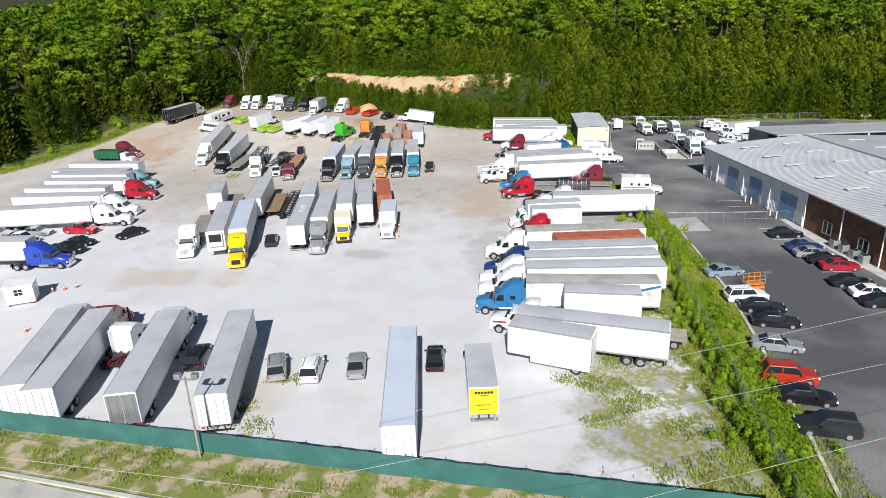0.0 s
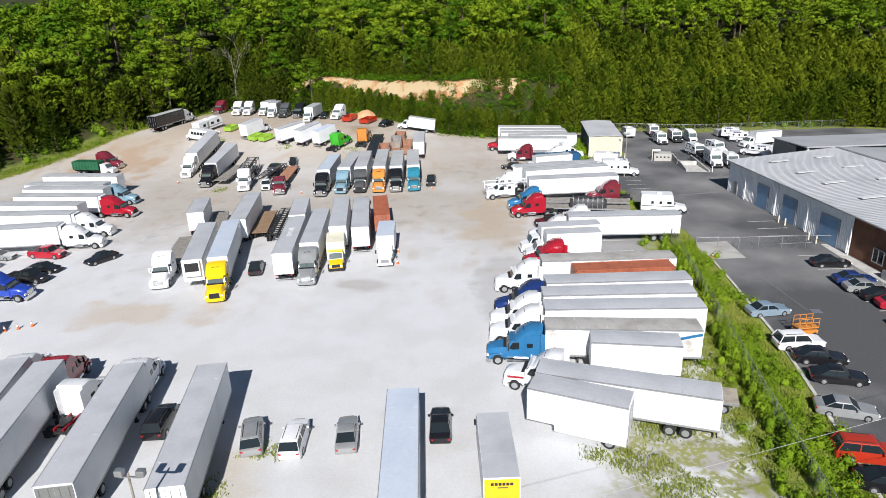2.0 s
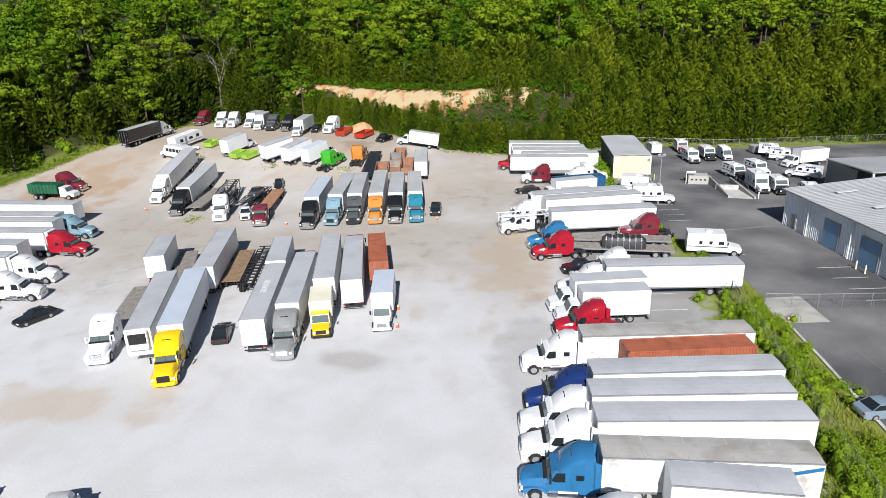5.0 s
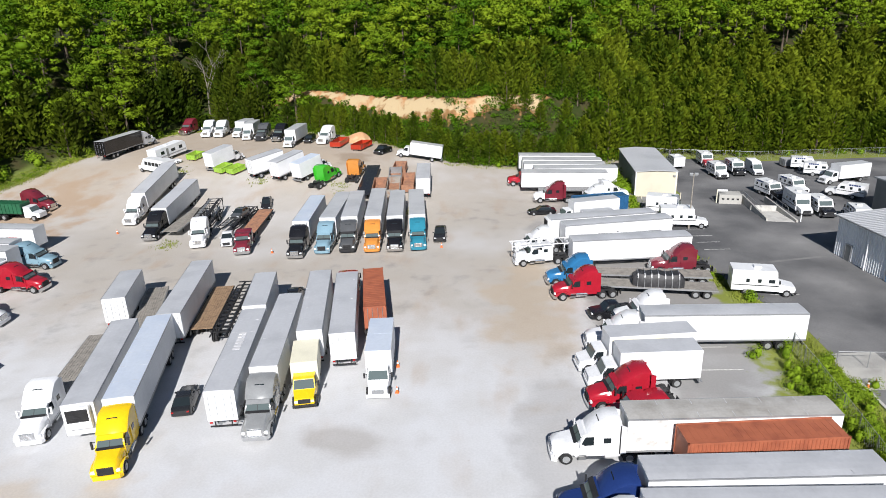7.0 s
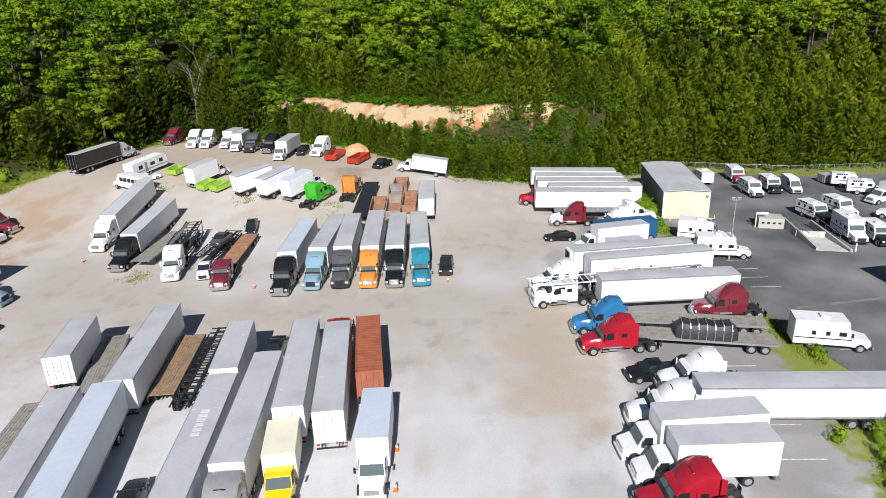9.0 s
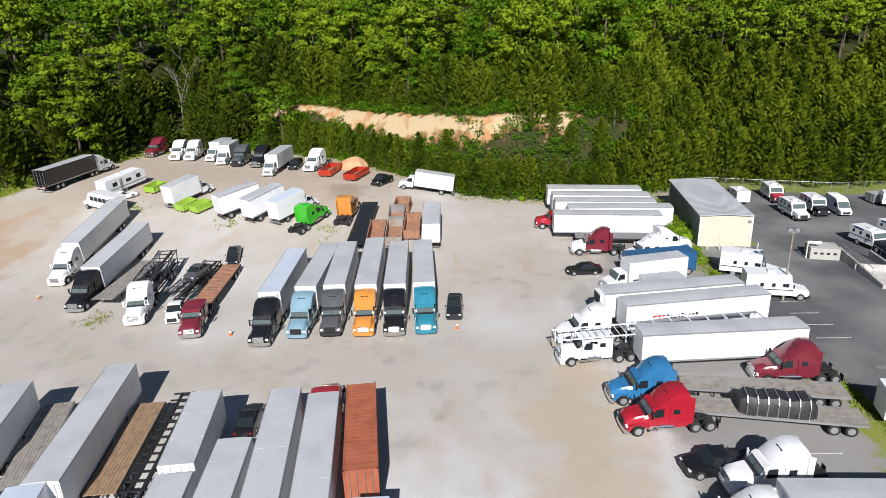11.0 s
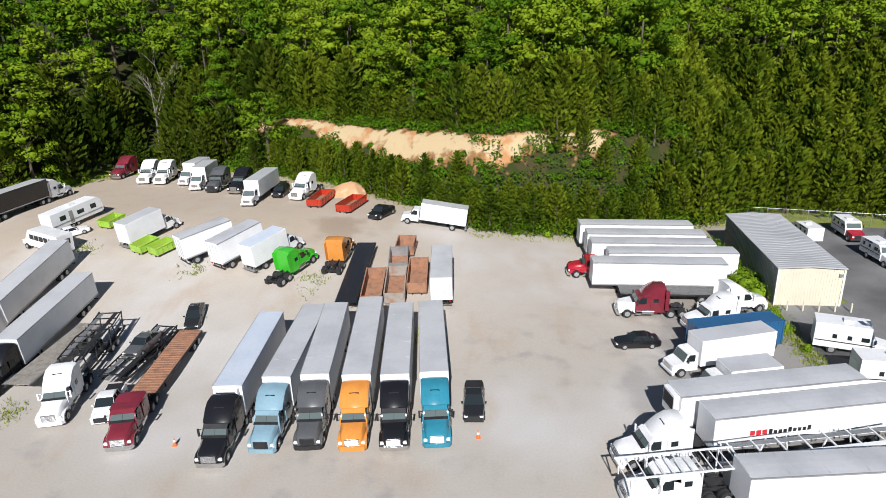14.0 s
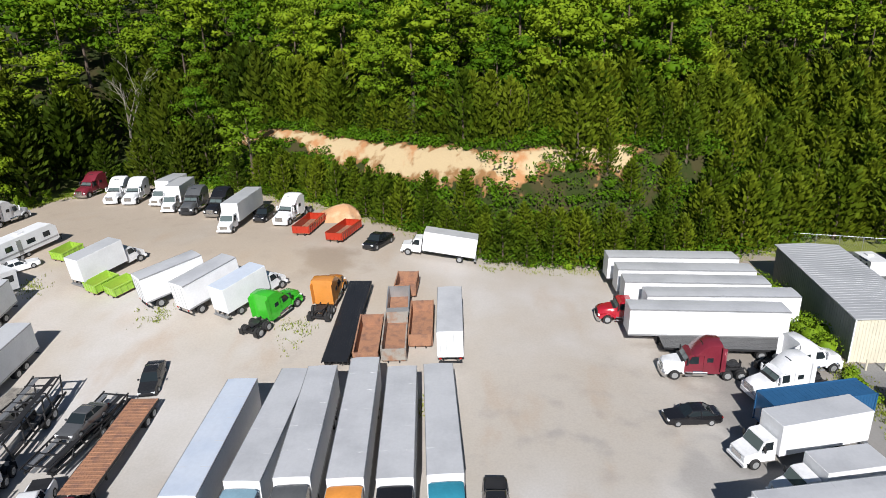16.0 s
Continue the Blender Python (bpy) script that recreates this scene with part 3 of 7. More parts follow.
    if logo:
        for s in (-1, 1):
            bm, bm2 = bmesh.new(), bmesh.new()
            xs = sorted((s * w, s * (w + 0.016)))
            for i in range(3):
                box(bm2, *xs, -3.35 - i * 0.5, -2.95 - i * 0.5, 2.25, 2.68)
            for i in range(9):
                box(bm, *xs, -4.78 - i * 0.4, -4.5 - i * 0.4, 2.25 if i != 2 else 2.12, 2.68 if i % 4 == 0 else 2.55)
            part("logo_letters", bm, M["bar"], ob)
            part("logo_initials", bm2, M["bar_red"], ob)
    if writing:
        bm = bmesh.new()
        for i in range(6):
            box(bm, -0.35, 0.35, -6.0 - i * 0.62, -5.6 - i * 0.62, top + 0.02, top + 0.035)
        part("roof_lettering", bm, M["bar_grey"], ob)
    if stripe:
        for q in (-1, 1):
            bm = bmesh.new()
            loft(bm, [[(q * e, -L + 2.2, 3.0), (q * e, -L + 0.05, 3.5), (q * e, -L + 0.05, 3.8), (q * e, -L + 2.2, 3.3)] for e in (w + 0.016, w)])
            part("side_stripe", bm, PAINT[stripe], ob)


def van_trailer(x, y, turn, L, tractor_colour=None, gap=0.0, day=False, **k):
    text = "long white box trailer with a grey sheet-metal roof"
    if k.get("short"):
        text = "short white box trailer with a grey roof on gravel"
    elif k.get("reefer"):
        text = "white refrigerated trailer with a cooling unit on its front"
    elif k.get("colour") == "black":
        text = "long black box trailer parked by the trees"
    elif k.get("stained"):
        text = "white box trailer with a dirty stained roof"
    elif k.get("drop"):
        text = "white drop-deck moving trailer with a grey roof"
    elif k.get("logo"):
        text = "long white box trailer with red and black lettering"
    ob = place("box_trailer", (round(L, 1), *sorted(k.items())), lambda o: build_van_trailer(o, L, **k), x, y, turn, text, "trailer", "box trailers in the yard")
    if tractor_colour:
        a = radians(turn)
        d = (4.2 if day else 5.72) + gap + (0.3 if k.get("reefer") else 0)
        tractor(x - d * math.sin(a), y + d * math.cos(a), turn, tractor_colour, **(dict(day=True) if day else {}))
    return ob


def build_box_truck(ob, L, colour="white", top=3.9, stripe=None, rear=None, cream=False, bright=False):
    paint, c = PAINT[colour], 2.75
    bm = bmesh.new()
    profile(bm, [(-0.05, 0.55), (-0.08, 1.25), (-1.15, 1.52), (-1.6, 2.35), (-1.8, 2.42), (-2.6, 2.42), (-2.6, 0.6)], [0.9, 0.85, 1.0, 0.95, 0.95, 1.0, 1.08])
    part("cab", bm, paint, ob, smooth=True)
    bm = bmesh.new()
    loft(bm, [[(-0.92, -1.17, 1.56), (0.92, -1.17, 1.56), (0.86, -1.56, 2.28), (-0.86, -1.56, 2.28)], [(-0.92, -1.13, 1.58), (0.92, -1.13, 1.58), (0.86, -1.52, 2.3), (-0.86, -1.52, 2.3)]])
    part("windscreen", bm, M["windglass"], ob)
    bm = bmesh.new()
    box(bm, -0.55, 0.55, -0.08, 0.0, 0.72, 1.15, 0.03)
    part("grille", bm, M["steel"] if colour == "yellow" else M["chrome"], ob)
    bm = bmesh.new()
    box(bm, -1.08, 1.08, -0.25, 0.06, 0.35, 0.62, 0.05)
    part("bumper", bm, M["steel"] if colour == "yellow" else paint, ob)
    for s in (-1, 1):
        bm = bmesh.new()
        q = [(-1.35, 1.6), (-1.68, 2.25), (-2.3, 2.25), (-2.3, 1.55)]
        loft(bm, [[(s * 1.0, y, z) for y, z in q], [(s * 1.035, y, z) for y, z in q]])
        part("side_window", bm, M["glass"], ob)
        bm = bmesh.new()
        box(bm, s * 0.72 - 0.15, s * 0.72 + 0.15, -0.14, -0.03, 0.8, 1.02, 0.02)
        part("headlight", bm, M["lamp"], ob)
        bm = bmesh.new()
        box(bm, s * 1.28 - 0.09, s * 1.28 + 0.09, -1.5, -1.4, 1.6, 2.1, 0.02)
        box(bm, min(s * 1.0, s * 1.25), max(s * 1.0, s * 1.25), -1.47, -1.43, 1.95, 2.0)
        part("mirror", bm, M["steel"], ob)
        wheel(ob, s * 1.0, -0.95, 0.46, 0.26)
        wheel(ob, s * 1.05, -c - L * 0.72, 0.46, 0.26, dual=True)
        bm = bmesh.new()
        box(bm, s * 0.42 - 0.05, s * 0.42 + 0.05, -c - L, -0.8, 0.62, 0.85)
        part("chassis_rail", bm, M["steel"], ob)
    bm = bmesh.new()
    box(bm, -1.25, 1.25, -c - L, -c, 1.0, top - 0.02, 0.04)
    part("cargo_box", bm, M["cream"] if cream else M["side"], ob)
    bm = bmesh.new()
    box(bm, -1.22, 1.22, -c - L + 0.03, -c - 0.03, top - 0.02, top + 0.01, 0.01)
    seams(bm, L, 1.2, top + 0.008, off=-c)
    part("roof", bm, M["cream"] if cream else M["skyroof"] if bright else M["roof"], ob)
    bm = bmesh.new()
    box(bm, -1.18, 1.18, -c - L - 0.03, -c - L + 0.01, 1.08, top - 0.12, 0.01)
    part("rear_door", bm, PAINT[rear] if rear else M["side"], ob)
    if rear:
        bm = bmesh.new()
        for i in range(6):
            box(bm, -0.75 + i * 0.26, -0.55 + i * 0.26, -c - L - 0.045, -c - L - 0.025, 3.0, 3.22)
        box(bm, -0.3, 0.4, -c - L - 0.045, -c - L - 0.025, 2.78, 2.86)
        box(bm, -0.6, 0.6, -c - L - 0.045, -c - L - 0.025, 1.9, 1.96)
        box(bm, -0.4, 0.4, -c - L - 0.045, -c - L - 0.025, 1.5, 1.56)
        part("door_lettering", bm, M["bar"], ob)
    bm = bmesh.new()
    box(bm, -1.15, 1.15, -c - L - 0.25, -c - L + 0.1, 0.5, 0.62)
    for x in (-0.9, 0.9):
        box(bm, x - 0.05, x + 0.05, -c - L - 0.1, -c - L, 0.6, 1.0)
    part("rear_step", bm, M["galv"], ob)
    if stripe:
        bm = bmesh.new()
        for s in (-1, 1):
            box(bm, *sorted((s * 1.25, s * 1.266)), -c - L + 0.1, -c - 0.1, top - 0.45, top - 0.1)
        part("side_stripe", bm, M["cream"], ob)


def box_truck(x, y, turn, L, colour="white", front_given=False, **k):
    a = radians(turn)
    if not front_given:
        x, y = x - 2.75 * math.sin(a), y + 2.75 * math.cos(a)
    text = {"yellow": "rental box truck with a yellow cab, box coloured cream for reflected light", "white": "white box truck with a plain cargo box on gravel"}[colour]
    if k.get("rear"):
        text = "white box truck with a yellow lettered rear door"
    return place("box_truck", (colour, round(L, 1), *sorted(k.items())), lambda o: build_box_truck(o, L, colour, **k), x, y, turn, text, "truck", "box trucks in the yard")


def build_car(ob, colour, kind):
    """Body lofted along its length, dark greenhouse, painted roof; sizes by kind."""
    paint = PAINT[colour]
    tall = {"sedan": 1.45, "suv": 1.75, "pickup": 1.82}[kind]
    L = {"sedan": 4.75, "suv": 4.75, "pickup": 5.6}[kind]
    w = {"sedan": 0.9, "suv": 0.93, "pickup": 0.97}[kind]
    r = {"sedan": 0.32, "suv": 0.36, "pickup": 0.39}[kind]
    belt = {"sedan": 0.92, "suv": 1.06, "pickup": 1.1}[kind]
    hood = belt - (0.08 if kind == "sedan" else 0.04)
    bm = bmesh.new()
    tail = belt - 0.02 if kind != "sedan" else belt + 0.04
    st = [(0, 0.72, 0.35, 0.62), (-0.12, 0.86, 0.24, hood - 0.14), (-0.5, 0.94, 0.2, hood - 0.04), (-1.25, 1.0, 0.2, hood + 0.02), (-1.6, 1.0, 0.2, belt), (-L * 0.55, 1.0, 0.2, belt + 0.02), (-L + 0.95, 1.0, 0.2, belt + 0.03), (-L + 0.25, 0.95, 0.24, tail), (-L + 0.04, 0.86, 0.34, tail - 0.12), (-L, 0.8, 0.4, tail - 0.3)]
    loft(bm, [[(-w * k, y, z0), (-w * k, y, z0 + (z1 - z0) * 0.6), (-w * k * 0.9, y, z1), (w * k * 0.9, y, z1), (w * k, y, z0 + (z1 - z0) * 0.6), (w * k, y, z0)] for y, k, z0, z1 in st])
    part("body", bm, paint, ob, smooth=True)
    gh = {"sedan": (-1.45, -2.15, -3.35, -4.15), "suv": (-1.35, -1.95, -4.25, -4.62), "pickup": (-1.5, -2.1, -3.3, -3.55)}[kind]
    bm = bmesh.new()
    loft(bm, [[(-w * k, y0, z), (w * k, y0, z), (w * k, y1, z), (-w * k, y1, z)] for z, k, y0, y1 in ((belt - 0.02, 0.9, gh[0], gh[3]), (tall - 0.05, 0.72, gh[1], gh[2]))])
    part("greenhouse", bm, M["glass"], ob, "dark tinted glass all round")
    bm = bmesh.new()
    loft(bm, [[(-w * k, y0, z), (w * k, y0, z), (w * k, y1, z), (-w * k, y1, z)] for z, k, y0, y1 in ((tall - 0.1, 0.76, gh[1] + 0.05, gh[2] - 0.04), (tall - 0.03, 0.72, gh[1] - 0.02, gh[2] + 0.02), (tall, 0.6, gh[1] - 0.2, gh[2] + 0.2))])
    part("roof", bm, paint, ob, smooth=True)
    for s in (-1, 1):
        for y0, y1 in ((gh[0] + 0.02, gh[1] + 0.02), ((gh[1] + gh[2]) / 2 - 0.05, (gh[1] + gh[2]) / 2), (gh[3] - 0.02, gh[2] - 0.03)):
            bm = bmesh.new()
            loft(bm, [[(s * w * 0.9, y0 + d, belt - 0.02) for d in (0, -0.09)] + [(s * w * 0.73, y1 + d, tall - 0.07) for d in (-0.09, 0)], [(s * w * 0.925, y0 + d, belt - 0.02) for d in (0, -0.09)] + [(s * w * 0.755, y1 + d, tall - 0.06) for d in (-0.09, 0)]])
            part("pillar", bm, paint, ob)
        bm = bmesh.new()
        box(bm, s * w * 0.68 - 0.17, s * w * 0.68 + 0.17, -0.2, -0.03, hood - 0.3, hood - 0.15, 0.03)
        part("headlight", bm, M["lamp"], ob)
        bm = bmesh.new()
        box(bm, s * w * 0.74 - 0.1, s * w * 0.74 + 0.1, -L - 0.005, -L + 0.1, tail - 0.3, tail - 0.17, 0.02)
        part("tail_light", bm, M["red_light"], ob)
        bm = bmesh.new()
        box(bm, s * (w + 0.07) - 0.09, s * (w + 0.07) + 0.09, gh[0] - 0.35, gh[0] - 0.2, belt, belt + 0.15, 0.03)
        part("mirror", bm, paint, ob)
        wheel(ob, s * (w - 0.1), -0.9, r, 0.22)
        wheel(ob, s * (w - 0.1), -L + 1.0, r, 0.22)
    bm = bmesh.new()
    box(bm, -0.55, 0.55, -0.1, 0.01, 0.42, hood - 0.18, 0.03)
    part("grille", bm, M["steel"], ob)
    if kind == "pickup":
        bm = bmesh.new()
        box(bm, -w * 0.76, w * 0.76, -L + 0.12, -3.72, belt + 0.02, belt + 0.05)
        part("bed", bm, M["steel"], ob)
    if kind == "suv":
        for s in (-1, 1):
            bm = bmesh.new()
            box(bm, s * 0.55 - 0.02, s * 0.55 + 0.02, gh[2] + 0.2, gh[1] - 0.35, tall - 0.02, tall + 0.05)
            part("roof_rail", bm, M["steel"], ob)


CAR_LOOK = dict(TRACTOR_LOOK, darkgrey="dark grey", silverblue="pale silver-blue", burnt="orange-red")


def car(kind, x, y, turn, colour, where="the gravel"):
    name = {"sedan": "sedan", "suv": "sport_utility_car", "pickup": "pickup_truck"}[kind]
    word = {"sedan": "four-door sedan", "suv": "tall estate car with roof rails", "pickup": "pickup truck with an open bed"}[kind]
    place(name, (colour,), lambda o: build_car(o, colour, kind), x, y, turn, f"{CAR_LOOK[colour]} {word} parked on {where}", "car" if kind != "pickup" else "pickup", "parked cars")


def sedan(x, y, turn, colour, where="the gravel"):
    car("sedan", x, y, turn, colour, where)


def suv(x, y, turn, colour, where="the gravel"):
    car("suv", x, y, turn, colour, where)


def pickup(x, y, turn, colour, where="the gravel"):
    car("pickup", x, y, turn, colour, where)


def build_flatbed(ob, L, deck, load=None):
    mat = {"grey": M["greywood"], "wood": M["wood"], "rust": M["rusty"], "dark": PAINT["darkgrey"], "tan": M["tan"]}[deck]
    n = 9
    first = None
    for i in range(n):
        x = -1.24 + i * 2.48 / n
        if first is None:
            bm = bmesh.new()
            box(bm, 0, 2.48 / n - 0.02, -L, 0, 1.12, 1.2)
            first = part("plank", bm, mat, ob, m=pose(x, 0, 0))
        else:
            again(first, ob, pose(x, 0, (i % 3) * 0.004))
    for s in (-1, 1):
        bm = bmesh.new()
        box(bm, s * 1.27 - 0.03, s * 1.27 + 0.03, -L, 0, 1.0, 1.19)
        part("side_rail", bm, M["steel"] if deck in ("dark", "rust", "wood") else M["alu"], ob)
        bm = bmesh.new()
        box(bm, s * 0.5 - 0.06, s * 0.5 + 0.06, -L + 0.1, -0.4, 0.72, 1.12)
        part("main_beam", bm, M["steel"], ob)
        bm = bmesh.new()
        box(bm, s * 0.8 - 0.06, s * 0.8 + 0.06, -2.9, -2.78, 0.0, 1.0)
        part("landing_leg", bm, M["steel"], ob)
    if deck == "rust":
        bm = bmesh.new()
        for i in range(int(L / 0.45)):
            box(bm, -1.2, 1.2, -i * 0.45 - 0.2, -i * 0.45 - 0.1, 1.2, 1.25)
        part("cross_ribs", bm, mat, ob)
    bogie(ob, (-L + 1.2, -L + 2.5))
    if load:
        bm = bmesh.new()
        rings = []
        for i in range(9):
            y = -4.2 - i * 0.75
            k = 0.75 if i in (0, 8) else 1.0
            h = 1.5 + 0.12 * math.sin(i * 2.1)
            rings.append([(-1.15 * k, y, 1.2), (-1.12 * k, y, 1.2 + h * 0.7 * k), (-0.8 * k, y, 1.2 + h * k), (0.8 * k, y, 1.2 + h * k), (1.12 * k, y, 1.2 + h * 0.7 * k), (1.15 * k, y, 1.2)])
        loft(bm, rings)
        tarp = part("tarped_load", bm, M["tarp"], ob, "bulky load under black tarpaulin", smooth=True)
        for i in range(7):
            y = -4.7 - i * 0.8
            bm = bmesh.new()
            h = 1.5 + 0.15
            loft(bm, [[(-1.2, yy, 1.2), (-1.17, yy, 1.2 + h * 0.72), (-0.82, yy, 1.2 + h + 0.03), (0.82, yy, 1.2 + h + 0.03), (1.17, yy, 1.2 + h * 0.72), (1.2, yy, 1.2), (1.17, yy, 1.2), (1.12, yy, 1.2 + h * 0.7), (0.8, yy, 1.2 + h), (-0.8, yy, 1.2 + h), (-1.12, yy, 1.2 + h * 0.7), (-1.17, yy, 1.2)] for yy in (y, y - 0.07)])
            part("strap", bm, M["galv"], tarp)


def flatbed(x, y, turn, L, deck, **k):
    text = {"grey": "flatbed trailer with a weathered grey plank deck", "wood": "flatbed trailer with a brown wooden plank deck", "rust": "rust-brown steel ribbed flatbed trailer", "dark": "low black steel flatbed trailer", "tan": "flatbed trailer with a pale tan deck"}[deck]
    if k.get("load"):
        text = "flatbed trailer carrying a load under strapped black tarpaulin"
    place("flatbed_trailer", (round(L, 1), deck, *sorted(k.items())), lambda o: build_flatbed(o, L, deck, **k), x, y, turn, text, "trailer", "flatbed trailers")


def build_chassis(ob, L):
    for s in (-1, 1):
        bm = bmesh.new()
        box(bm, s * 0.5 - 0.07, s * 0.5 + 0.07, -L, 0, 0.9, 1.2)
        box(bm, s * 1.2 - 0.05, s * 1.2 + 0.05, -L, -1.5, 1.05, 1.18)
        part("main_beam", bm, M["steel"], ob)
        bm = bmesh.new()
        box(bm, s * 0.8 - 0.06, s * 0.8 + 0.06, -2.9, -2.78, 0.0, 1.0)
        part("landing_leg", bm, M["steel"], ob)
    for i in range(int(L / 1.1)):
        bm = bmesh.new()
        box(bm, -1.22, 1.22, -i * 1.1 - 0.14, -i * 1.1, 1.05, 1.17)
        part("cross_member", bm, M["steel"], ob)
    bogie(ob, (-L + 1.2, -L + 2.5))


def chassis_trailer(x, y, turn, L):
    place("skeletal_trailer", (round(L, 1),), lambda o: build_chassis(o, L), x, y, turn, "black skeletal steel trailer frame with open cross members", "trailer")


def build_container(ob, L, top, mat):
    z0 = top - 2.7
    bm = bmesh.new()
    box(bm, -1.16, 1.16, -L + 0.06, -0.06, z0 + 0.1, top - 0.06)
    part("shell", bm, mat, ob)
    for s in (-1, 1):
        bm = bmesh.new()
        n = int(L / 0.3)
        for i in range(n):
            y = -0.15 - i * (L - 0.3) / n
            loft(bm, [[(s * 1.15, y, z), (s * 1.21, y - 0.05, z), (s * 1.21, y - 0.14, z), (s * 1.15, y - 0.19, z)] for z in (z0 + 0.15, top - 0.12)])
        tagged(part("corrugated_side", bm, mat, ob), kind="stuff")
        bm = bmesh.new()
        box(bm, s * 1.18 - 0.05, s * 1.18 + 0.05, -L, 0, top - 0.14, top)
        box(bm, s * 1.18 - 0.05, s * 1.18 + 0.05, -L, 0, z0, z0 + 0.15)
        for y in (0, -L + 0.14):
            box(bm, s * 1.17 - 0.06, s * 1.17 + 0.06, y - 0.14, y, z0, top)
        part("corner_frame", bm, mat, ob)
        bm = bmesh.new()
        for x in (0.3, 0.8):
            cyl(bm, (s * x, -L - 0.02, (z0 + top) / 2), 0.03, 2.3, "z", 6)
        part("lock_bar", bm, M["galv"], ob)
        bm = bmesh.new()
        box(bm, s * 0.5 - 0.07, s * 0.5 + 0.07, -L - 0.3, 0, z0 - 0.28, z0)
        part("chassis_beam", bm, M["steel"], ob)
        bm = bmesh.new()
        box(bm, s * 0.8 - 0.06, s * 0.8 + 0.06, -2.0, -1.88, 0.0, z0 - 0.2)
        part("landing_leg", bm, M["steel"], ob)
    bm = bmesh.new()
    for i in range(int(L / 0.5)):
        box(bm, -1.12, 1.12, -0.35 - i * 0.5, -0.2 - i * 0.5, top - 0.065, top - 0.048)
    tagged(part("roof_ribs", bm, mat, ob), kind="stuff")
    bogie(ob, (-L + 1.0, -L + 2.2))


def container(x, y, turn, L, colour):
    top = 3.9 if colour == "rust" else 3.3
    mat = M["rust"] if colour == "rust" else PAINT["seablue"]
    place("shipping_container", (round(L, 1), colour), lambda o: build_container(o, L, top, mat), x, y, turn, "rust-red corrugated container on a trailer chassis" if colour == "rust" else "navy blue container on a trailer chassis", "container")


def build_dumpster(ob, L, mat, inner, h=1.5):
    w = 1.15
    for s in (-1, 1):
        bm = bmesh.new()
        loft(bm, [[(s * (w - 0.06), y, 0.3), (s * w, y, 0.3), (s * (w + 0.05), y, h), (s * (w - 0.03), y, h)] for y in (-L, 0)])
        part("side_wall", bm, mat, ob)
        bm = bmesh.new()
        for i in range(int(L / 0.7) + 1):
            y = -0.05 - i * (L - 0.2) / int(L / 0.7)
            loft(bm, [[(s * w, y, z), (s * (w + 0.1), y, z), (s * (w + 0.1), y - 0.1, z), (s * w, y - 0.1, z)] for z in (0.3, h - 0.05)])
        box(bm, s * (w + 0.04) - 0.07, s * (w + 0.04) + 0.07, -L, 0, h - 0.06, h + 0.06)
        part("rib", bm, mat, ob)
        bm = bmesh.new()
        box(bm, s * 0.55 - 0.06, s * 0.55 + 0.06, -L, 0.1, 0.0, 0.3)
        part("skid", bm, M["steel"], ob)
    for y in (-L, -0.07):
        bm = bmesh.new()
        box(bm, -w, w, y, y + 0.07, 0.3, h)
        for x in (-0.6, 0, 0.6):
            box(bm, x - 0.05, x + 0.05, y - 0.05, y + 0.12, 0.3, h)
        part("end_wall", bm, mat, ob)
    bm = bmesh.new()
    box(bm, -w, w, -L, 0, 0.26, 0.34)
    part("floor_plate", bm, inner, ob)


def dumpster(x, y, turn, L, colour):
    mat = {"rust": M["rusty"], "greyrust": M["greyrust"], "bluegrey": M["alu"], "lime": PAINT["lime"], "red": PAINT["burnt"]}[colour]
    word = {"rust": "rusty brown", "greyrust": "grey and rusty", "bluegrey": "blue-grey steel", "lime": "lime green", "red": "faded orange-red"}[colour]
    place("open_dumpster", (round(L, 1), colour), lambda o: build_dumpster(o, L, mat, M["rusty"], 1.3 if colour in ("lime", "red") else 1.7), x, y, turn, f"{word} open-top steel dumpster on gravel", "dumpster", "open dumpsters")


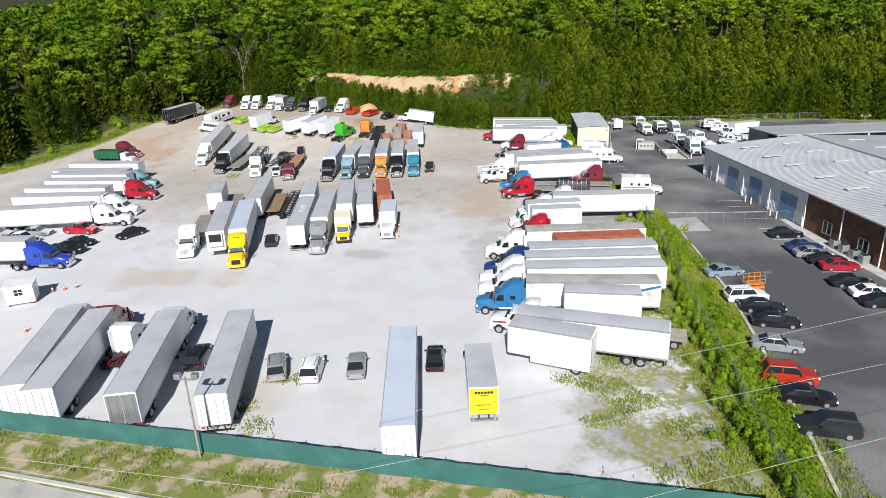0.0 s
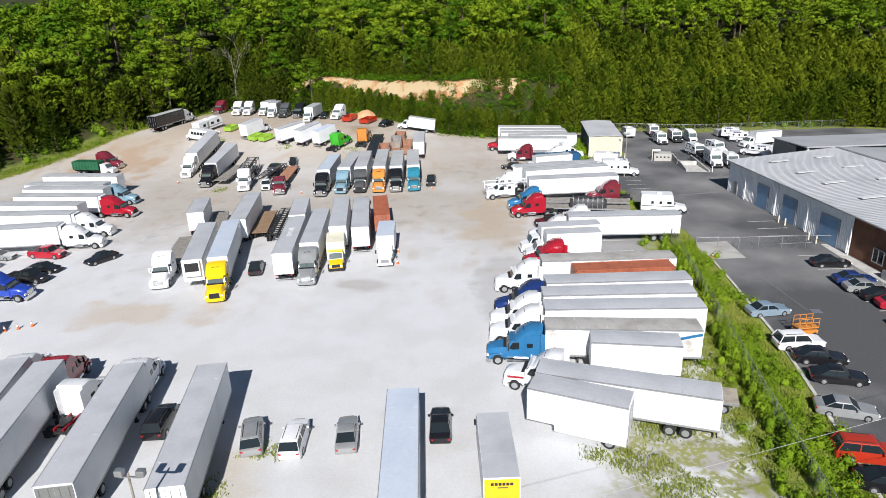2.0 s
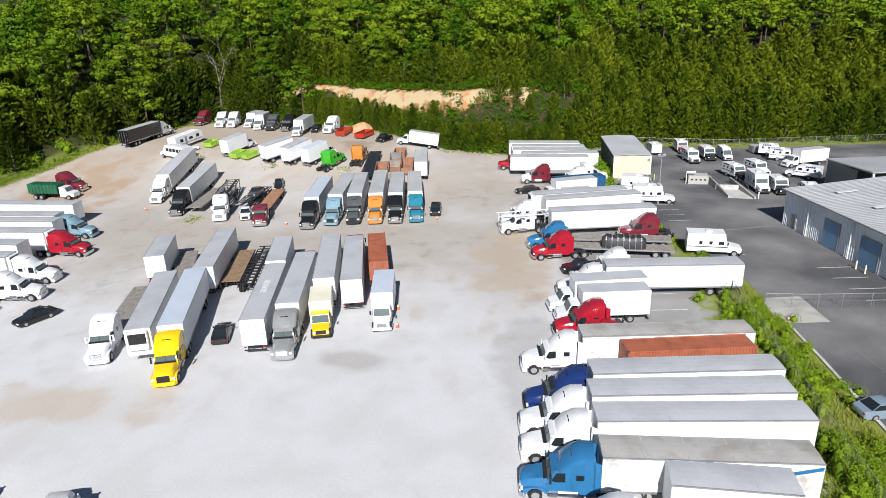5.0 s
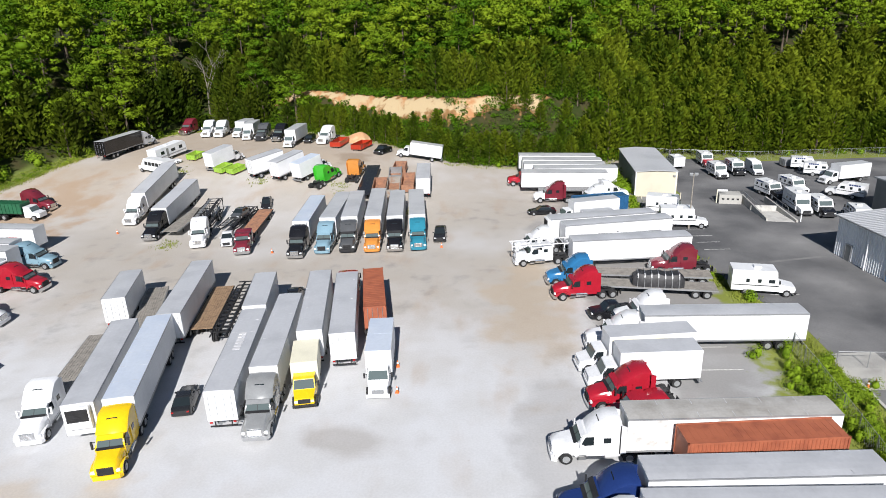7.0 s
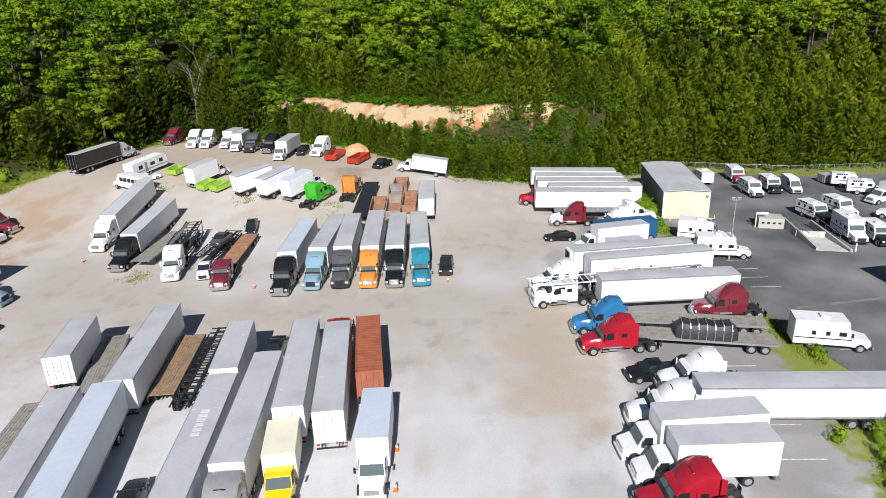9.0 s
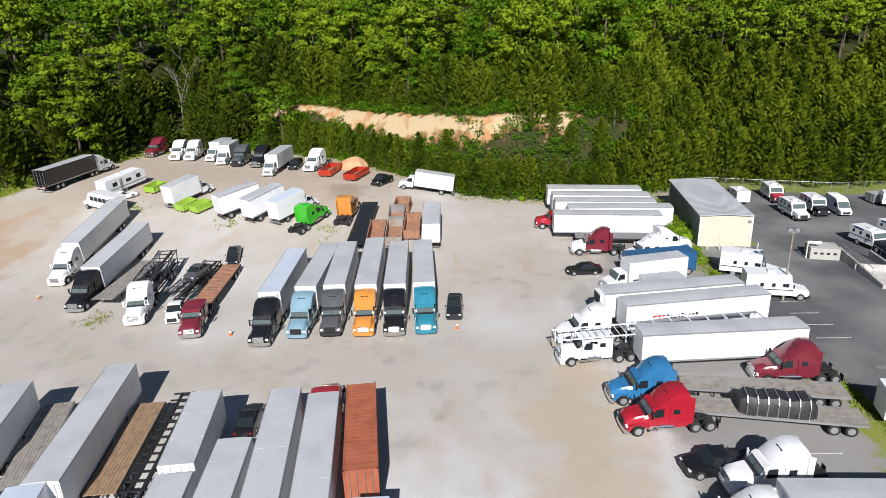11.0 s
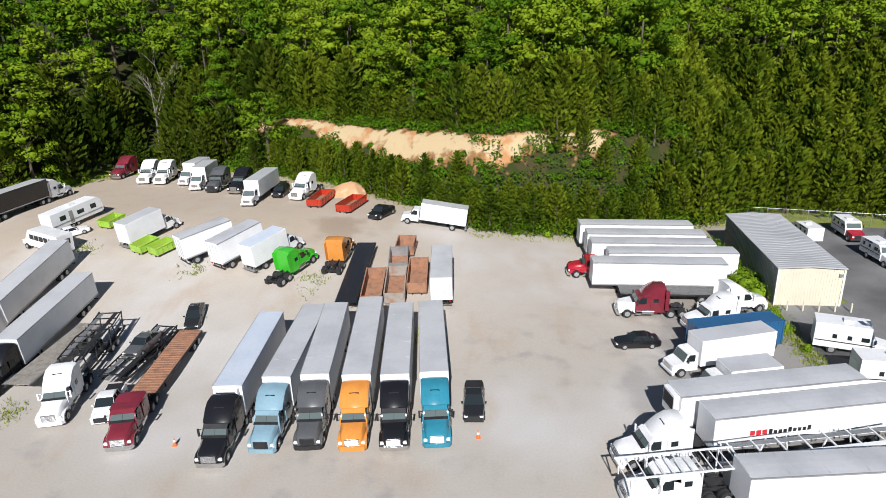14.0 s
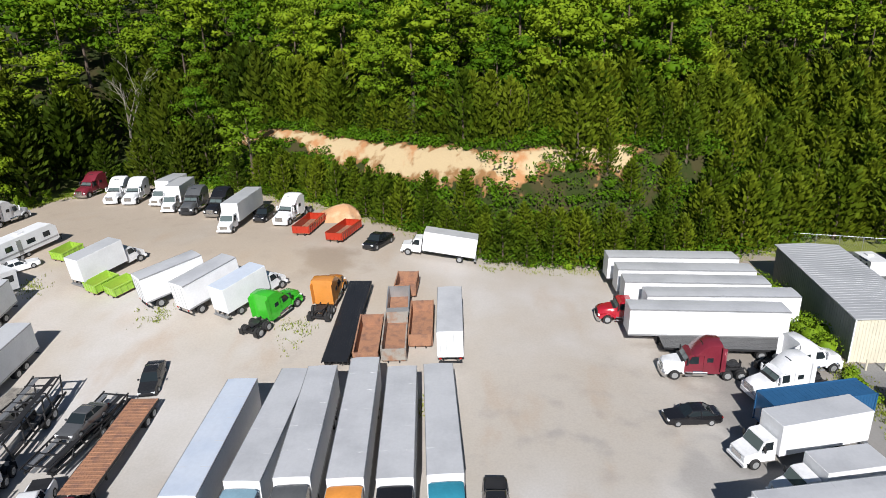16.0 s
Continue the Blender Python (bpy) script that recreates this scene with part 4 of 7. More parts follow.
def build_hauler(ob, L, car_on=False, low=False, mat=M["steel"]):
    top = 1.6 if low else 2.9
    for s in (-1, 1):
        bm = bmesh.new()
        loft(bm, [[(s * 1.2 + dx, y, z) for dx in (-0.07, 0.07)] + [(s * 1.2 + dx, y, z + 0.16) for dx in (0.07, -0.07)] for y, z in ((0, 1.0), (-2, 0.8), (-L + 2, 0.75), (-L, 1.0))])
        part("lower_rail", bm, mat, ob)
        bm = bmesh.new()
        loft(bm, [[(s * 1.2 + dx, y, z) for dx in (-0.05, 0.05)] + [(s * 1.2 + dx, y, z + 0.12) for dx in (0.05, -0.05)] for y, z in ((0.3, top), (-L * 0.4, top + 0.15), (-L * 0.7, top - 0.3), (-L, top))])
        part("upper_rail", bm, mat, ob)
        for i in range(6):
            y = -0.4 - i * (L - 1) / 5
            bm = bmesh.new()
            loft(bm, [[(s * 1.2 - 0.05, y - 0.05 + d, z), (s * 1.2 + 0.05, y - 0.05 + d, z), (s * 1.2 + 0.05, y + 0.05 + d, z), (s * 1.2 - 0.05, y + 0.05 + d, z)] for z, d in ((0.85, 0.0), (top + 0.05, -0.5 if i % 2 else 0.5))])
            part("upright", bm, mat, ob)
        for z, name in ((0.95, "lower_ramp"), (top + 0.02, "upper_ramp")):
            bm = bmesh.new()
            box(bm, s * 0.75 - 0.22, s * 0.75 + 0.22, -L + 0.2, -0.2, z, z + 0.05)
            part(name, bm, M["galv"] if s > 0 else mat, ob)
    for i in range(8):
        bm = bmesh.new()
        y = -0.3 - i * (L - 0.6) / 7
        box(bm, -1.2, 1.2, y - 0.06, y + 0.06, top - 0.02, top + 0.08)
        part("cross_member", bm, mat, ob)
    bogie(ob, (-L * 0.6, -L * 0.6 - 1.2))


def car_hauler(x, y, turn, L, car=False, low=False, colour="black"):
    mat = M["steel"] if colour == "black" else PAINT[colour]
    place("car_hauler_trailer", (round(L, 1), low), lambda o: build_hauler(o, L, car, low, mat), x, y, turn, f"{colour} steel two-deck car hauler trailer, open frame", "trailer")
    if car:
        a = radians(turn)
        place("sedan", ("grey",), lambda o: build_car(o, "grey", "sedan"), x + 3.0 * math.sin(a), y - 3.0 * math.cos(a), turn, "grey sedan standing on a car hauler deck", "car", z=rise(x, y) + 1.68)


def build_armored(ob, L, colour="white"):
    paint = PAINT["white"]
    h = 2.65 if L < 6.8 else 3.3
    bm = bmesh.new()
    profile(bm, [(-1.75, 0.7), (-1.7, 1.7), (-2.12, 2.42), (-2.25, h - 0.05), (-2.4, h), (-L, h), (-L, 0.7)], 1.18)
    part("body", bm, paint, ob)
    bm = bmesh.new()
    profile(bm, [(0, 0.55), (-0.05, 1.25), (-1.8, 1.6), (-1.8, 0.6)], [0.95, 0.9, 1.05, 1.1])
    part("hood", bm, PAINT[colour] if colour != "white" else paint, ob, smooth=True)
    bm = bmesh.new()
    loft(bm, [[(-1.0, -1.74, 1.75), (1.0, -1.74, 1.75), (1.0, -2.13, 2.4), (-1.0, -2.13, 2.4)], [(-1.0, -1.7, 1.77), (1.0, -1.7, 1.77), (1.0, -2.09, 2.42), (-1.0, -2.09, 2.42)]])
    part("windscreen", bm, M["windglass"], ob)
    bm = bmesh.new()
    box(bm, -1.12, 1.12, -0.15, 0.12, 0.4, 0.68, 0.04)
    part("bumper", bm, M["steel"], ob)
    bm = bmesh.new()
    box(bm, -0.6, 0.6, -0.06, 0.02, 0.7, 1.15, 0.02)
    part("grille", bm, M["steel"], ob)
    for s in (-1, 1):
        xs = sorted((s * 1.17, s * 1.2))
        for y0, y1 in ((-3.1, -2.4), (-4.3, -3.9), (-5.6, -5.2)):
            bm = bmesh.new()
            box(bm, *xs, y0, y1, 1.75, 2.2, 0.01)
            part("side_window", bm, M["glass"], ob)
        bm = bmesh.new()
        box(bm, *xs, -L + 0.1, -1.9, 1.35, 1.45)
        part("side_band", bm, PAINT["red"] if colour == "red" else PAINT["darkgrey"], ob)
        bm = bmesh.new()
        for i in range(5):
            box(bm, *xs, -4.0 - i * 0.36, -3.72 - i * 0.36, 2.4, 2.66)
        part("lettering", bm, M["bar_grey"] if L > 6.8 else PAINT["navy"], ob)
        bm = bmesh.new()
        box(bm, s * 0.75 - 0.14, s * 0.75 + 0.14, -0.08, 0.03, 0.85, 1.05, 0.02)
        part("headlight", bm, M["lamp"], ob)
        bm = bmesh.new()
        box(bm, s * 1.36 - 0.09, s * 1.36 + 0.09, -1.95, -1.85, 1.75, 2.2, 0.02)
        part("mirror", bm, M["steel"], ob)
        wheel(ob, s * 1.0, -0.95, 0.46, 0.26)
        wheel(ob, s * 1.05, -L + 1.7, 0.46, 0.26, dual=True)
    bm = bmesh.new()
    box(bm, -0.6, 0.6, -L - 0.02, -L + 0.01, 0.85, 2.6, 0.01)
    part("rear_door", bm, paint, ob)
    bm = bmesh.new()
    box(bm, -0.4, 0.4, -L * 0.6 - 0.4, -L * 0.6 + 0.4, h, h + 0.22, 0.04)
    part("roof_unit", bm, paint, ob)


def armored_truck(x, y, turn, L, colour="white", where="asphalt"):
    text = "white armoured van with a dark stripe on asphalt" if colour == "white" else f"white armoured van with a {colour} hood on asphalt"
    if L > 6.8:
        text = "large white armoured truck with small windows on asphalt"
    place("armored_truck", (L, colour), lambda o: build_armored(o, L, colour), x, y, turn, text, "armored truck", "armoured trucks")


def build_cargo_van(ob):
    bm = bmesh.new()
    profile(bm, [(0, 0.45), (-0.05, 0.95), (-0.9, 1.2), (-1.75, 2.2), (-2.3, 2.6), (-5.8, 2.65), (-5.85, 0.4), (-0.2, 0.35)], [0.85, 0.9, 0.96, 0.9, 0.88, 0.88, 0.98, 0.95])
    part("body", bm, PAINT["white"], ob, smooth=True)
    bm = bmesh.new()
    loft(bm, [[(-0.88, -0.98, 1.28), (0.88, -0.98, 1.28), (0.8, -1.68, 2.12), (-0.8, -1.68, 2.12)], [(-0.88, -0.94, 1.3), (0.88, -0.94, 1.3), (0.8, -1.64, 2.15), (-0.8, -1.64, 2.15)]])
    part("windscreen", bm, M["windglass"], ob)
    bm = bmesh.new()
    box(bm, -0.6, 0.6, -0.1, 0.02, 0.5, 0.85, 0.03)
    part("grille", bm, M["steel"], ob)
    for s in (-1, 1):
        bm = bmesh.new()
        box(bm, *sorted((s * 0.94, s * 0.99)), -2.4, -1.6, 1.3, 1.9, 0.01)
        part("side_window", bm, M["glass"], ob)
        wheel(ob, s * 0.86, -0.95, 0.35, 0.22)
        wheel(ob, s * 0.86, -4.7, 0.35, 0.22)
        bm = bmesh.new()
        box(bm, s * 0.72 - 0.12, s * 0.72 + 0.12, -0.25, -0.02, 0.8, 1.05, 0.03)
        part("headlight", bm, M["lamp"], ob)


def cargo_van(x, y, turn):
    place("cargo_van", (), build_cargo_van, x, y, turn, "tall white cargo van parked on asphalt", "van")


def build_rolloff(ob):
    build_box = PAINT["green"]
    bm = bmesh.new()
    profile(bm, [(-0.05, 0.6), (-0.05, 1.4), (-1.3, 1.6), (-1.8, 2.5), (-2.9, 2.55), (-2.9, 0.6)], [0.9, 0.9, 1.05, 1.0, 1.05, 1.1])
    part("cab", bm, PAINT["white"], ob, smooth=True)
    bm = bmesh.new()
    loft(bm, [[(-0.95, -1.33, 1.66), (0.95, -1.33, 1.66), (0.9, -1.75, 2.4), (-0.9, -1.75, 2.4)], [(-0.95, -1.29, 1.68), (0.95, -1.29, 1.68), (0.9, -1.71, 2.42), (-0.9, -1.71, 2.42)]])
    part("windscreen", bm, M["windglass"], ob)
    bm = bmesh.new()
    box(bm, -1.2, 1.2, -9.6, -3.2, 1.25, 3.1, 0.03)
    for i in range(9):
        box(bm, -1.28, 1.28, -3.4 - i * 0.75, -3.28 - i * 0.75, 1.25, 3.12)
    part("waste_container", bm, material("dark_green_paint", (0.015, 0.11, 0.05), 0.5, vary=0.15), ob, "dark green ribbed steel container")
    for s in (-1, 1):
        bm = bmesh.new()
        box(bm, s * 0.45 - 0.07, s * 0.45 + 0.07, -9.7, -1.0, 0.85, 1.2)
        part("chassis_rail", bm, M["steel"], ob)
        wheel(ob, s * 1.05, -1.1)
        for y in (-7.0, -8.25):
            wheel(ob, s * 1.08, y, dual=True)


def rolloff_truck(x, y, turn):
    place("roll_off_truck", (), build_rolloff, x, y, turn, "white roll-off truck carrying a dark green waste container", "truck")


def build_travel_trailer(ob, L=9.0):
    bm = bmesh.new()
    profile(bm, [(0, 0.9), (-0.1, 2.6), (-0.7, 3.1), (-L, 3.1), (-L - 0.05, 0.75), (-0.4, 0.7)], 1.2)
    part("body", bm, M["side"], ob)
    for s in (-1, 1):
        xs = sorted((s * 1.19, s * 1.22))
        for y0, y1, z0, z1 in ((-2.2, -1.2, 1.7, 2.4), (-4.6, -3.4, 1.7, 2.3), (-7.6, -6.6, 1.7, 2.4)):
            bm = bmesh.new()
            box(bm, *xs, y0, y1, z0, z1, 0.01)
            part("window", bm, M["glass"], ob)
        bm = bmesh.new()
        box(bm, *xs, -L + 0.1, -0.2, 1.15, 1.35)
        part("side_band", bm, M["alu"], ob)
        bm = bmesh.new()
        box(bm, *xs, -6.0, -5.35, 0.85, 2.7, 0.01)
        part("door", bm, PAINT["silver"], ob)
        wheel(ob, s * 1.0, -4.8, 0.36, 0.22)
        wheel(ob, s * 1.0, -5.7, 0.36, 0.22)
    bm = bmesh.new()
    box(bm, -0.4, 0.4, -5.0, -4.1, 3.1, 3.35, 0.05)
    part("roof_unit", bm, PAINT["white"], ob)
    bm = bmesh.new()
    loft(bm, [[(-0.6, -0.4, 0.6), (-0.5, -0.4, 0.6), (-0.5, -0.4, 0.72), (-0.6, -0.4, 0.72)], [(-0.05, 1.2, 0.6), (0.05, 1.2, 0.6), (0.05, 1.2, 0.72), (-0.05, 1.2, 0.72)]])
    loft(bm, [[(0.5, -0.4, 0.6), (0.6, -0.4, 0.6), (0.6, -0.4, 0.72), (0.5, -0.4, 0.72)], [(-0.05, 1.2, 0.6), (0.05, 1.2, 0.6), (0.05, 1.2, 0.72), (-0.05, 1.2, 0.72)]])
    cyl(bm, (0, 1.0, 0.3), 0.05, 0.62, "z", 8)
    part("tow_bar", bm, M["steel"], ob)


def build_minibus(ob, L=8.0):
    bm = bmesh.new()
    profile(bm, [(0, 0.6), (-0.05, 1.2), (-0.9, 1.45), (-1.5, 2.4), (-1.9, 3.0), (-L, 3.0), (-L, 0.55)], [0.95, 0.95, 1.05, 1.1, 1.15, 1.15, 1.15])
    part("body", bm, PAINT["white"], ob)
    bm = bmesh.new()
    loft(bm, [[(-0.95, -0.95, 1.55), (0.95, -0.95, 1.55), (0.95, -1.45, 2.3), (-0.95, -1.45, 2.3)], [(-0.95, -0.9, 1.57), (0.95, -0.9, 1.57), (0.95, -1.4, 2.33), (-0.95, -1.4, 2.33)]])
    part("windscreen", bm, M["windglass"], ob)
    bm = bmesh.new()
    box(bm, -0.7, 0.7, -L - 0.02, -L + 0.02, 1.6, 2.4, 0.01)
    part("rear_window", bm, M["glass"], ob)
    for s in (-1, 1):
        for i in range(5):
            bm = bmesh.new()
            box(bm, *sorted((s * 1.14, s * 1.17)), -2.9 - i * 1.0, -2.1 - i * 1.0, 1.7, 2.4, 0.02)
            part("side_window", bm, M["glass"], ob)
        wheel(ob, s * 1.0, -1.0, 0.4, 0.24)
        wheel(ob, s * 1.02, -L + 2.0, 0.4, 0.24, dual=True)


def travel_trailer(x, y, turn):
    place("travel_trailer", (), build_travel_trailer, x, y, turn, "white travel trailer with dark windows on weedy gravel", "camper")


def minibus(x, y, turn):
    place("minibus", (), build_minibus, x, y, turn, "white minibus with dark side windows on weeds", "bus")


# ---- ground: one sheet from the yard to the horizon ----
EDGE_X = (-400, -200, -160, -130, -109, -94, -86, -80, -70, -54, -36, -20, -7, 9, 26, 43, 62, 82, 120, 200, 400)
EDGE_Y = (-60, 20, 60, 97, 128, 152, 171, 194, 197, 194, 185, 175, 166, 169, 174, 181, 176, 178, 170, 150, 120)


def edge(x):
    """How far ahead the yard ends and the wooded slope begins."""
    return float(np.interp(x, EDGE_X, EDGE_Y))


def height(x, y):
    d = y - edge(x)
    z = rise(x, y)
    if d > 0:
        cut = smooth_step((x + 66) / 20) * smooth_step((46 - x) / 22)
        z += cut * (13.4 - z) * smooth_step((d - 6.5) / 8.0)
        steep = 0.27 - 0.2 * smooth_step((-x - 60) / 130)
        z += steep * max(0.0, d - 4 - 10 * cut) * (1 - 0.25 * smooth_step((d - 250) / 400))
        z += 1.6 * noise.noise((x * 0.03, y * 0.03, 0.0)) * smooth_step(d / 25)
    return z


def soil_at(x, y):
    """The bare earth of the cut bank: high and narrow to the west, deepest in the middle, ragged to the east."""
    d = y - edge(x)
    low = float(np.interp(x, (-60, -40, -34, -16, -8, 5, 16), (13.2, 12.8, 11.2, 11.0, 11.8, 12.2, 12.9))) + 1.2 * noise.noise((x * 0.12, 0, 0))
    high = 15.6 + 1.4 * noise.noise((x * 0.14, 5, 0))
    gaps = smooth_step((0.45 + noise.noise((x * 0.16, 9, 0))) / 0.3) if x < -38 or x > 3 else 1.0
    return smooth_step((d - low + 1.2) / 2.4) * smooth_step((high - d + 1.2) / 2.4) * smooth_step((x + 62) / 6) * smooth_step((18 - x) / 6) * gaps


def axis_steps(a, b, c, d, fine):
    inner = np.arange(b, c + 0.01, fine)
    left = b - (b - a) * (np.linspace(0, 1, 16)[1:] ** 2)
    right = c + (d - c) * (np.linspace(0, 1, 16)[1:] ** 2)
    return sorted([*left, *inner, *right])


xs, ys = axis_steps(-1600, -150, 130, 1600, 1.6), axis_steps(-300, 15, 260, 2000, 1.6)
vs = [(x, y, height(x, y)) for y in ys for x in xs]
nx = len(xs)
fs = [(j * nx + i, j * nx + i + 1, (j + 1) * nx + i + 1, (j + 1) * nx + i) for j in range(len(ys) - 1) for i in range(nx - 1)]
me = bpy.data.meshes.new("ground")
me.from_pydata(vs, [], fs)
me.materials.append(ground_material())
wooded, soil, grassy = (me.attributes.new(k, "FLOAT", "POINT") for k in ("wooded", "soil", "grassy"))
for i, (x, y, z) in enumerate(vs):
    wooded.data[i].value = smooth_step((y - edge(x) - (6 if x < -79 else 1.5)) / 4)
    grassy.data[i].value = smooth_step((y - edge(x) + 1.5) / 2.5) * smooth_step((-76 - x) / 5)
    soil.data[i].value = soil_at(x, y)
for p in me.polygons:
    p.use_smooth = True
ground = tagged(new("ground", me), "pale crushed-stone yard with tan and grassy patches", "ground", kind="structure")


def slab(name, outline, z0, z1, mat, label="", category="", parent=None):
    bm = bmesh.new()
    loft(bm, [[(x, y, z0) for x, y in outline], [(x, y, z1) for x, y in outline]])
    ob = part(name, bm, mat, parent)
    return tagged(ob, label, category, kind="structure") if parent is None else ob


slab("pavement", [(28.5, 18.5), (29.5, 24.5), (30.6, 31), (31.3, 36.4), (32.6, 47), (33.8, 58), (34.3, 72), (34.4, 92), (31.2, 104), (28.8, 115), (27.5, 128), (27.6, 145), (36.5, 146), (36.5, 179), (60, 172.5), (100, 175), (130, 160), (130, 0), (60, -10), (27.0, 0)], -0.2, 0.03, M["asphalt"], "dark asphalt car park with faded white lines", "car park")
slab("concrete_pad", [(33.3, 80.0), (39.0, 80.4), (38.7, 87.1), (34.2, 86.7)], -0.1, 0.045, M["concrete"], "pale concrete slab at the gate", "pavement")
slab("road", [(-120, 44.1), (-60, 29.1), (-31.5, 24.0), (-17, 21.0), (10, 15.6), (60, 7), (60, -8), (-120, 20)], -0.2, 0.02, M["concrete"], "grey concrete road outside the fence", "road")


def strip(name, pts, w, z0, z1, mat, label, category, kind="structure"):
    """A band of width w along points of the plan."""
    bm = bmesh.new()
    rings = []
    for i, (x, y) in enumerate(pts):
        a, b = pts[max(0, i - 1)], pts[min(len(pts) - 1, i + 1)]
        d = Vector((b[0] - a[0], b[1] - a[1])).normalized()
        nrm = Vector((-d.y, d.x)) * w / 2
        rings.append([(x - nrm.x, y - nrm.y, z0), (x + nrm.x, y + nrm.y, z0), (x + nrm.x, y + nrm.y, z1), (x - nrm.x, y - nrm.y, z1)])
    loft(bm, rings)
    return tagged(part(name, bm, mat, None), label, category, kind=kind)


strip("kerb", [(27.4, 8), (28.4, 18.5), (29.4, 24.5), (30.5, 31), (31.2, 36.4), (32.5, 47), (33.7, 58), (34.2, 72), (34.3, 82)], 0.3, -0.1, 0.17, M["kerb"], "pale concrete kerb beside the grass", "kerb")
strip("road_kerb", [(-120, 44.6), (-60, 29.6), (-31.5, 24.4), (-17, 21.4), (10, 16.0), (60, 7.4)], 0.35, -0.1, 0.16, M["kerb"], "concrete kerb along the road", "kerb")

# parking lines
for y in (96.0, 92.5, 89.1, 85.8, 80.9, 78.5, 76.0, 73.6, 71.1, 68.6, 66.1, 63.7, 61.2, 58.8, 56.3, 53.8):
    x = 45.0 + (96 - y) * 0.068
    slab("parking_line", [(x, y), (x + 4.5, y + 0.25), (x + 4.5, y + 0.37), (x, y + 0.12)], 0.031, 0.036, M["line"], "faded white parking line", "marking")
for x, y, w in ((20.5, 83.5, 4.2), (20.5, 88.0, 4.2), (20.5, 92.8, 4.2), (20.5, 97.6, 4.2), (31.5, 116.9, 3.6), (31.4, 120.0, 3.4), (31.4, 122.9, 3.2), (31.6, 126.1, 3.0), (33.9, 105.5, 3.4), (34.3, 101.0, 3.4)):
    slab("parking_line", [(x, y), (x + w, y + 0.1), (x + w, y + 0.22), (x, y + 0.12)], 0.02 if y < 100 else 0.031, 0.036, M["line"], "faded white parking line", "marking")
slab("parking_line", [(38.3, 74.7), (39.6, 64.0), (39.68, 64.0), (38.38, 74.7)], 0.031, 0.035, M["worn"], "faint sealed crack in the asphalt", "marking")
slab("asphalt_patch", [(34.4, 110.6), (47.2, 113.6), (47.2, 114.2), (34.4, 111.2)], 0.031, 0.034, M["worn"], "pale sealed joint across the asphalt", "pavement")
slab("drain_grate", [(39.9, 63.3), (41.0, 63.3), (41.0, 64.3), (39.9, 64.3)], 0.031, 0.045, M["galv"], "square steel drain grate in the asphalt", "drain")
slab("walkway", [(51.0, 85.3), (51.9, 85.4), (53.1, 76.0), (56.0, 53.0), (54.4, 52.8), (51.4, 75.8)], 0.031, 0.09, M["kerb"], "narrow concrete walkway along the brick wall", "pavement")


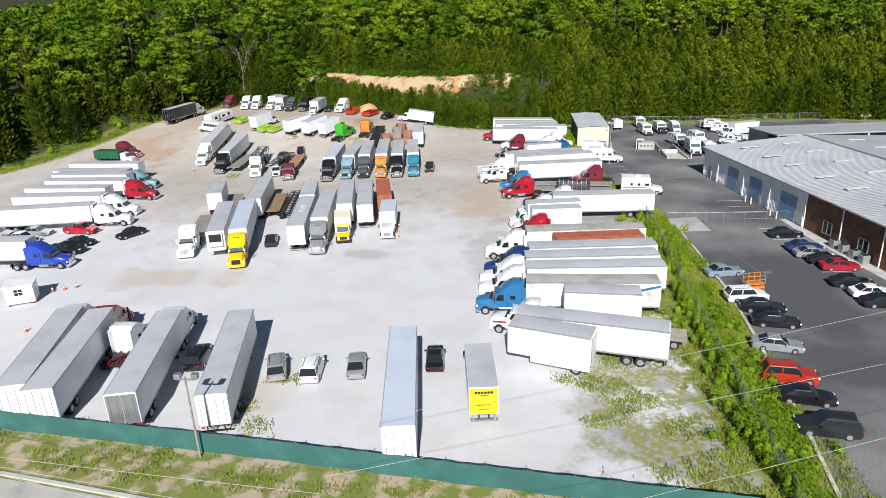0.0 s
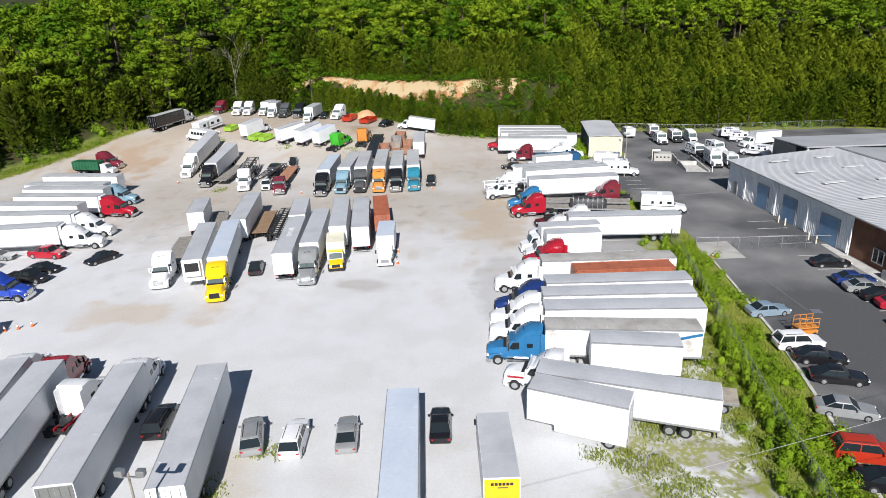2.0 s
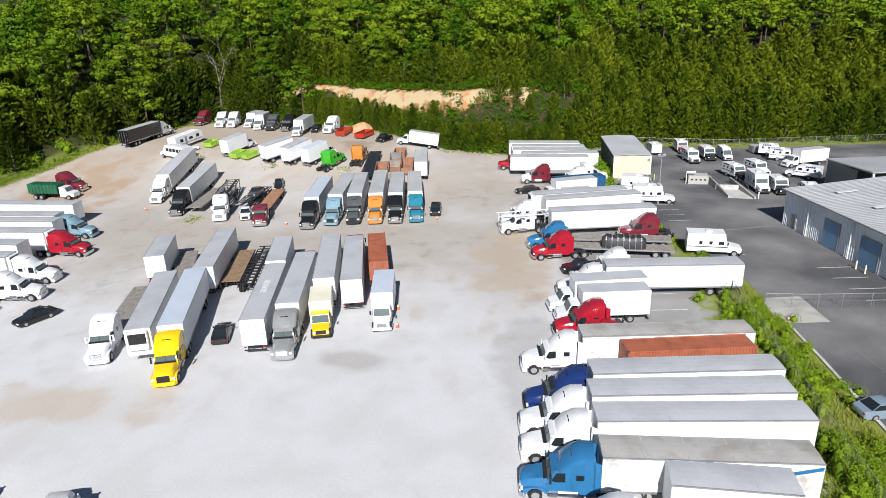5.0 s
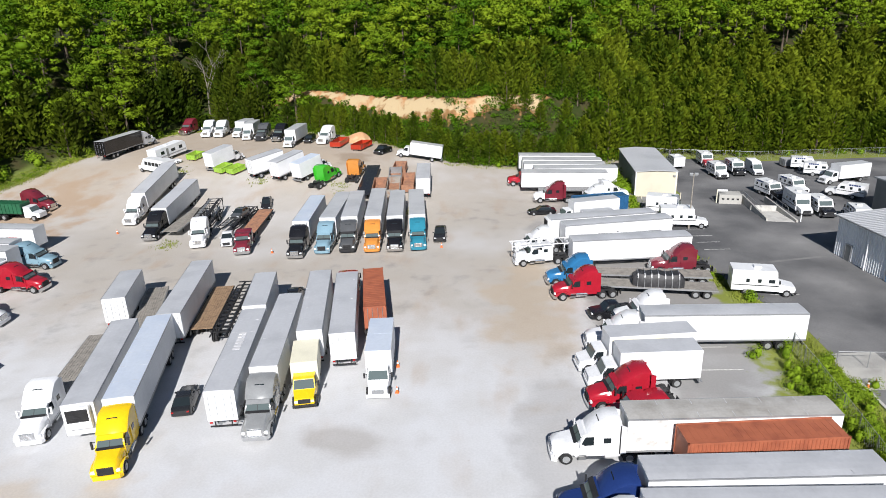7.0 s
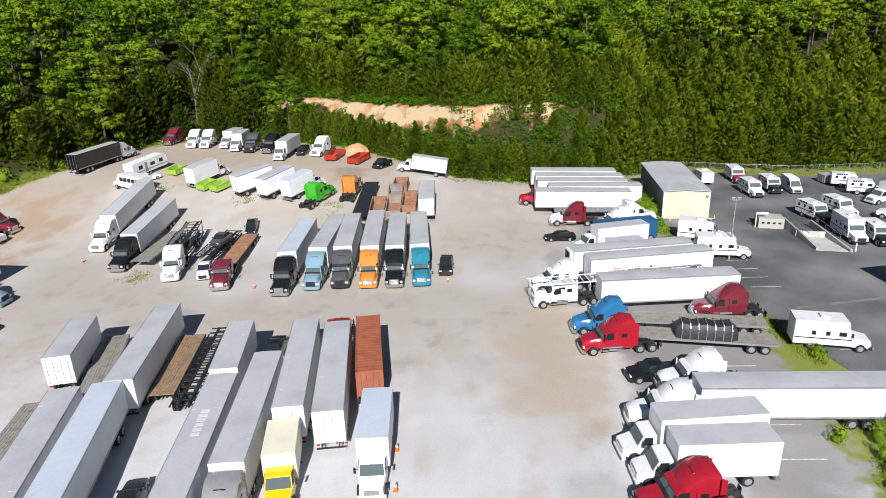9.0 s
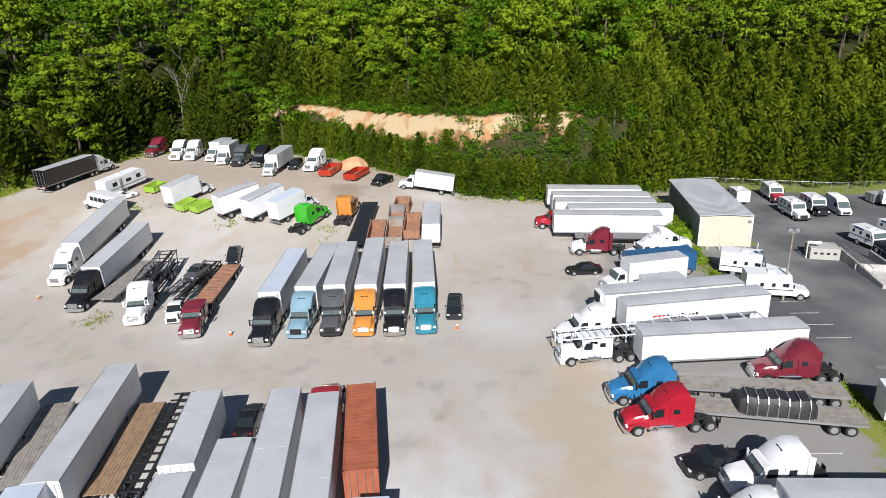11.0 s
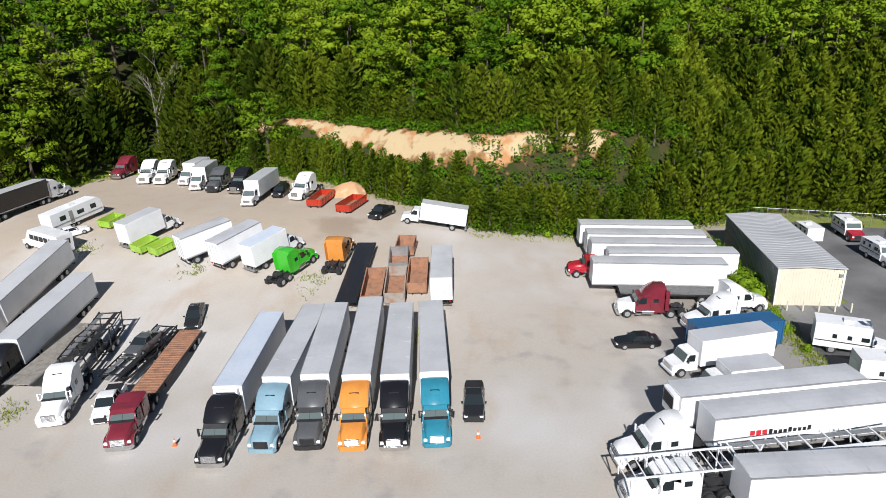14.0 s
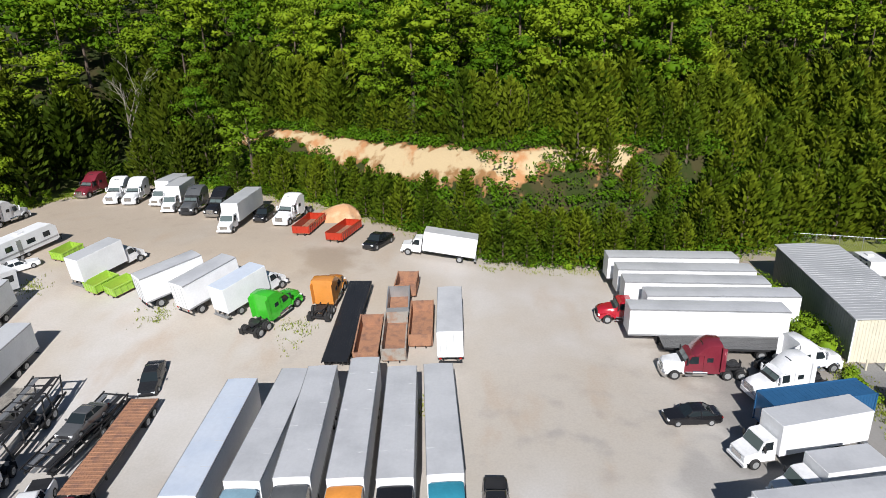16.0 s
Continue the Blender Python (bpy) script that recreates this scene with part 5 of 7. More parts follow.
# ---- warehouse ----
def warehouse():
    a = math.atan2(6.5, 50.4)
    root = new("warehouse")
    root.matrix_basis = pose(48.3, 115.0, 0, 0, 0, math.degrees(a))
    tagged(root, "long low warehouse with white metal and brown brick walls", "building")
    # local: y = 0 north end, runs to -y; x = 0 street side
    L, W, H, R = 92.0, 46.0, 5.6, 7.0
    bm = bmesh.new()
    box(bm, 0.15, W, -34, 0, 0, H - 0.05)
    part("metal_wall", bm, M["metalwall"], root)
    bm = bmesh.new()
    box(bm, 0.12, W, -L, -34.02, 0, H - 0.05)
    part("brick_wall", bm, M["brick"], root, "dark brown brick wall")
    doors = ((-11.8, 3.2), (-19.6, 3.4), (-29.4, 4.0))
    bm = bmesh.new()
    y = -0.2
    while y > -33.8:
        if not any(abs(y - c) < w / 2 + 0.1 for c, w in doors):
            loft(bm, [[(0.15, y, z), (0.05, y - 0.06, z), (0.05, y - 0.14, z), (0.15, y - 0.2, z)] for z in (0.05, H - 0.1)])
        y -= 0.42
    for i in range(100):
        loft(bm, [[(0.3 + i * 0.45, 0.0, z), (0.36 + i * 0.45, 0.08, z), (0.44 + i * 0.45, 0.08, z), (0.5 + i * 0.45, 0.0, z)] for z in (0.05, H - 0.1)])
    tagged(part("cladding_ribs", bm, M["metalwall"], root), kind="stuff")
    for c, w in doors:
        bm = bmesh.new()
        box(bm, 0.02, 0.2, c - w / 2, c + w / 2, 0.02, 3.9)
        d = part("roller_door", bm, M["bluedoor"], root, "blue sectional roller door")
        for k in range(10):
            bm = bmesh.new()
            box(bm, -0.01, 0.05, c - w / 2 + 0.05, c + w / 2 - 0.05, 0.1 + k * 0.38, 0.4 + k * 0.38)
            part("panel", bm, M["bluedoor"], d)
        bm = bmesh.new()
        for yy in (c - w / 2 - 0.12, c + w / 2):
            box(bm, -0.03, 0.2, yy, yy + 0.12, 0, 4.02)
        box(bm, -0.03, 0.2, c - w / 2 - 0.12, c + w / 2 + 0.12, 3.9, 4.05)
        part("door_frame", bm, M["galv"], d)
    # roof: two slopes with standing seams and skylights
    def roof_z(x):
        return H + (R - H) * (1 - abs(x - 20.0) / 26.0)

    bm = bmesh.new()
    loft(bm, [[(-0.35, y, H - 0.12), (-0.35, y, H + 0.02), (20, y, R), (W, y, roof_z(W)), (W, y, H - 0.12)] for y in (0.35, -L)])
    part("roof", bm, M["roofmetal"], root, "grey ribbed metal roof")
    bm = bmesh.new()
    for i in range(150):
        y = 0.2 - i * 0.61
        loft(bm, [[(-0.35, y, H + 0.02), (-0.35, y - 0.05, H + 0.02), (-0.35, y - 0.05, H + 0.06), (-0.35, y, H + 0.06)], [(20, y, R), (20, y - 0.05, R), (20, y - 0.05, R + 0.04), (20, y, R + 0.04)]])
    part("roof_seams", bm, M["roofmetal"], root)
    bm = bmesh.new()
    box(bm, 19.7, 20.3, -L, 0.3, R - 0.01, R + 0.1)
    part("ridge_cap", bm, M["greywall"], root)
    rng = random.Random(4)
    for i in range(11):
        for x in (4.5, 12.5, 25.5, 33.5):
            y = -4.5 - i * 7.8 + rng.uniform(-0.6, 0.6)
            z0, z1 = roof_z(x), roof_z(x + 3.2)
            bm = bmesh.new()
            loft(bm, [[(x, y, z0 + 0.03), (x, y - 0.8, z0 + 0.03), (x, y - 0.8, z0 + 0.1), (x, y, z0 + 0.1)], [(x + 3.2, y, z1 + 0.03), (x + 3.2, y - 0.8, z1 + 0.03), (x + 3.2, y - 0.8, z1 + 0.1), (x + 3.2, y, z1 + 0.1)]])
            part("skylight", bm, M["skylight"], root)
    bm = bmesh.new()
    box(bm, -0.45, -0.3, -L, 0.4, H - 0.12, H + 0.04)
    part("gutter", bm, M["galv"], root)
    for y in (-6.5, -16.0, -24.5, -34.2, -42.5, -50.5, -58, -66, -74, -82):
        bm = bmesh.new()
        cyl(bm, (-0.12, y, H / 2), 0.09, H - 0.1, "z", 8)
        part("downpipe", bm, M["metalwall"], root)
    bm = bmesh.new()
    box(bm, 0.0, 0.2, -3.4, -2.4, 0.03, 2.2, 0.01)
    d = part("side_door", bm, M["greywall"], root, "grey steel side door")
    bm = bmesh.new()
    box(bm, -0.03, 0.2, -3.52, -3.4, 0, 2.32)
    box(bm, -0.03, 0.2, -2.4, -2.28, 0, 2.32)
    box(bm, -0.03, 0.2, -3.4, -2.4, 2.2, 2.32)
    part("door_frame", bm, M["galv"], d)
    for y in (-39.5, -47, -55, -63, -71):
        bm = bmesh.new()
        box(bm, 0.0, 0.2, y - 0.9, y + 0.9, 0.9, 2.6)
        w = part("window", bm, M["glass"], root)
        bm = bmesh.new()
        for yy in (y - 1.0, y + 0.9, y - 0.04):
            box(bm, -0.05, 0.14, yy, yy + 0.1, 0.85, 2.65)
        for z in (0.8, 2.6):
            box(bm, -0.05, 0.14, y - 1.0, y + 1.0, z, z + 0.1)
        part("window_frame", bm, M["alu"], w)


warehouse()


def open_shelter():
    """A flat-roofed shelter, open to the south, behind the warehouse."""
    root = new("open_shelter")
    root.matrix_basis = pose(65.2, 122.2, 0, 0, 0, 4)
    tagged(root, "open-fronted shelter with a flat grey roof on posts", "shelter")
    bm = bmesh.new()
    loft(bm, [[(x, -0.3, 6.05), (x, 13.0, 5.5), (x, 13.0, 5.7), (x, -0.3, 6.3)] for x in (-0.4, 38)])
    part("roof", bm, M["roofmetal"], root)
    for x0, x1, y0, y1 in ((0.0, 37.6, 12.6, 12.8), (0.0, 0.2, 4.0, 12.6)):
        bm = bmesh.new()
        box(bm, x0, x1, y0, y1, 0, 5.5)
        part("wall", bm, M["greywall"], root)
    for x in (0.0, 9.3, 18.6, 27.9, 37.2):
        bm = bmesh.new()
        box(bm, x, x + 0.3, 0, 0.3, 0, 6.04)
        part("post", bm, M["metalwall"], root)


open_shelter()
for x, y in ((49.5, 95.5), (49.8, 93.9), (50.3, 87.3), (50.6, 85.7)):
    bm = bmesh.new()
    cyl(bm, (0, 0, 0.55), 0.1, 1.1, "z", 10)
    bmesh.ops.create_icosphere(bm, subdivisions=1, radius=0.1, matrix=Matrix.Translation((0, 0, 1.1)))
    tagged(part("bollard", bm, M["cream"], None, m=pose(x, y, 0.02)), "cream steel bollard beside a roller door", "bollard", "door bollards")
for i, y in enumerate((72.5, 70.6, 68.5, 66.6, 52.0)):
    def condenser(ob):
        bm = bmesh.new()
        box(bm, -0.5, 0.5, -0.5, 0.5, 0.05, 1.15, 0.05)
        part("casing", bm, M["alu"], ob)
        bm = bmesh.new()
        cyl(bm, (0, 0, 1.17), 0.4, 0.05, "z", 14)
        part("fan_grille", bm, M["steel"], ob)
        bm = bmesh.new()
        box(bm, -0.6, 0.6, -0.6, 0.6, 0, 0.06)
        part("base_slab", bm, M["concrete"], ob)
    place("air_conditioner", (), condenser, 54.2 - (y - 72) * 0.13 - 1.2, y, 7, "grey outdoor air-conditioning unit beside the brick wall", "air conditioner", "air conditioners", z=0.03)


def shed():
    root = new("storage_shed")
    root.matrix_basis = pose(27.9, 145.6, 0, 0, 0, -3)
    tagged(root, "metal storage shed with cream end wall and grey roof", "building")
    W, L, H = 7.1, 21.0, 4.7
    bm = bmesh.new()
    box(bm, 0, W, 0, 0.15, 0, H)
    part("end_wall", bm, M["creamwall"], root, "cream metal-clad end wall")
    first = None
    for i in range(24):
        if first is None:
            bm = bmesh.new()
            box(bm, 0, 0.12, -0.025, 0.0, 0.05, H - 0.05)
            first = part("cladding_rib", bm, M["creamwall"], root, m=pose(0.1, 0, 0))
        else:
            again(first, root, pose(0.1 + i * 0.31, 0, 0))
    for x in (0, W - 0.15):
        bm = bmesh.new()
        box(bm, x, x + 0.15, 0.16, L, 0, H)
        part("side_wall", bm, M["greywall"], root, "dark grey ribbed side wall")
        bm = bmesh.new()
        for i in range(int(L / 0.5)):
            box(bm, x - 0.03, x + 0.18, 0.3 + i * 0.5, 0.42 + i * 0.5, 0.05, H - 0.1)
        tagged(part("cladding_ribs", bm, M["greywall"], root), kind="stuff")
    bm = bmesh.new()
    box(bm, 0.15, W - 0.15, L - 0.15, L, 0, H)
    part("back_wall", bm, M["greywall"], root)
    bm = bmesh.new()
    loft(bm, [[(-0.25, y, H - 0.02), (W / 2, y, H + 0.2), (W + 0.25, y, H - 0.02), (W + 0.25, y, H + 0.1), (W / 2, y, H + 0.32), (-0.25, y, H + 0.1)] for y in (-0.25, L + 0.25)])
    part("roof", bm, M["roofmetal"], root)
    bm = bmesh.new()
    for i in range(35):
        y = -0.2 + i * 0.62
        loft(bm, [[(-0.25, y, H + 0.1), (-0.25, y + 0.05, H + 0.1), (-0.25, y + 0.05, H + 0.12), (-0.25, y, H + 0.12)], [(W / 2, y, H + 0.32), (W / 2, y + 0.03, H + 0.32), (W / 2, y + 0.03, H + 0.34), (W / 2, y, H + 0.34)], [(W + 0.25, y, H + 0.1), (W + 0.25, y + 0.05, H + 0.1), (W + 0.25, y + 0.05, H + 0.12), (W + 0.25, y, H + 0.12)]])
    part("roof_seams", bm, M["roofmetal"], root)
    for x in (W, -0.1):
        bm = bmesh.new()
        box(bm, x - 0.02, x + 0.12, -0.12, 0.0, 0, H)
        part("corner_trim", bm, M["metalwall"], root)
    bm = bmesh.new()
    box(bm, W - 0.5, W - 0.1, -0.3, -0.04, H - 0.9, H - 0.6, 0.03)
    part("wall_lamp", bm, M["galv"], root)


shed()
for i in range(5):
    bm = bmesh.new()
    cyl(bm, (0, 0, 0.55), 0.09, 1.1, "z", 10)
    bmesh.ops.create_icosphere(bm, subdivisions=1, radius=0.09, matrix=Matrix.Translation((0, 0, 1.1)))
    b = part("bollard", bm, M["creamwall"], None, m=pose(28.7 + i * 1.72, 144.0 - i * 0.12, 0.02))
    tagged(b, "cream painted steel bollard in front of the shed", "bollard", "shed bollards")


def dock():
    """Low vented block with a walled ramp running down from it."""
    root = new("loading_ramp")
    root.matrix_basis = pose(41.2, 140.0, 0.03, 0, 0, -11)
    tagged(root, "low grey concrete block and walled ramp on the asphalt", "loading ramp")
    bm = bmesh.new()
    box(bm, 0, 3.7, 0, 3.0, 0, 1.6, 0.04)
    part("block", bm, M["concrete"], root)
    for i in range(4):
        bm = bmesh.new()
        box(bm, 0.45 + i * 0.8, 0.85 + i * 0.8, -0.02, 0.03, 0.75, 1.05)
        part("vent_opening", bm, M["steel"], root)
    for x0, x1, h0, h1 in ((3.72, 5.9, 1.5, 0.5), (7.6, 10.3, 1.2, 0.35)):
        bm = bmesh.new()
        loft(bm, [[(x0, 1.6, 0), (x0 + 0.3, 1.6, 0), (x0 + 0.3, 1.6, h0), (x0, 1.6, h0)], [(x1, -9.3, 0), (x1 + 0.3, -9.3, 0), (x1 + 0.3, -9.3, h1), (x1, -9.3, h1)]])
        part("ramp_wall", bm, M["concrete"], root)
    bm = bmesh.new()
    loft(bm, [[(4.05, 1.5, z), (7.6, 1.5, z), (8.7, -3.2, z), (5.0, -3.2, z)] for z in (0.0, 0.02)])
    part("ramp_floor", bm, M["asphalt"], root)
    bm = bmesh.new()
    loft(bm, [[(5.0, -3.22, z), (8.7, -3.22, z), (10.2, -9.3, z), (6.25, -9.3, z)] for z in (0.0, 0.03)])
    part("ramp_apron", bm, M["kerb"], root)
    bm = bmesh.new()
    box(bm, 4.6, 8.6, -3.3, -3.05, 0.02, 0.9)
    part("head_wall", bm, M["kerb"], root)
    bm = bmesh.new()
    cyl(bm, (-0.35, 0.4, 1.25), 0.09, 2.5, "z", 8)
    part("post", bm, M["cream"], root)
    bm = bmesh.new()
    box(bm, -0.3, 1.3, 0.3, 0.5, 2.2, 2.5, 0.02)
    part("height_bar", bm, M["metalwall"], root)
    bm = bmesh.new()
    cyl(bm, (11.0, -9.0, 0.6), 0.1, 1.2, "z", 8)
    part("bollard", bm, M["metalwall"], root)
    for x0, x1 in ((3.85, 5.5), (7.75, 9.6)):
        bm = bmesh.new()
        for k in range(5):
            u = k / 4
            cyl(bm, (x0 + (x1 - x0) * u, 1.4 - 8 * u, 1.75 - 0.6 * u), 0.03, 1.0, "z", 6)
        loft(bm, [[(x + a, y, z + b) for a, b in ((-0.03, 0), (0.03, 0), (0.03, 0.06), (-0.03, 0.06))] for x, y, z in ((x0, 1.4, 2.2), (x1, -6.6, 1.6))])
        part("guard_rail", bm, M["galv"], root)


dock()


def light_pole(x, y, h, heads, wood=False):
    root = new("light_pole")
    root.matrix_basis = pose(x, y, 0)
    tagged(root, "wooden utility pole with two floodlights" if wood else "tall grey steel pole with floodlights", "light pole")
    bm = bmesh.new()
    cyl(bm, (0, 0, h / 2), 0.095 if wood else 0.14, h, "z", 10, 0.07)
    part("post", bm, M["pole"], root)
    for dx in heads:
        bm = bmesh.new()
        box(bm, min(0, dx), max(0, dx), -0.05, 0.05, h - 0.35, h - 0.25)
        part("bracket", bm, M["galv"], root)
        bm = bmesh.new()
        box(bm, dx - 0.26, dx + 0.26, -0.1, 0.32, h - 0.28, h + 0.16, 0.06)
        part("floodlight", bm, M["galv"], root)


light_pole(-17.9, 26.9, 7.4, (-0.6, 0.75), True)
light_pole(32.1, 126.6, 8.8, (-0.4, 0.4))
light_pole(91.8, 140.0, 6.8, (-0.85, 0.85), True)


# ---- fences ----
FENCE = [(-75, 37.2), (-56, 33.6), (-36.6, 30.3), (-15.6, 27.2), (1.7, 24.3), (14, 22.3), (24.3, 20.7)]


def screen_fence():
    root = new("screen_fence")
    tagged(root, "green mesh-screened boundary fence on steel posts", "fence", kind="structure")
    for (x0, y0), (x1, y1) in zip(FENCE, FENCE[1:]):
        d = math.hypot(x1 - x0, y1 - y0)
        n = max(1, round(d / 3.0))
        turn = math.degrees(math.atan2(y1 - y0, x1 - x0))
        for i in range(n):
            x, y = x0 + (x1 - x0) * i / n, y0 + (y1 - y0) * i / n
            bm = bmesh.new()
            w = d / n
            rings = []
            for k in range(7):
                sag = 0.03 * math.sin(k * 2.3 + i) - 0.05 * math.sin(math.pi * k / 6)
                bow = 0.05 * math.sin(math.pi * k / 6) * (1 if i % 2 else -1)
                rings.append([(w * k / 6, bow - 0.01, 0.05), (w * k / 6, bow + 0.01, 0.05), (w * k / 6, bow * 0.4 + 0.01, 1.92 + sag), (w * k / 6, bow * 0.4 - 0.01, 1.92 + sag)])
            loft(bm, rings)
            part("screen_panel", bm, M["screen"], root, m=pose(x, y, 0, 0, 0, turn))
            bm = bmesh.new()
            cyl(bm, (0, 0, 1.03), 0.035, 2.06, "z", 8)
            part("post", bm, M["galv"], root, m=pose(x, y + 0.06, 0))


screen_fence()


def chain_fence(name, pts, label, h=2.0, step=3.0):
    """Posts, rails and a diamond mesh of thin wires."""
    root = new(name)
    tagged(root, label, "fence", kind="structure")
    for (x0, y0), (x1, y1) in zip(pts, pts[1:]):
        d = math.hypot(x1 - x0, y1 - y0)
        n = max(1, round(d / step))
        turn = math.degrees(math.atan2(y1 - y0, x1 - x0))
        w = d / n
        bm = bmesh.new()
        cyl(bm, (w / 2, 0, h), 0.025, w, "x", 6)
        k = int(w / 0.3)
        for i in range(k):
            for sgn in (1, -1):
                a0, a1 = (i * w / k, (i + 1.0) * w / k)
                z0, z1 = (0.05, h)
                xs0, xs1 = (a0, min(w, a0 + h * 0.5)) if sgn > 0 else (a1, max(0, a1 - h * 0.5))
                loft(bm, [[(xs0, -0.006, z0), (xs0 + 0.012, -0.006, z0), (xs0 + 0.012, 0.006, z0)], [(xs1, -0.006, z1), (xs1 + 0.012, -0.006, z1), (xs1 + 0.012, 0.006, z1)]])
        first = None
        for i in range(n):
            x, y = x0 + (x1 - x0) * i / n, y0 + (y1 - y0) * i / n
            if first is None:
                first = part("mesh_panel", bm, M["galv"], root, m=pose(x, y, height(x, y), 0, 0, turn))
            else:
                again(first, root, pose(x, y, height(x, y), 0, 0, turn))
            b2 = bmesh.new()
            cyl(b2, (0, 0, h / 2 + 0.05), 0.04, h + 0.1, "z", 8)
            part("post", b2, M["galv"], root, m=pose(x, y, height(x, y)))


chain_fence("chain_link_fence", [(25.6, 20), (26.6, 32), (27.6, 46), (29.0, 62), (30.6, 82), (31.0, 90)], "grey chain-link fence overgrown with vines")
chain_fence("rear_fence", [(37, 179.5), (60, 173.5), (100, 176)], "chain-link fence in front of the woods")
chain_fence("gate_fence", [(33.4, 84.0), (39.2, 83.8), (41.9, 83.9), (51.6, 84.1)], "chain-link gate across the asphalt lane", 1.8)


# ---- cones, booth, lift, cables ----
def build_cone(ob):
    bm = bmesh.new()
    box(bm, -0.19, 0.19, -0.19, 0.19, 0, 0.04)
    part("base", bm, M["cone"], ob)
    bm = bmesh.new()
    cyl(bm, (0, 0, 0.38), 0.15, 0.68, "z", 10, 0.03)
    part("body", bm, M["cone"], ob)
    bm = bmesh.new()
    cyl(bm, (0, 0, 0.46), 0.125, 0.16, "z", 10, 0.1)
    part("band", bm, PAINT["white"], ob)


for x, y in ((-8.9, 84.2), (-8.4, 79.5), (-6.5, 119.2), (-32.0, 117.5), (-51.2, 59.6), (-50.0, 60.2), (-48.8, 60.9), (-47.2, 48.5), (34.6, 80.6), (35.4, 80.9), (-61.5, 127.5)):
    place("traffic_cone", (), build_cone, x, y, 0, "small orange traffic cone with a white band", "traffic cone", "traffic cones")


def booth(ob):
    bm = bmesh.new()
    box(bm, -1.6, 1.6, -1.25, 1.25, 0.2, 2.5, 0.03)
    part("cabin", bm, M["side"], ob)
    bm = bmesh.new()
    loft(bm, [[(x, -1.4, 2.5 + dz), (x, 1.4, 2.62 + dz), (x, 1.4, 2.7 + dz), (x, -1.4, 2.58 + dz)] for x, dz in ((-1.75, 0), (1.75, 0))])
    part("roof", bm, PAINT["white"], ob)
    bm = bmesh.new()
    box(bm, -0.5, 0.4, -1.32, -1.24, 1.3, 2.1)
    w = part("window", bm, M["glass"], ob)
    bm = bmesh.new()
    for x in (-0.56, 0.4, -0.08):
        box(bm, x, x + 0.06, -1.34, -1.26, 1.24, 2.16)
    for z in (1.24, 2.1, 1.68):
        box(bm, -0.56, 0.46, -1.34, -1.26, z, z + 0.06)
    part("window_frame", bm, PAINT["white"], w)
    bm = bmesh.new()
    box(bm, 1.58, 1.64, -0.5, 0.4, 0.3, 2.2, 0.01)
    part("door", bm, PAINT["white"], ob)
    bm = bmesh.new()
    for x in (-1.3, 1.3):
        box(bm, x - 0.1, x + 0.1, -1.2, 1.2, 0, 0.2)
    part("skid", bm, M["steel"], ob)


place("guard_booth", (), booth, -53.2, 56.8, 24, "small white portable office booth with a window", "booth")


def lift(ob):
    bm = bmesh.new()
    box(bm, -0.6, 0.6, -1.1, 1.1, 0.25, 0.75, 0.06)
    part("base", bm, PAINT["orange"], ob)
    for s in (-1, 1):
        for y in (-0.75, 0.75):
            wheel(ob, s * 0.62, y, 0.26, 0.18)
    bm = bmesh.new()
    box(bm, -0.58, 0.58, -1.1, 1.1, 1.0, 1.12)
    for i in range(4):
        box(bm, -0.5 + i * 0.3, -0.42 + i * 0.3, -0.9, 0.9, 0.75 + 0.06 * i, 0.8 + 0.06 * i)
    part("platform", bm, PAINT["orange"], ob)
    for s in (-1, 1):
        bm = bmesh.new()
        for y in (-1.05, -0.35, 0.35, 1.05):
            box(bm, s * 0.55 - 0.03, s * 0.55 + 0.03, y - 0.03, y + 0.03, 1.1, 2.1)
        for z in (1.6, 2.06):
            box(bm, s * 0.55 - 0.03, s * 0.55 + 0.03, -1.05, 1.05, z, z + 0.05)
        part("railing", bm, PAINT["orange"], ob)


place("scissor_lift", (), lift, 36.6, 58.2, -80, "orange scissor lift with a railed platform", "lift", z=0.03)


def cable(x0, y0, z0, x1, y1, z1, sag):
    cu = bpy.data.curves.new("power_cable", "CURVE")
    cu.dimensions, cu.bevel_depth = "3D", 0.012
    sp = cu.splines.new("POLY")
    sp.points.add(24)
    for i in range(25):
        u = i / 24
        sp.points[i].co = (x0 + (x1 - x0) * u, y0 + (y1 - y0) * u, z0 + (z1 - z0) * u - sag * 4 * u * (1 - u), 1)
    cu.materials.append(M["cable"])
    tagged(new("power_cable", cu), "thin pale overhead cable", "cable", "overhead cables")


for x0, y0, x1, y1 in ((-4, 18.4, 80, 51.5), (-4, 13.8, 80, 42.8), (-4, 6.7, 80, 36.7), (-75, 28.5, -4, 8.8), (-75, 23.4, -4, 12.5), (-75, 26.0, -4, 10.5)):
    cable(x0, y0, 9.1, x1, y1, 9.1, 0.35)

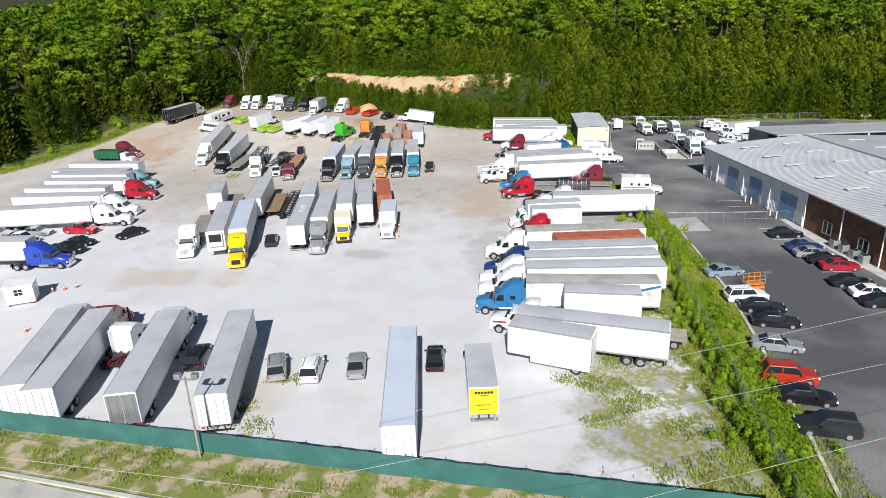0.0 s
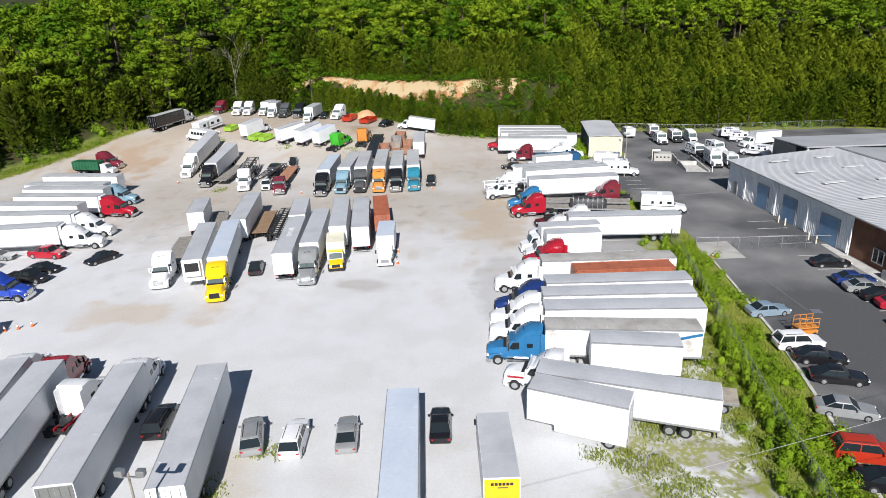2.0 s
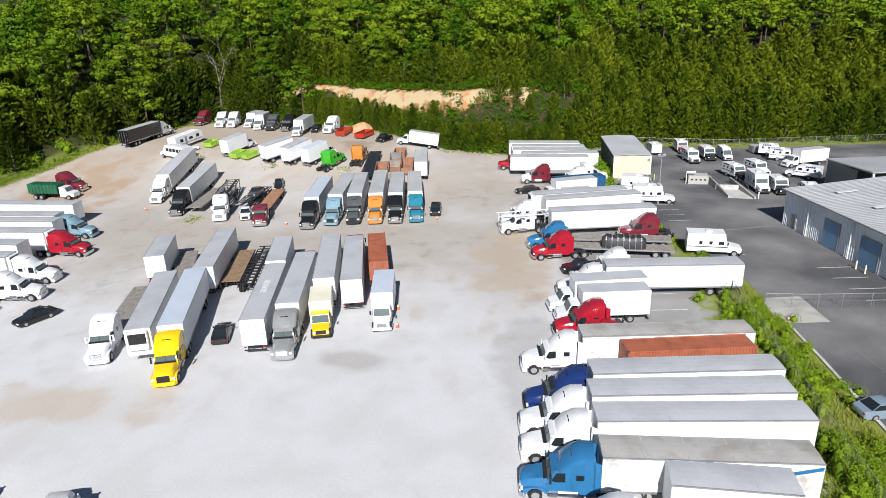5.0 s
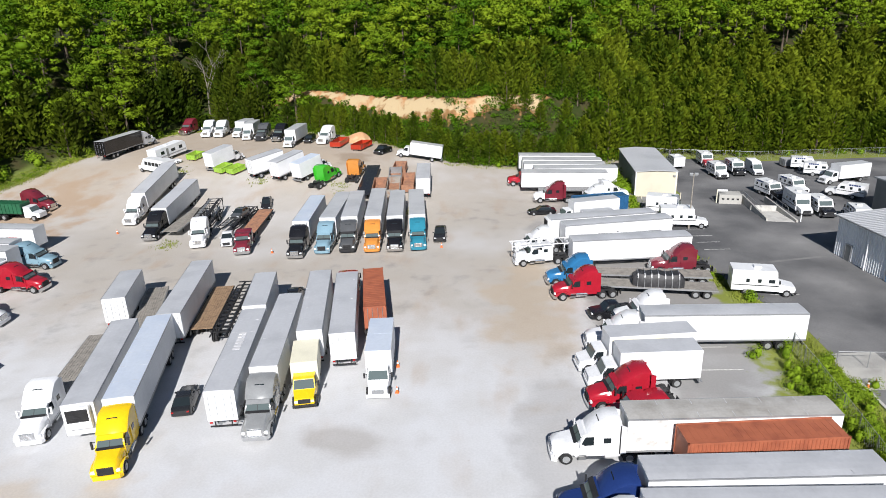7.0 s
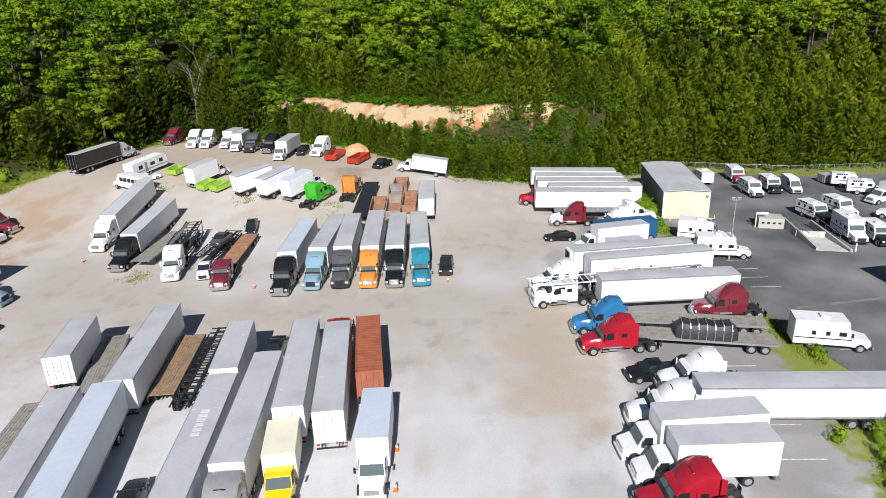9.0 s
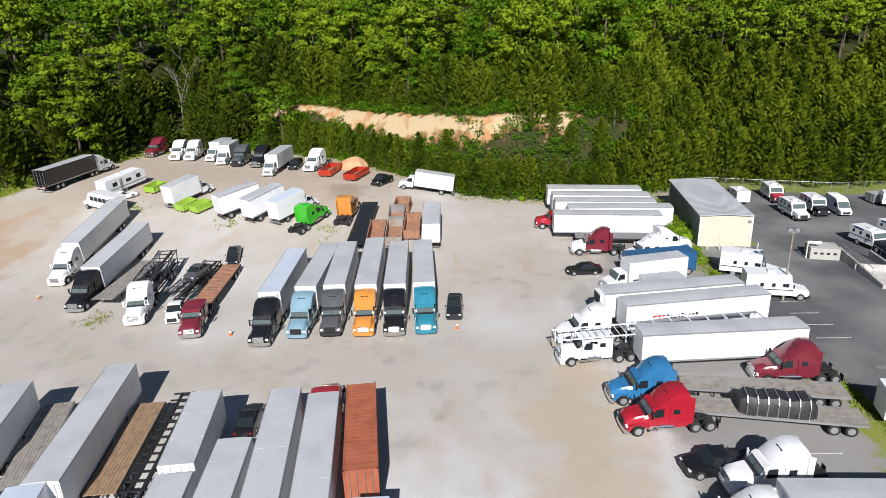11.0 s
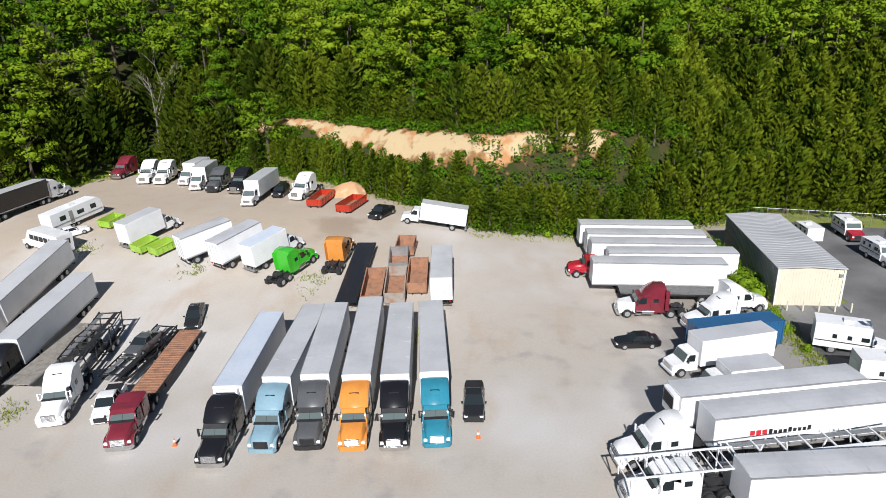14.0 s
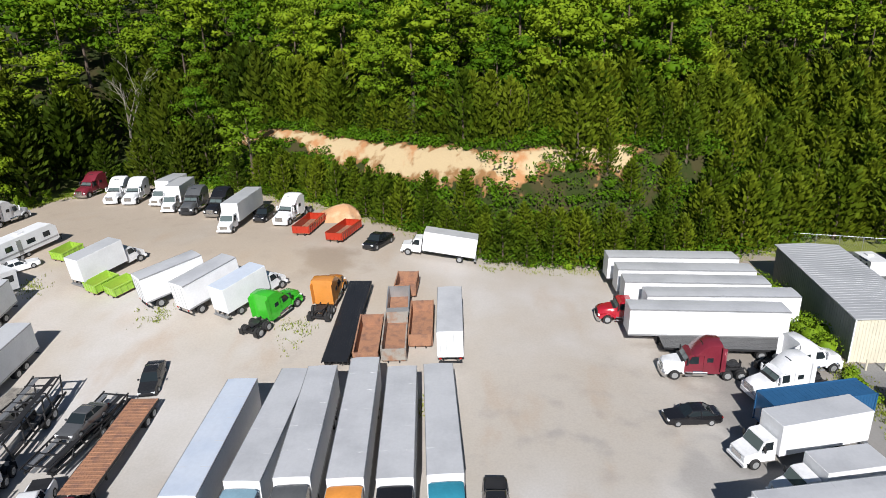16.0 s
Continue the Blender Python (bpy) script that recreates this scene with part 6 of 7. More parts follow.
# heap of orange earth
bm = bmesh.new()
rings = []
rng = random.Random(8)
for r0, h in ((5.2, -0.5), (4.5, 0.25), (3.7, 0.9), (2.9, 1.5), (2.1, 2.1), (1.3, 2.55), (0.4, 2.8)):
    ring = []
    for i in range(26):
        a = i * math.pi / 13
        k = 1 + 0.3 * noise.noise((1.6 * math.cos(a), 1.6 * math.sin(a), h * 0.5)) + rng.uniform(-0.05, 0.05)
        ring.append((r0 * 1.1 * k * math.cos(a) + 0.35 * h, r0 * 0.75 * k * math.sin(a), h + rng.uniform(-0.12, 0.12)))
    rings.append(ring)
loft(bm, rings)
tagged(part("earth_mound", bm, M["dirt"], None, smooth=True, m=pose(-29.6, 178.5, rise(-30, 178)) @ Matrix.Scale(0.74, 4)), "heap of orange earth at the foot of the bank", "dirt heap")


# ---- vehicles and containers, from the road to the woods ----
van_trailer(-39.7, 46.4, 15, 16.15, tractor_colour="white")
van_trailer(-36.1, 46.0, 12, 16.15, tractor_colour="red")
van_trailer(-28.3, 45.5, 11, 16.15, tractor_colour="white", doors="grille")
van_trailer(-20.6, 45.4, 11, 16.15)
van_trailer(-3.1, 41.5, 5, 16.15, bright=True)
tractor(-31.9, 47.7, -2, "white", chassis="red")
box_truck(4.1, 38.9, 4, 7.5, "white", rear="yellow", top=3.6)
suv(-24.5, 44.1, 7, "black")
suv(-16.2, 42.1, 16, "silver")
suv(-12.1, 41.9, 4, "white")
sedan(-8.1, 42.6, 8, "silver")
sedan(-0.3, 44.0, 3, "black")
van_trailer(7.4, 42.8, 69, 8.0, drop=True)
van_trailer(8.1, 45.2, 74, 14.6)
tractor(5.4, 49.1, 75, "white", stripe="red")
flatbed(11.5, 48.5, 75, 14, "tan")
van_trailer(13.4, 50.5, 84, 8.0, plain=True)
van_trailer(9.7, 57.4, 91, 16.15, tractor_colour="white")
van_trailer(9.4, 53.2, 88, 14.6, tractor_colour="blue", stained=True, stripe="blue")
van_trailer(9.8, 60.8, 92, 16.15, tractor_colour="white")
van_trailer(10.4, 64.1, 93, 16.15, tractor_colour="navy")
container(14.1, 68.1, 95, 11.8, "rust")
van_trailer(10.5, 70.8, 93, 16.15, tractor_colour="white", stained=True)
tractor(8.7, 77.5, 97, "red")
tractor(9.7, 74.2, 102, "red", high=False)
box_truck(12.0, 81.2, 94, 7.5, "white")
box_truck(11.5, 84.2, 97, 8.5, "white", stripe="yellow")
van_trailer(15.9, 88.5, 91, 16.15, tractor_colour="white")
tractor(14.1, 93.5, 95, "white")
pickup(11.7, 95.1, 100, "black")
van_trailer(11.6, 111.0, 96, 16.15)
tractor(3.9, 111.8, 100, "white", hauler=True, high=False)
car_hauler(11.9, 113.9, 101, 14.0, colour="white")
van_trailer(11.3, 117.6, 101, 16.15, tractor_colour="white", gap=1.6, logo=True)
van_trailer(9.6, 120.6, 101, 16.15, reefer=True)
box_truck(15.4, 126.0, 102, 5.0, "white", top=3.2)
box_truck(14.2, 130.6, 106, 8.0, "white", top=3.7)
sedan(7.5, 135.2, 95, "black")
container(15.0, 133.9, 103, 9.3, "navy")
tractor(15.8, 139.2, 104, "white")
tractor(26.3, 144.9, -76, "white")
tractor(9.0, 143.1, 90, "maroon", hood="white")
flatbed(10.2, 147.4, 88, 12, "dark")
van_trailer(7.1, 150.0, 90, 16.15)
van_trailer(9.7, 153.6, 90, 16.15)
van_trailer(8.0, 157.3, 90, 16.15)
van_trailer(7.9, 161.0, 91, 16.15)
van_trailer(7.4, 165.1, 92, 16.15)
tractor(8.0, 100.6, 98, "red")
flatbed(13.9, 102.9, 82, 14, "grey", load="tarp")
tractor(7.7, 105.1, 96, "blue")
flatbed(14.5, 106.5, 84, 14, "grey")
tractor(21.7, 108.9, 92, "maroon")
armored_truck(36.9, 101.2, -100, 7.2)
armored_truck(35.0, 127.2, -97, 7.2)
armored_truck(34.4, 133.2, -110, 7.2)
armored_truck(41.3, 172.2, 3, 6.2)
armored_truck(48.2, 166.9, 178, 6.2, "red")
armored_truck(47.7, 156.5, -176, 6.2)
armored_truck(51.9, 158.9, -179, 6.2, "black")
armored_truck(52.5, 141.6, -167, 6.2, "black")
armored_truck(57.6, 144.0, -168, 6.2)
armored_truck(52.3, 131.5, 178, 7.2)
armored_truck(55.4, 130.4, 179, 6.2, "black")
armored_truck(59.6, 133.0, -10, 6.2)
armored_truck(62.0, 145.3, 48, 6.2)
armored_truck(70.0, 163.0, -110, 6.2)
armored_truck(70.2, 157.6, -112, 6.2)
dumpster(63.4, 167.2, 95, 2.4, "bluegrey")
cargo_van(55.5, 158.9, 179)
box_truck(64.5, 152.3, 107, 7.0, "white", top=3.6, front_given=True)
suv(37.2, 55.8, -86, "white", "asphalt")
sedan(37.2, 63.6, -80, "silverblue", "asphalt")
sedan(37.9, 52.5, -98, "black", "asphalt")
sedan(37.9, 48.9, -100, "black", "asphalt")
sedan(35.9, 43.6, -104, "silver", "asphalt")
suv(34.6, 38.0, -100, "burnt", "asphalt")
sedan(34.5, 34.5, -103, "black", "asphalt")
suv(29.5, 31.0, 80, "darkgrey", "asphalt")
sedan(50.8, 77.2, -92, "black", "asphalt")
sedan(50.9, 71.6, -92, "navy", "asphalt")
sedan(50.9, 69.2, -92, "silver", "asphalt")
sedan(51.6, 66.7, -92, "black", "asphalt")
sedan(52.1, 64.6, -92, "red", "asphalt")
sedan(50.9, 59.2, -96, "black", "asphalt")
sedan(51.6, 56.3, -93, "white", "asphalt")
sedan(51.5, 53.6, -95, "black", "asphalt")
tractor(-54.0, 68.7, -86, "royal")
van_trailer(-60.0, 69.5, -88, 14.6)
pickup(-55.6, 74.1, -97, "black")
sedan(-56.0, 77.6, -96, "black")
pickup(-59.0, 83.4, -97, "red")
pickup(-66.3, 78.9, -97, "white")
sedan(-66.4, 83.0, -89, "silver")
sedan(-72.9, 82.6, -86, "silver")
sedan(-53.4, 79.6, 150, "black")
van_trailer(-61.3, 87.4, -81, 16.15, tractor_colour="white", reefer=True)
van_trailer(-62.9, 93.7, -89, 16.15, tractor_colour="white", reefer=True)
van_trailer(-64.4, 104.3, -93, 16.15, tractor_colour="red", reefer=True)
van_trailer(-64.7, 98.8, -93, 16.15)
van_trailer(-66.3, 109.5, -93, 16.15)
van_trailer(-69.1, 119.5, -94, 16.15, logo=True)
van_trailer(-68.1, 112.8, -93, 16.15, tractor_colour="lightblue")
rolloff_truck(-78.8, 134.6, -95)
tractor(-79.2, 138.4, -100, "maroon")
tractor(-38.4, 70.8, -167, "white")
flatbed(-39.8, 77.3, -168, 12, "grey")
van_trailer(-33.7, 71.3, -165, 16.15, reefer=True)
van_trailer(-30.7, 72.2, -166, 16.15, tractor_colour="yellow", bright=True)
van_trailer(-36.6, 104.0, 10, 16.15)
van_trailer(-44.4, 100.8, 15, 8.9, short=True)
flatbed(-42.0, 102.0, 18, 12, "grey")
flatbed(-33.4, 102.2, 9, 12, "wood")
chassis_trailer(-30.8, 104.0, 8, 15.5)
van_trailer(-26.8, 99.7, 10, 9.7, short=True)
van_trailer(-24.8, 89.3, 8, 16.15, writing=True)
van_trailer(-20.0, 77.3, -173, 16.15, tractor_colour="silver")
van_trailer(-20.1, 100.2, 9, 16.15)
# the cream box paints in shade and reflection on the trailer's front end
box_truck(-16.9, 79.2, -169, 4.5, "yellow", top=3.4, cream=True)
van_trailer(-16.7, 99.6, 9, 16.15, tractor_colour="red")
container(-13.9, 101.4, 10, 11.4, "rust")
box_truck(-10.2, 80.8, -175, 7.0, "white", top=3.7, bright=True)
sedan(-28.2, 79.7, 12, "darkgrey")
sedan(-24.1, 103.1, 5, "black")
van_trailer(-61.4, 136.5, -178, 14.6, tractor_colour="white")
van_trailer(-54.1, 128.7, -178, 14.6, tractor_colour="black")
flatbed(-51.1, 124.9, 178, 12, "grey")
tractor(-44.3, 119.4, -166, "white")
car_hauler(-46.5, 127.2, -174, 9.0)
pickup(-39.9, 119.9, -166, "white")
car_hauler(-42.0, 125.8, 174, 9.9, car=True, low=True)
tractor(-36.2, 116.2, -168, "maroon", high=False)
flatbed(-37.8, 123.6, -177, 12, "rust")
sedan(-38.9, 136.6, -168, "darkgrey")
van_trailer(-28.0, 120.3, -177, 14.6, tractor_colour="black", reefer=True, bright=True)
van_trailer(-24.2, 121.9, -179, 14.6, tractor_colour="lightblue")
van_trailer(-20.9, 122.4, -175, 14.6, tractor_colour="grey")
van_trailer(-17.2, 122.4, -175, 16.15, tractor_colour="orange")
van_trailer(-13.8, 122.5, -175, 14.6, tractor_colour="black")
van_trailer(-10.4, 123.0, -174, 14.6, tractor_colour="teal")
pickup(-6.9, 120.9, -179, "darkgrey")
van_trailer(-80.6, 174.6, -8, 13.0, tractor_colour="white", colour="black")
travel_trailer(-67.0, 167.9, -18)
minibus(-70.9, 156.5, 68)
sedan(-64.6, 161.0, -45, "white")
dumpster(-52.2, 156.5, -30, 3.2, "lime")
dumpster(-49.4, 155.8, -33, 3.2, "lime")
dumpster(-61.5, 164.5, -20, 3.2, "lime")
box_truck(-53.2, 160.3, -26, 6.0, "white")
van_trailer(-40.9, 156.1, -43, 7.2, short=True)
van_trailer(-36.8, 155.5, -32, 7.2, short=True)
box_truck(-33.1, 154.0, -31, 6.0, "white", top=3.9, bright=True)
tractor(-29.1, 153.0, -24, "green", high=True)
tractor(-25.1, 156.6, -4, "orange")
flatbed(-22.2, 155.9, 0, 15, "dark")
dumpster(-19.7, 148.6, 3, 6.7, "rust")
dumpster(-17.2, 149.4, 4, 6.7, "greyrust")
dumpster(-14.7, 152.1, 3, 6.7, "rust")
dumpster(-17.6, 154.7, 5, 4.6, "bluegrey")
dumpster(-16.9, 158.4, -1, 3.4, "rust")
van_trailer(-11.6, 151.5, 3, 8.9, short=True)
tractor(-77.0, 189.9, 171, "maroon")
tractor(-69.3, 185.8, -177, "white")
tractor(-65.9, 185.3, -178, "white")
tractor(-53.5, 179.1, 176, "grey")
tractor(-49.1, 177.9, 173, "black")
tractor(-37.2, 173.5, 167, "white")
box_truck(-60.6, 187.1, 173, 5.5, "white", top=3.7)
box_truck(-57.2, 183.4, -177, 6.5, "white", top=3.7)
box_truck(-43.9, 173.0, 178, 9.5, "white", top=3.7)
suv(-40.8, 175.2, 176, "black")
dumpster(-33.0, 169.8, 174, 6.7, "red")
dumpster(-28.0, 167.9, 168, 6.7, "red")
pickup(-23.2, 165.9, 158, "black")
box_truck(-18.9, 167.4, 88, 7.0, "white", top=3.6, front_given=True)
tractor(4.6, 154.4, 91, "red", day=True)


# ---- trees ----
def cards(rng, centres, radii, count, size, up=0.25, flat=0.5, spread=0.15):
    """Leaf sprays: pointed quads over the outside of several lobes."""
    n = len(centres)
    v = rng.normal(size=(n, count, 3))
    v[..., 2] = v[..., 2] * 0.9 + 0.35
    v /= np.linalg.norm(v, axis=-1, keepdims=True)
    p = (np.array(centres)[:, None] + v * np.array(radii)[:, None] * rng.uniform(1 - spread, 1 + spread, (n, count, 1))).reshape(-1, 3)
    nrm = (v + rng.normal(scale=flat, size=v.shape) + [0, 0, up]).reshape(-1, 3)
    nrm /= np.linalg.norm(nrm, axis=-1, keepdims=True)
    a = np.cross(nrm, rng.normal(size=nrm.shape))
    a /= np.linalg.norm(a, axis=-1, keepdims=True) + 1e-9
    b = np.cross(nrm, a)
    s = size * rng.uniform(0.6, 1.3, (len(p), 1))
    quad = np.stack([p - a * s, p - b * s * 0.55 + nrm * s * 0.1, p + a * s * 0.9, p + b * s * 0.6 - nrm * s * 0.12], 1)
    faces = np.arange(len(p) * 4).reshape(-1, 4)
    return quad.reshape(-1, 3), faces


def blob(centre, radius, rng, n=6, m=5):
    """A rough closed lump inside the leaves."""
    v, f = [], []
    for j in range(m):
        th = math.pi * (j + 0.5) / m
        for i in range(n):
            k = rng.uniform(0.8, 1.0)
            v.append((centre[0] + radius[0] * k * math.sin(th) * math.cos(2 * math.pi * i / n), centre[1] + radius[1] * k * math.sin(th) * math.sin(2 * math.pi * i / n), centre[2] + radius[2] * k * math.cos(th)))
    for j in range(m - 1):
        for i in range(n):
            f.append((j * n + i, (j + 1) * n + i, (j + 1) * n + (i + 1) % n, j * n + (i + 1) % n))
    return np.array(v), np.array(f)


def merge(pieces):
    vs, fs, o = [], [], 0
    for v, f in pieces:
        vs.append(v)
        fs.append(f + o)
        o += len(v)
    return np.concatenate(vs), np.concatenate(fs)


def broadleaf(seed, clumps, count, size, deep=0.75):
    """A tall domed crown of separate leafy clumps, large ones low and outside, small ones at the top."""
    rng = np.random.default_rng(seed)
    r = random.Random(seed)
    c, rad = [], []
    wide, tall = r.uniform(3.1, 3.7), r.uniform(4.6, 5.6)
    for i in range(clumps):
        a, up = i * 2.4 + r.uniform(-0.6, 0.6), 1 - (1 + deep) * (i + 0.3) / clumps
        q = math.sqrt(max(0.03, 1 - up * up)) * r.uniform(0.6, 1.12)
        c.append((wide * q * math.cos(a), wide * q * math.sin(a), 7.6 + tall * up + r.uniform(-0.7, 0.7)))
        k = r.choice((r.uniform(0.7, 1.1), r.uniform(1.1, 1.8)))
        rad.append((k * r.uniform(1.0, 1.3), k * r.uniform(1.0, 1.3), k * r.uniform(0.5, 0.72)))
    pieces = [cards(rng, c, rad, count, size, 0.1, 0.34, 0.16)]
    pieces += [blob((p[0] * 0.9, p[1] * 0.9, p[2] - 0.3), [q * 0.62 for q in k], r, 4, 3) for p, k in zip(c, rad)]
    return merge(pieces)


def pine(seed, tiers, per, size):
    """Whorls of up-swept bushy boughs round a straight stem, each bough a row of narrow needle sprays."""
    r = random.Random(seed)
    v, f = [], []
    for j in range(tiers):
        u = j / (tiers - 1)
        reach = 3.0 * (1 - u) ** 0.7 * (0.8 + 0.2 * math.sin(u * 3.1)) + 0.2
        lift = 0.25 + 0.5 * u
        for i in range(per):
            a = 2 * math.pi * (i + (j % 2) * 0.5 + r.uniform(-0.25, 0.25)) / per
            z = 0.5 + 8.0 * u + r.uniform(-0.15, 0.15)
            grow = r.uniform(0.7, 1.15)
            for k in (0.2, 0.42, 0.6, 0.76, 0.9, 1.04):
                R = reach * k * grow
                b = a + r.uniform(-0.2, 0.2)
                p = Vector((R * math.cos(b), R * math.sin(b), z + R * lift + r.uniform(-0.1, 0.1)))
                d = Vector((math.cos(b) * 0.55 + r.uniform(-0.3, 0.3), math.sin(b) * 0.55 + r.uniform(-0.3, 0.3), 0.75)).normalized()
                s = d.cross(Vector((math.cos(b) + r.uniform(-0.8, 0.8), math.sin(b) + r.uniform(-0.8, 0.8), 0.3))).normalized()
                q = size * r.uniform(0.7, 1.25)
                o = len(v)
                v += [p - d * q * 0.7, p + s * q * 0.42, p + d * q * 1.0, p - s * q * 0.42]
                f.append((o, o + 1, o + 2, o + 3))
    return np.array([tuple(p) for p in v]), np.array(f)


def mesh_of(name, v, f, mat):
    me = bpy.data.meshes.new(name)
    me.vertices.add(len(v))
    me.vertices.foreach_set("co", np.asarray(v, np.float32).ravel())
    me.loops.add(f.size)
    me.loops.foreach_set("vertex_index", f.ravel().astype(np.int32))
    me.polygons.add(len(f))
    me.polygons.foreach_set("loop_start", np.arange(0, f.size, 4, dtype=np.int32))
    me.update(calc_edges=True)
    me.materials.append(mat)
    return me


def trunk_mesh(h, r0, limbs, seed):
    bm, r = bmesh.new(), random.Random(seed)
    rings = []
    for j in range(6):
        u = j / 5
        rr = r0 * (1 - 0.8 * u) * (1.35 if j == 0 else 1)
        ox, oy = 0.25 * math.sin(seed + u * 4) * u, 0.25 * math.cos(seed * 2 + u * 3) * u
        rings.append([(ox + rr * math.cos(i * math.pi / 3), oy + rr * math.sin(i * math.pi / 3), h * u - 0.5 * (j == 0)) for i in range(6)])
    loft(bm, rings)
    for i in range(limbs):
        a, z = r.uniform(0, 6.28), h * r.uniform(0.4, 0.8)
        d = Vector((math.cos(a), math.sin(a), 0.8))
        e = Vector((0, 0, z)) + d * r.uniform(2.0, 3.2)
        s = Vector((-math.sin(a), math.cos(a), 0)) * r0 * 0.3
        b = Vector((0, 0, z))
        loft(bm, [[tuple(b + s), tuple(b - s), tuple(b + Vector((0, 0, r0 * 0.5)))], [tuple(e + s * 0.3), tuple(e - s * 0.3), tuple(e + Vector((0, 0, r0 * 0.15)))]])
    me = bpy.data.meshes.new("trunk")
    bmesh.ops.recalc_face_normals(bm, faces=bm.faces)
    bm.to_mesh(me)
    bm.free()
    me.materials.append(M["bark"])
    return me


BROAD = [broadleaf(20 + i, 22, 84, 0.25) for i in range(5)]
BROAD_FAR = [broadleaf(40 + i, 19, 42, 0.36, 0.5) for i in range(4)]
BROAD_CREST = [broadleaf(50 + i, 9, 14, 0.75, 0.2) for i in range(3)]
PINE = [pine(60 + i, 13, 8, 0.48) for i in range(4)]
PINE_FAR = [pine(70 + i, 10, 7, 0.6) for i in range(3)]

rng = random.Random(11)
sites = []
# pines at the foot of the slope, broad-leaved trees above and on the yard's left-hand edge
for row in range(70):
    d0 = row * 3.1
    step = 3.0 if d0 < 9 else 3.6 if d0 < 34 else 8.4
    if d0 >= 34 and row % 3:
        continue
    x = -330.0 + rng.uniform(0, step)
    while x < 330:
        d = d0 + (rng.uniform(-1.4, 1.4) if d0 < 34 else rng.uniform(-3.0, 3.0)) + 2.0
        px, py = x + rng.uniform(-0.3, 0.3) * step, edge(x) + d
        x += step
        seen_wide = 0.74 * (py + 20) + 25
        if px < -seen_wide or px > seen_wide or py < 40:
            continue
        if px < -79 and d < 6.5:
            continue
        if abs(px + 77 + (209 - py) * -0.5) < 3.2 and 199 < py < 212:
            continue
        depth = 60 if px > 30 else 26
        pinewood = px > -48 and d < depth + 12 * noise.noise((px * 0.03, py * 0.03, 3.0))
        if -58 < px < 22 and 7.5 < d < 16.5 and rng.random() < (0.35 if d < 9.5 else 1.0 if px < 5 else 0.2):
            continue
        if pinewood:
            s = rng.uniform(0.6, 0.88) if (-52 < px < 20 and d < 11) else rng.uniform(0.75, 1.35)
            if d > 34:
                sites += [(px + rng.uniform(-4, 4), py + rng.uniform(-4, 4), d, "pine", rng.uniform(0.8, 1.4)) for _ in range(5)]
            sites.append((px, py, d, "pine", s))
        else:
            if d < 34 and rng.random() < (0.66 if px > -60 else 0.45):
                continue
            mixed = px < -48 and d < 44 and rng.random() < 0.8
            s = rng.uniform(0.8, 1.55) if not mixed else rng.uniform(1.1, 1.75)
            if d < 5:
                s *= 0.65
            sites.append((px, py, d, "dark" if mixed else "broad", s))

sites.sort(key=lambda q: q[2] + 0.04 * abs(q[0]))
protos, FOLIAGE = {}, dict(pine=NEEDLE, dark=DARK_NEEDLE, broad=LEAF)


def tinted(me, values):
    a = me.attributes.new("tint", "FLOAT", "POINT")
    a.data.foreach_set("value", np.asarray(values, np.float32))
    return me


def tree(px, py, kind, s, i):
    if (kind, i) not in protos:
        v, f = (BROAD if kind == "broad" else PINE)[i]
        trunk = trunk_mesh(11.0, 0.3, 5, i) if kind == "broad" else trunk_mesh(8.6, 0.16, 0, i)
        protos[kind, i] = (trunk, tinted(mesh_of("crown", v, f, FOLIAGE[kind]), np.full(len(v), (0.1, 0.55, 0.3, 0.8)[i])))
    root = new("broadleaf_tree" if kind == "broad" else "pine_tree")
    a = rng.uniform(0, 360)
    root.matrix_basis = pose(px, py, height(px, py) - 0.1, 0, 0, a) @ Matrix.Diagonal((s * rng.uniform(0.9, 1.15), s * rng.uniform(0.9, 1.15), s, 1))
    for name, me in zip(("trunk", "crown"), protos[kind, i]):
        o = new(name, me)
        o.parent = root
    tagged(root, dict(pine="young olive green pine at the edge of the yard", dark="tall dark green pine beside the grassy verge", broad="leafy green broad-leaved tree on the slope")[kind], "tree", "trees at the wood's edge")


far_parts, far_tint, stems = {k: [] for k in FOLIAGE}, {k: [] for k in FOLIAGE}, []
for k, (px, py, d, kind, s) in enumerate(sites):
    if k < 300:
        tree(px, py, kind, s, rng.randrange(4))
        continue
    z = height(px, py) - 0.2
    crest = z > 36 or d > 140
    if crest and kind != "broad":
        continue
    if kind != "broad":
        v, f = rng.choice(PINE if d < 32 else PINE_FAR)
    else:
        v, f = rng.choice(BROAD_CREST if crest else BROAD if d < 56 and px > -110 else BROAD_FAR)
    a, w = rng.uniform(0, 6.28), s * rng.uniform(0.95, 1.2)
    c, t = math.cos(a) * w, math.sin(a) * w
    q = np.stack([v[:, 0] * c - v[:, 1] * t + px, v[:, 0] * t + v[:, 1] * c + py, v[:, 2] * s + z], 1)
    far_parts[kind].append((q, f))
    far_tint[kind].append(np.full(len(q), rng.uniform(-0.15, 1.25) + (0.35 if px > 70 else 0.0)))
    if kind == "broad" and not crest:
        ring = [(px + r0 * s * math.cos(i * math.pi / 2), py + r0 * s * math.sin(i * math.pi / 2), z + h * s) for r0, h in ((0.28, -0.4), (0.12, 10.0)) for i in range(4)]
        stems.append((np.array(ring), np.array([(i, (i + 1) % 4, 4 + (i + 1) % 4, 4 + i) for i in range(4)])))
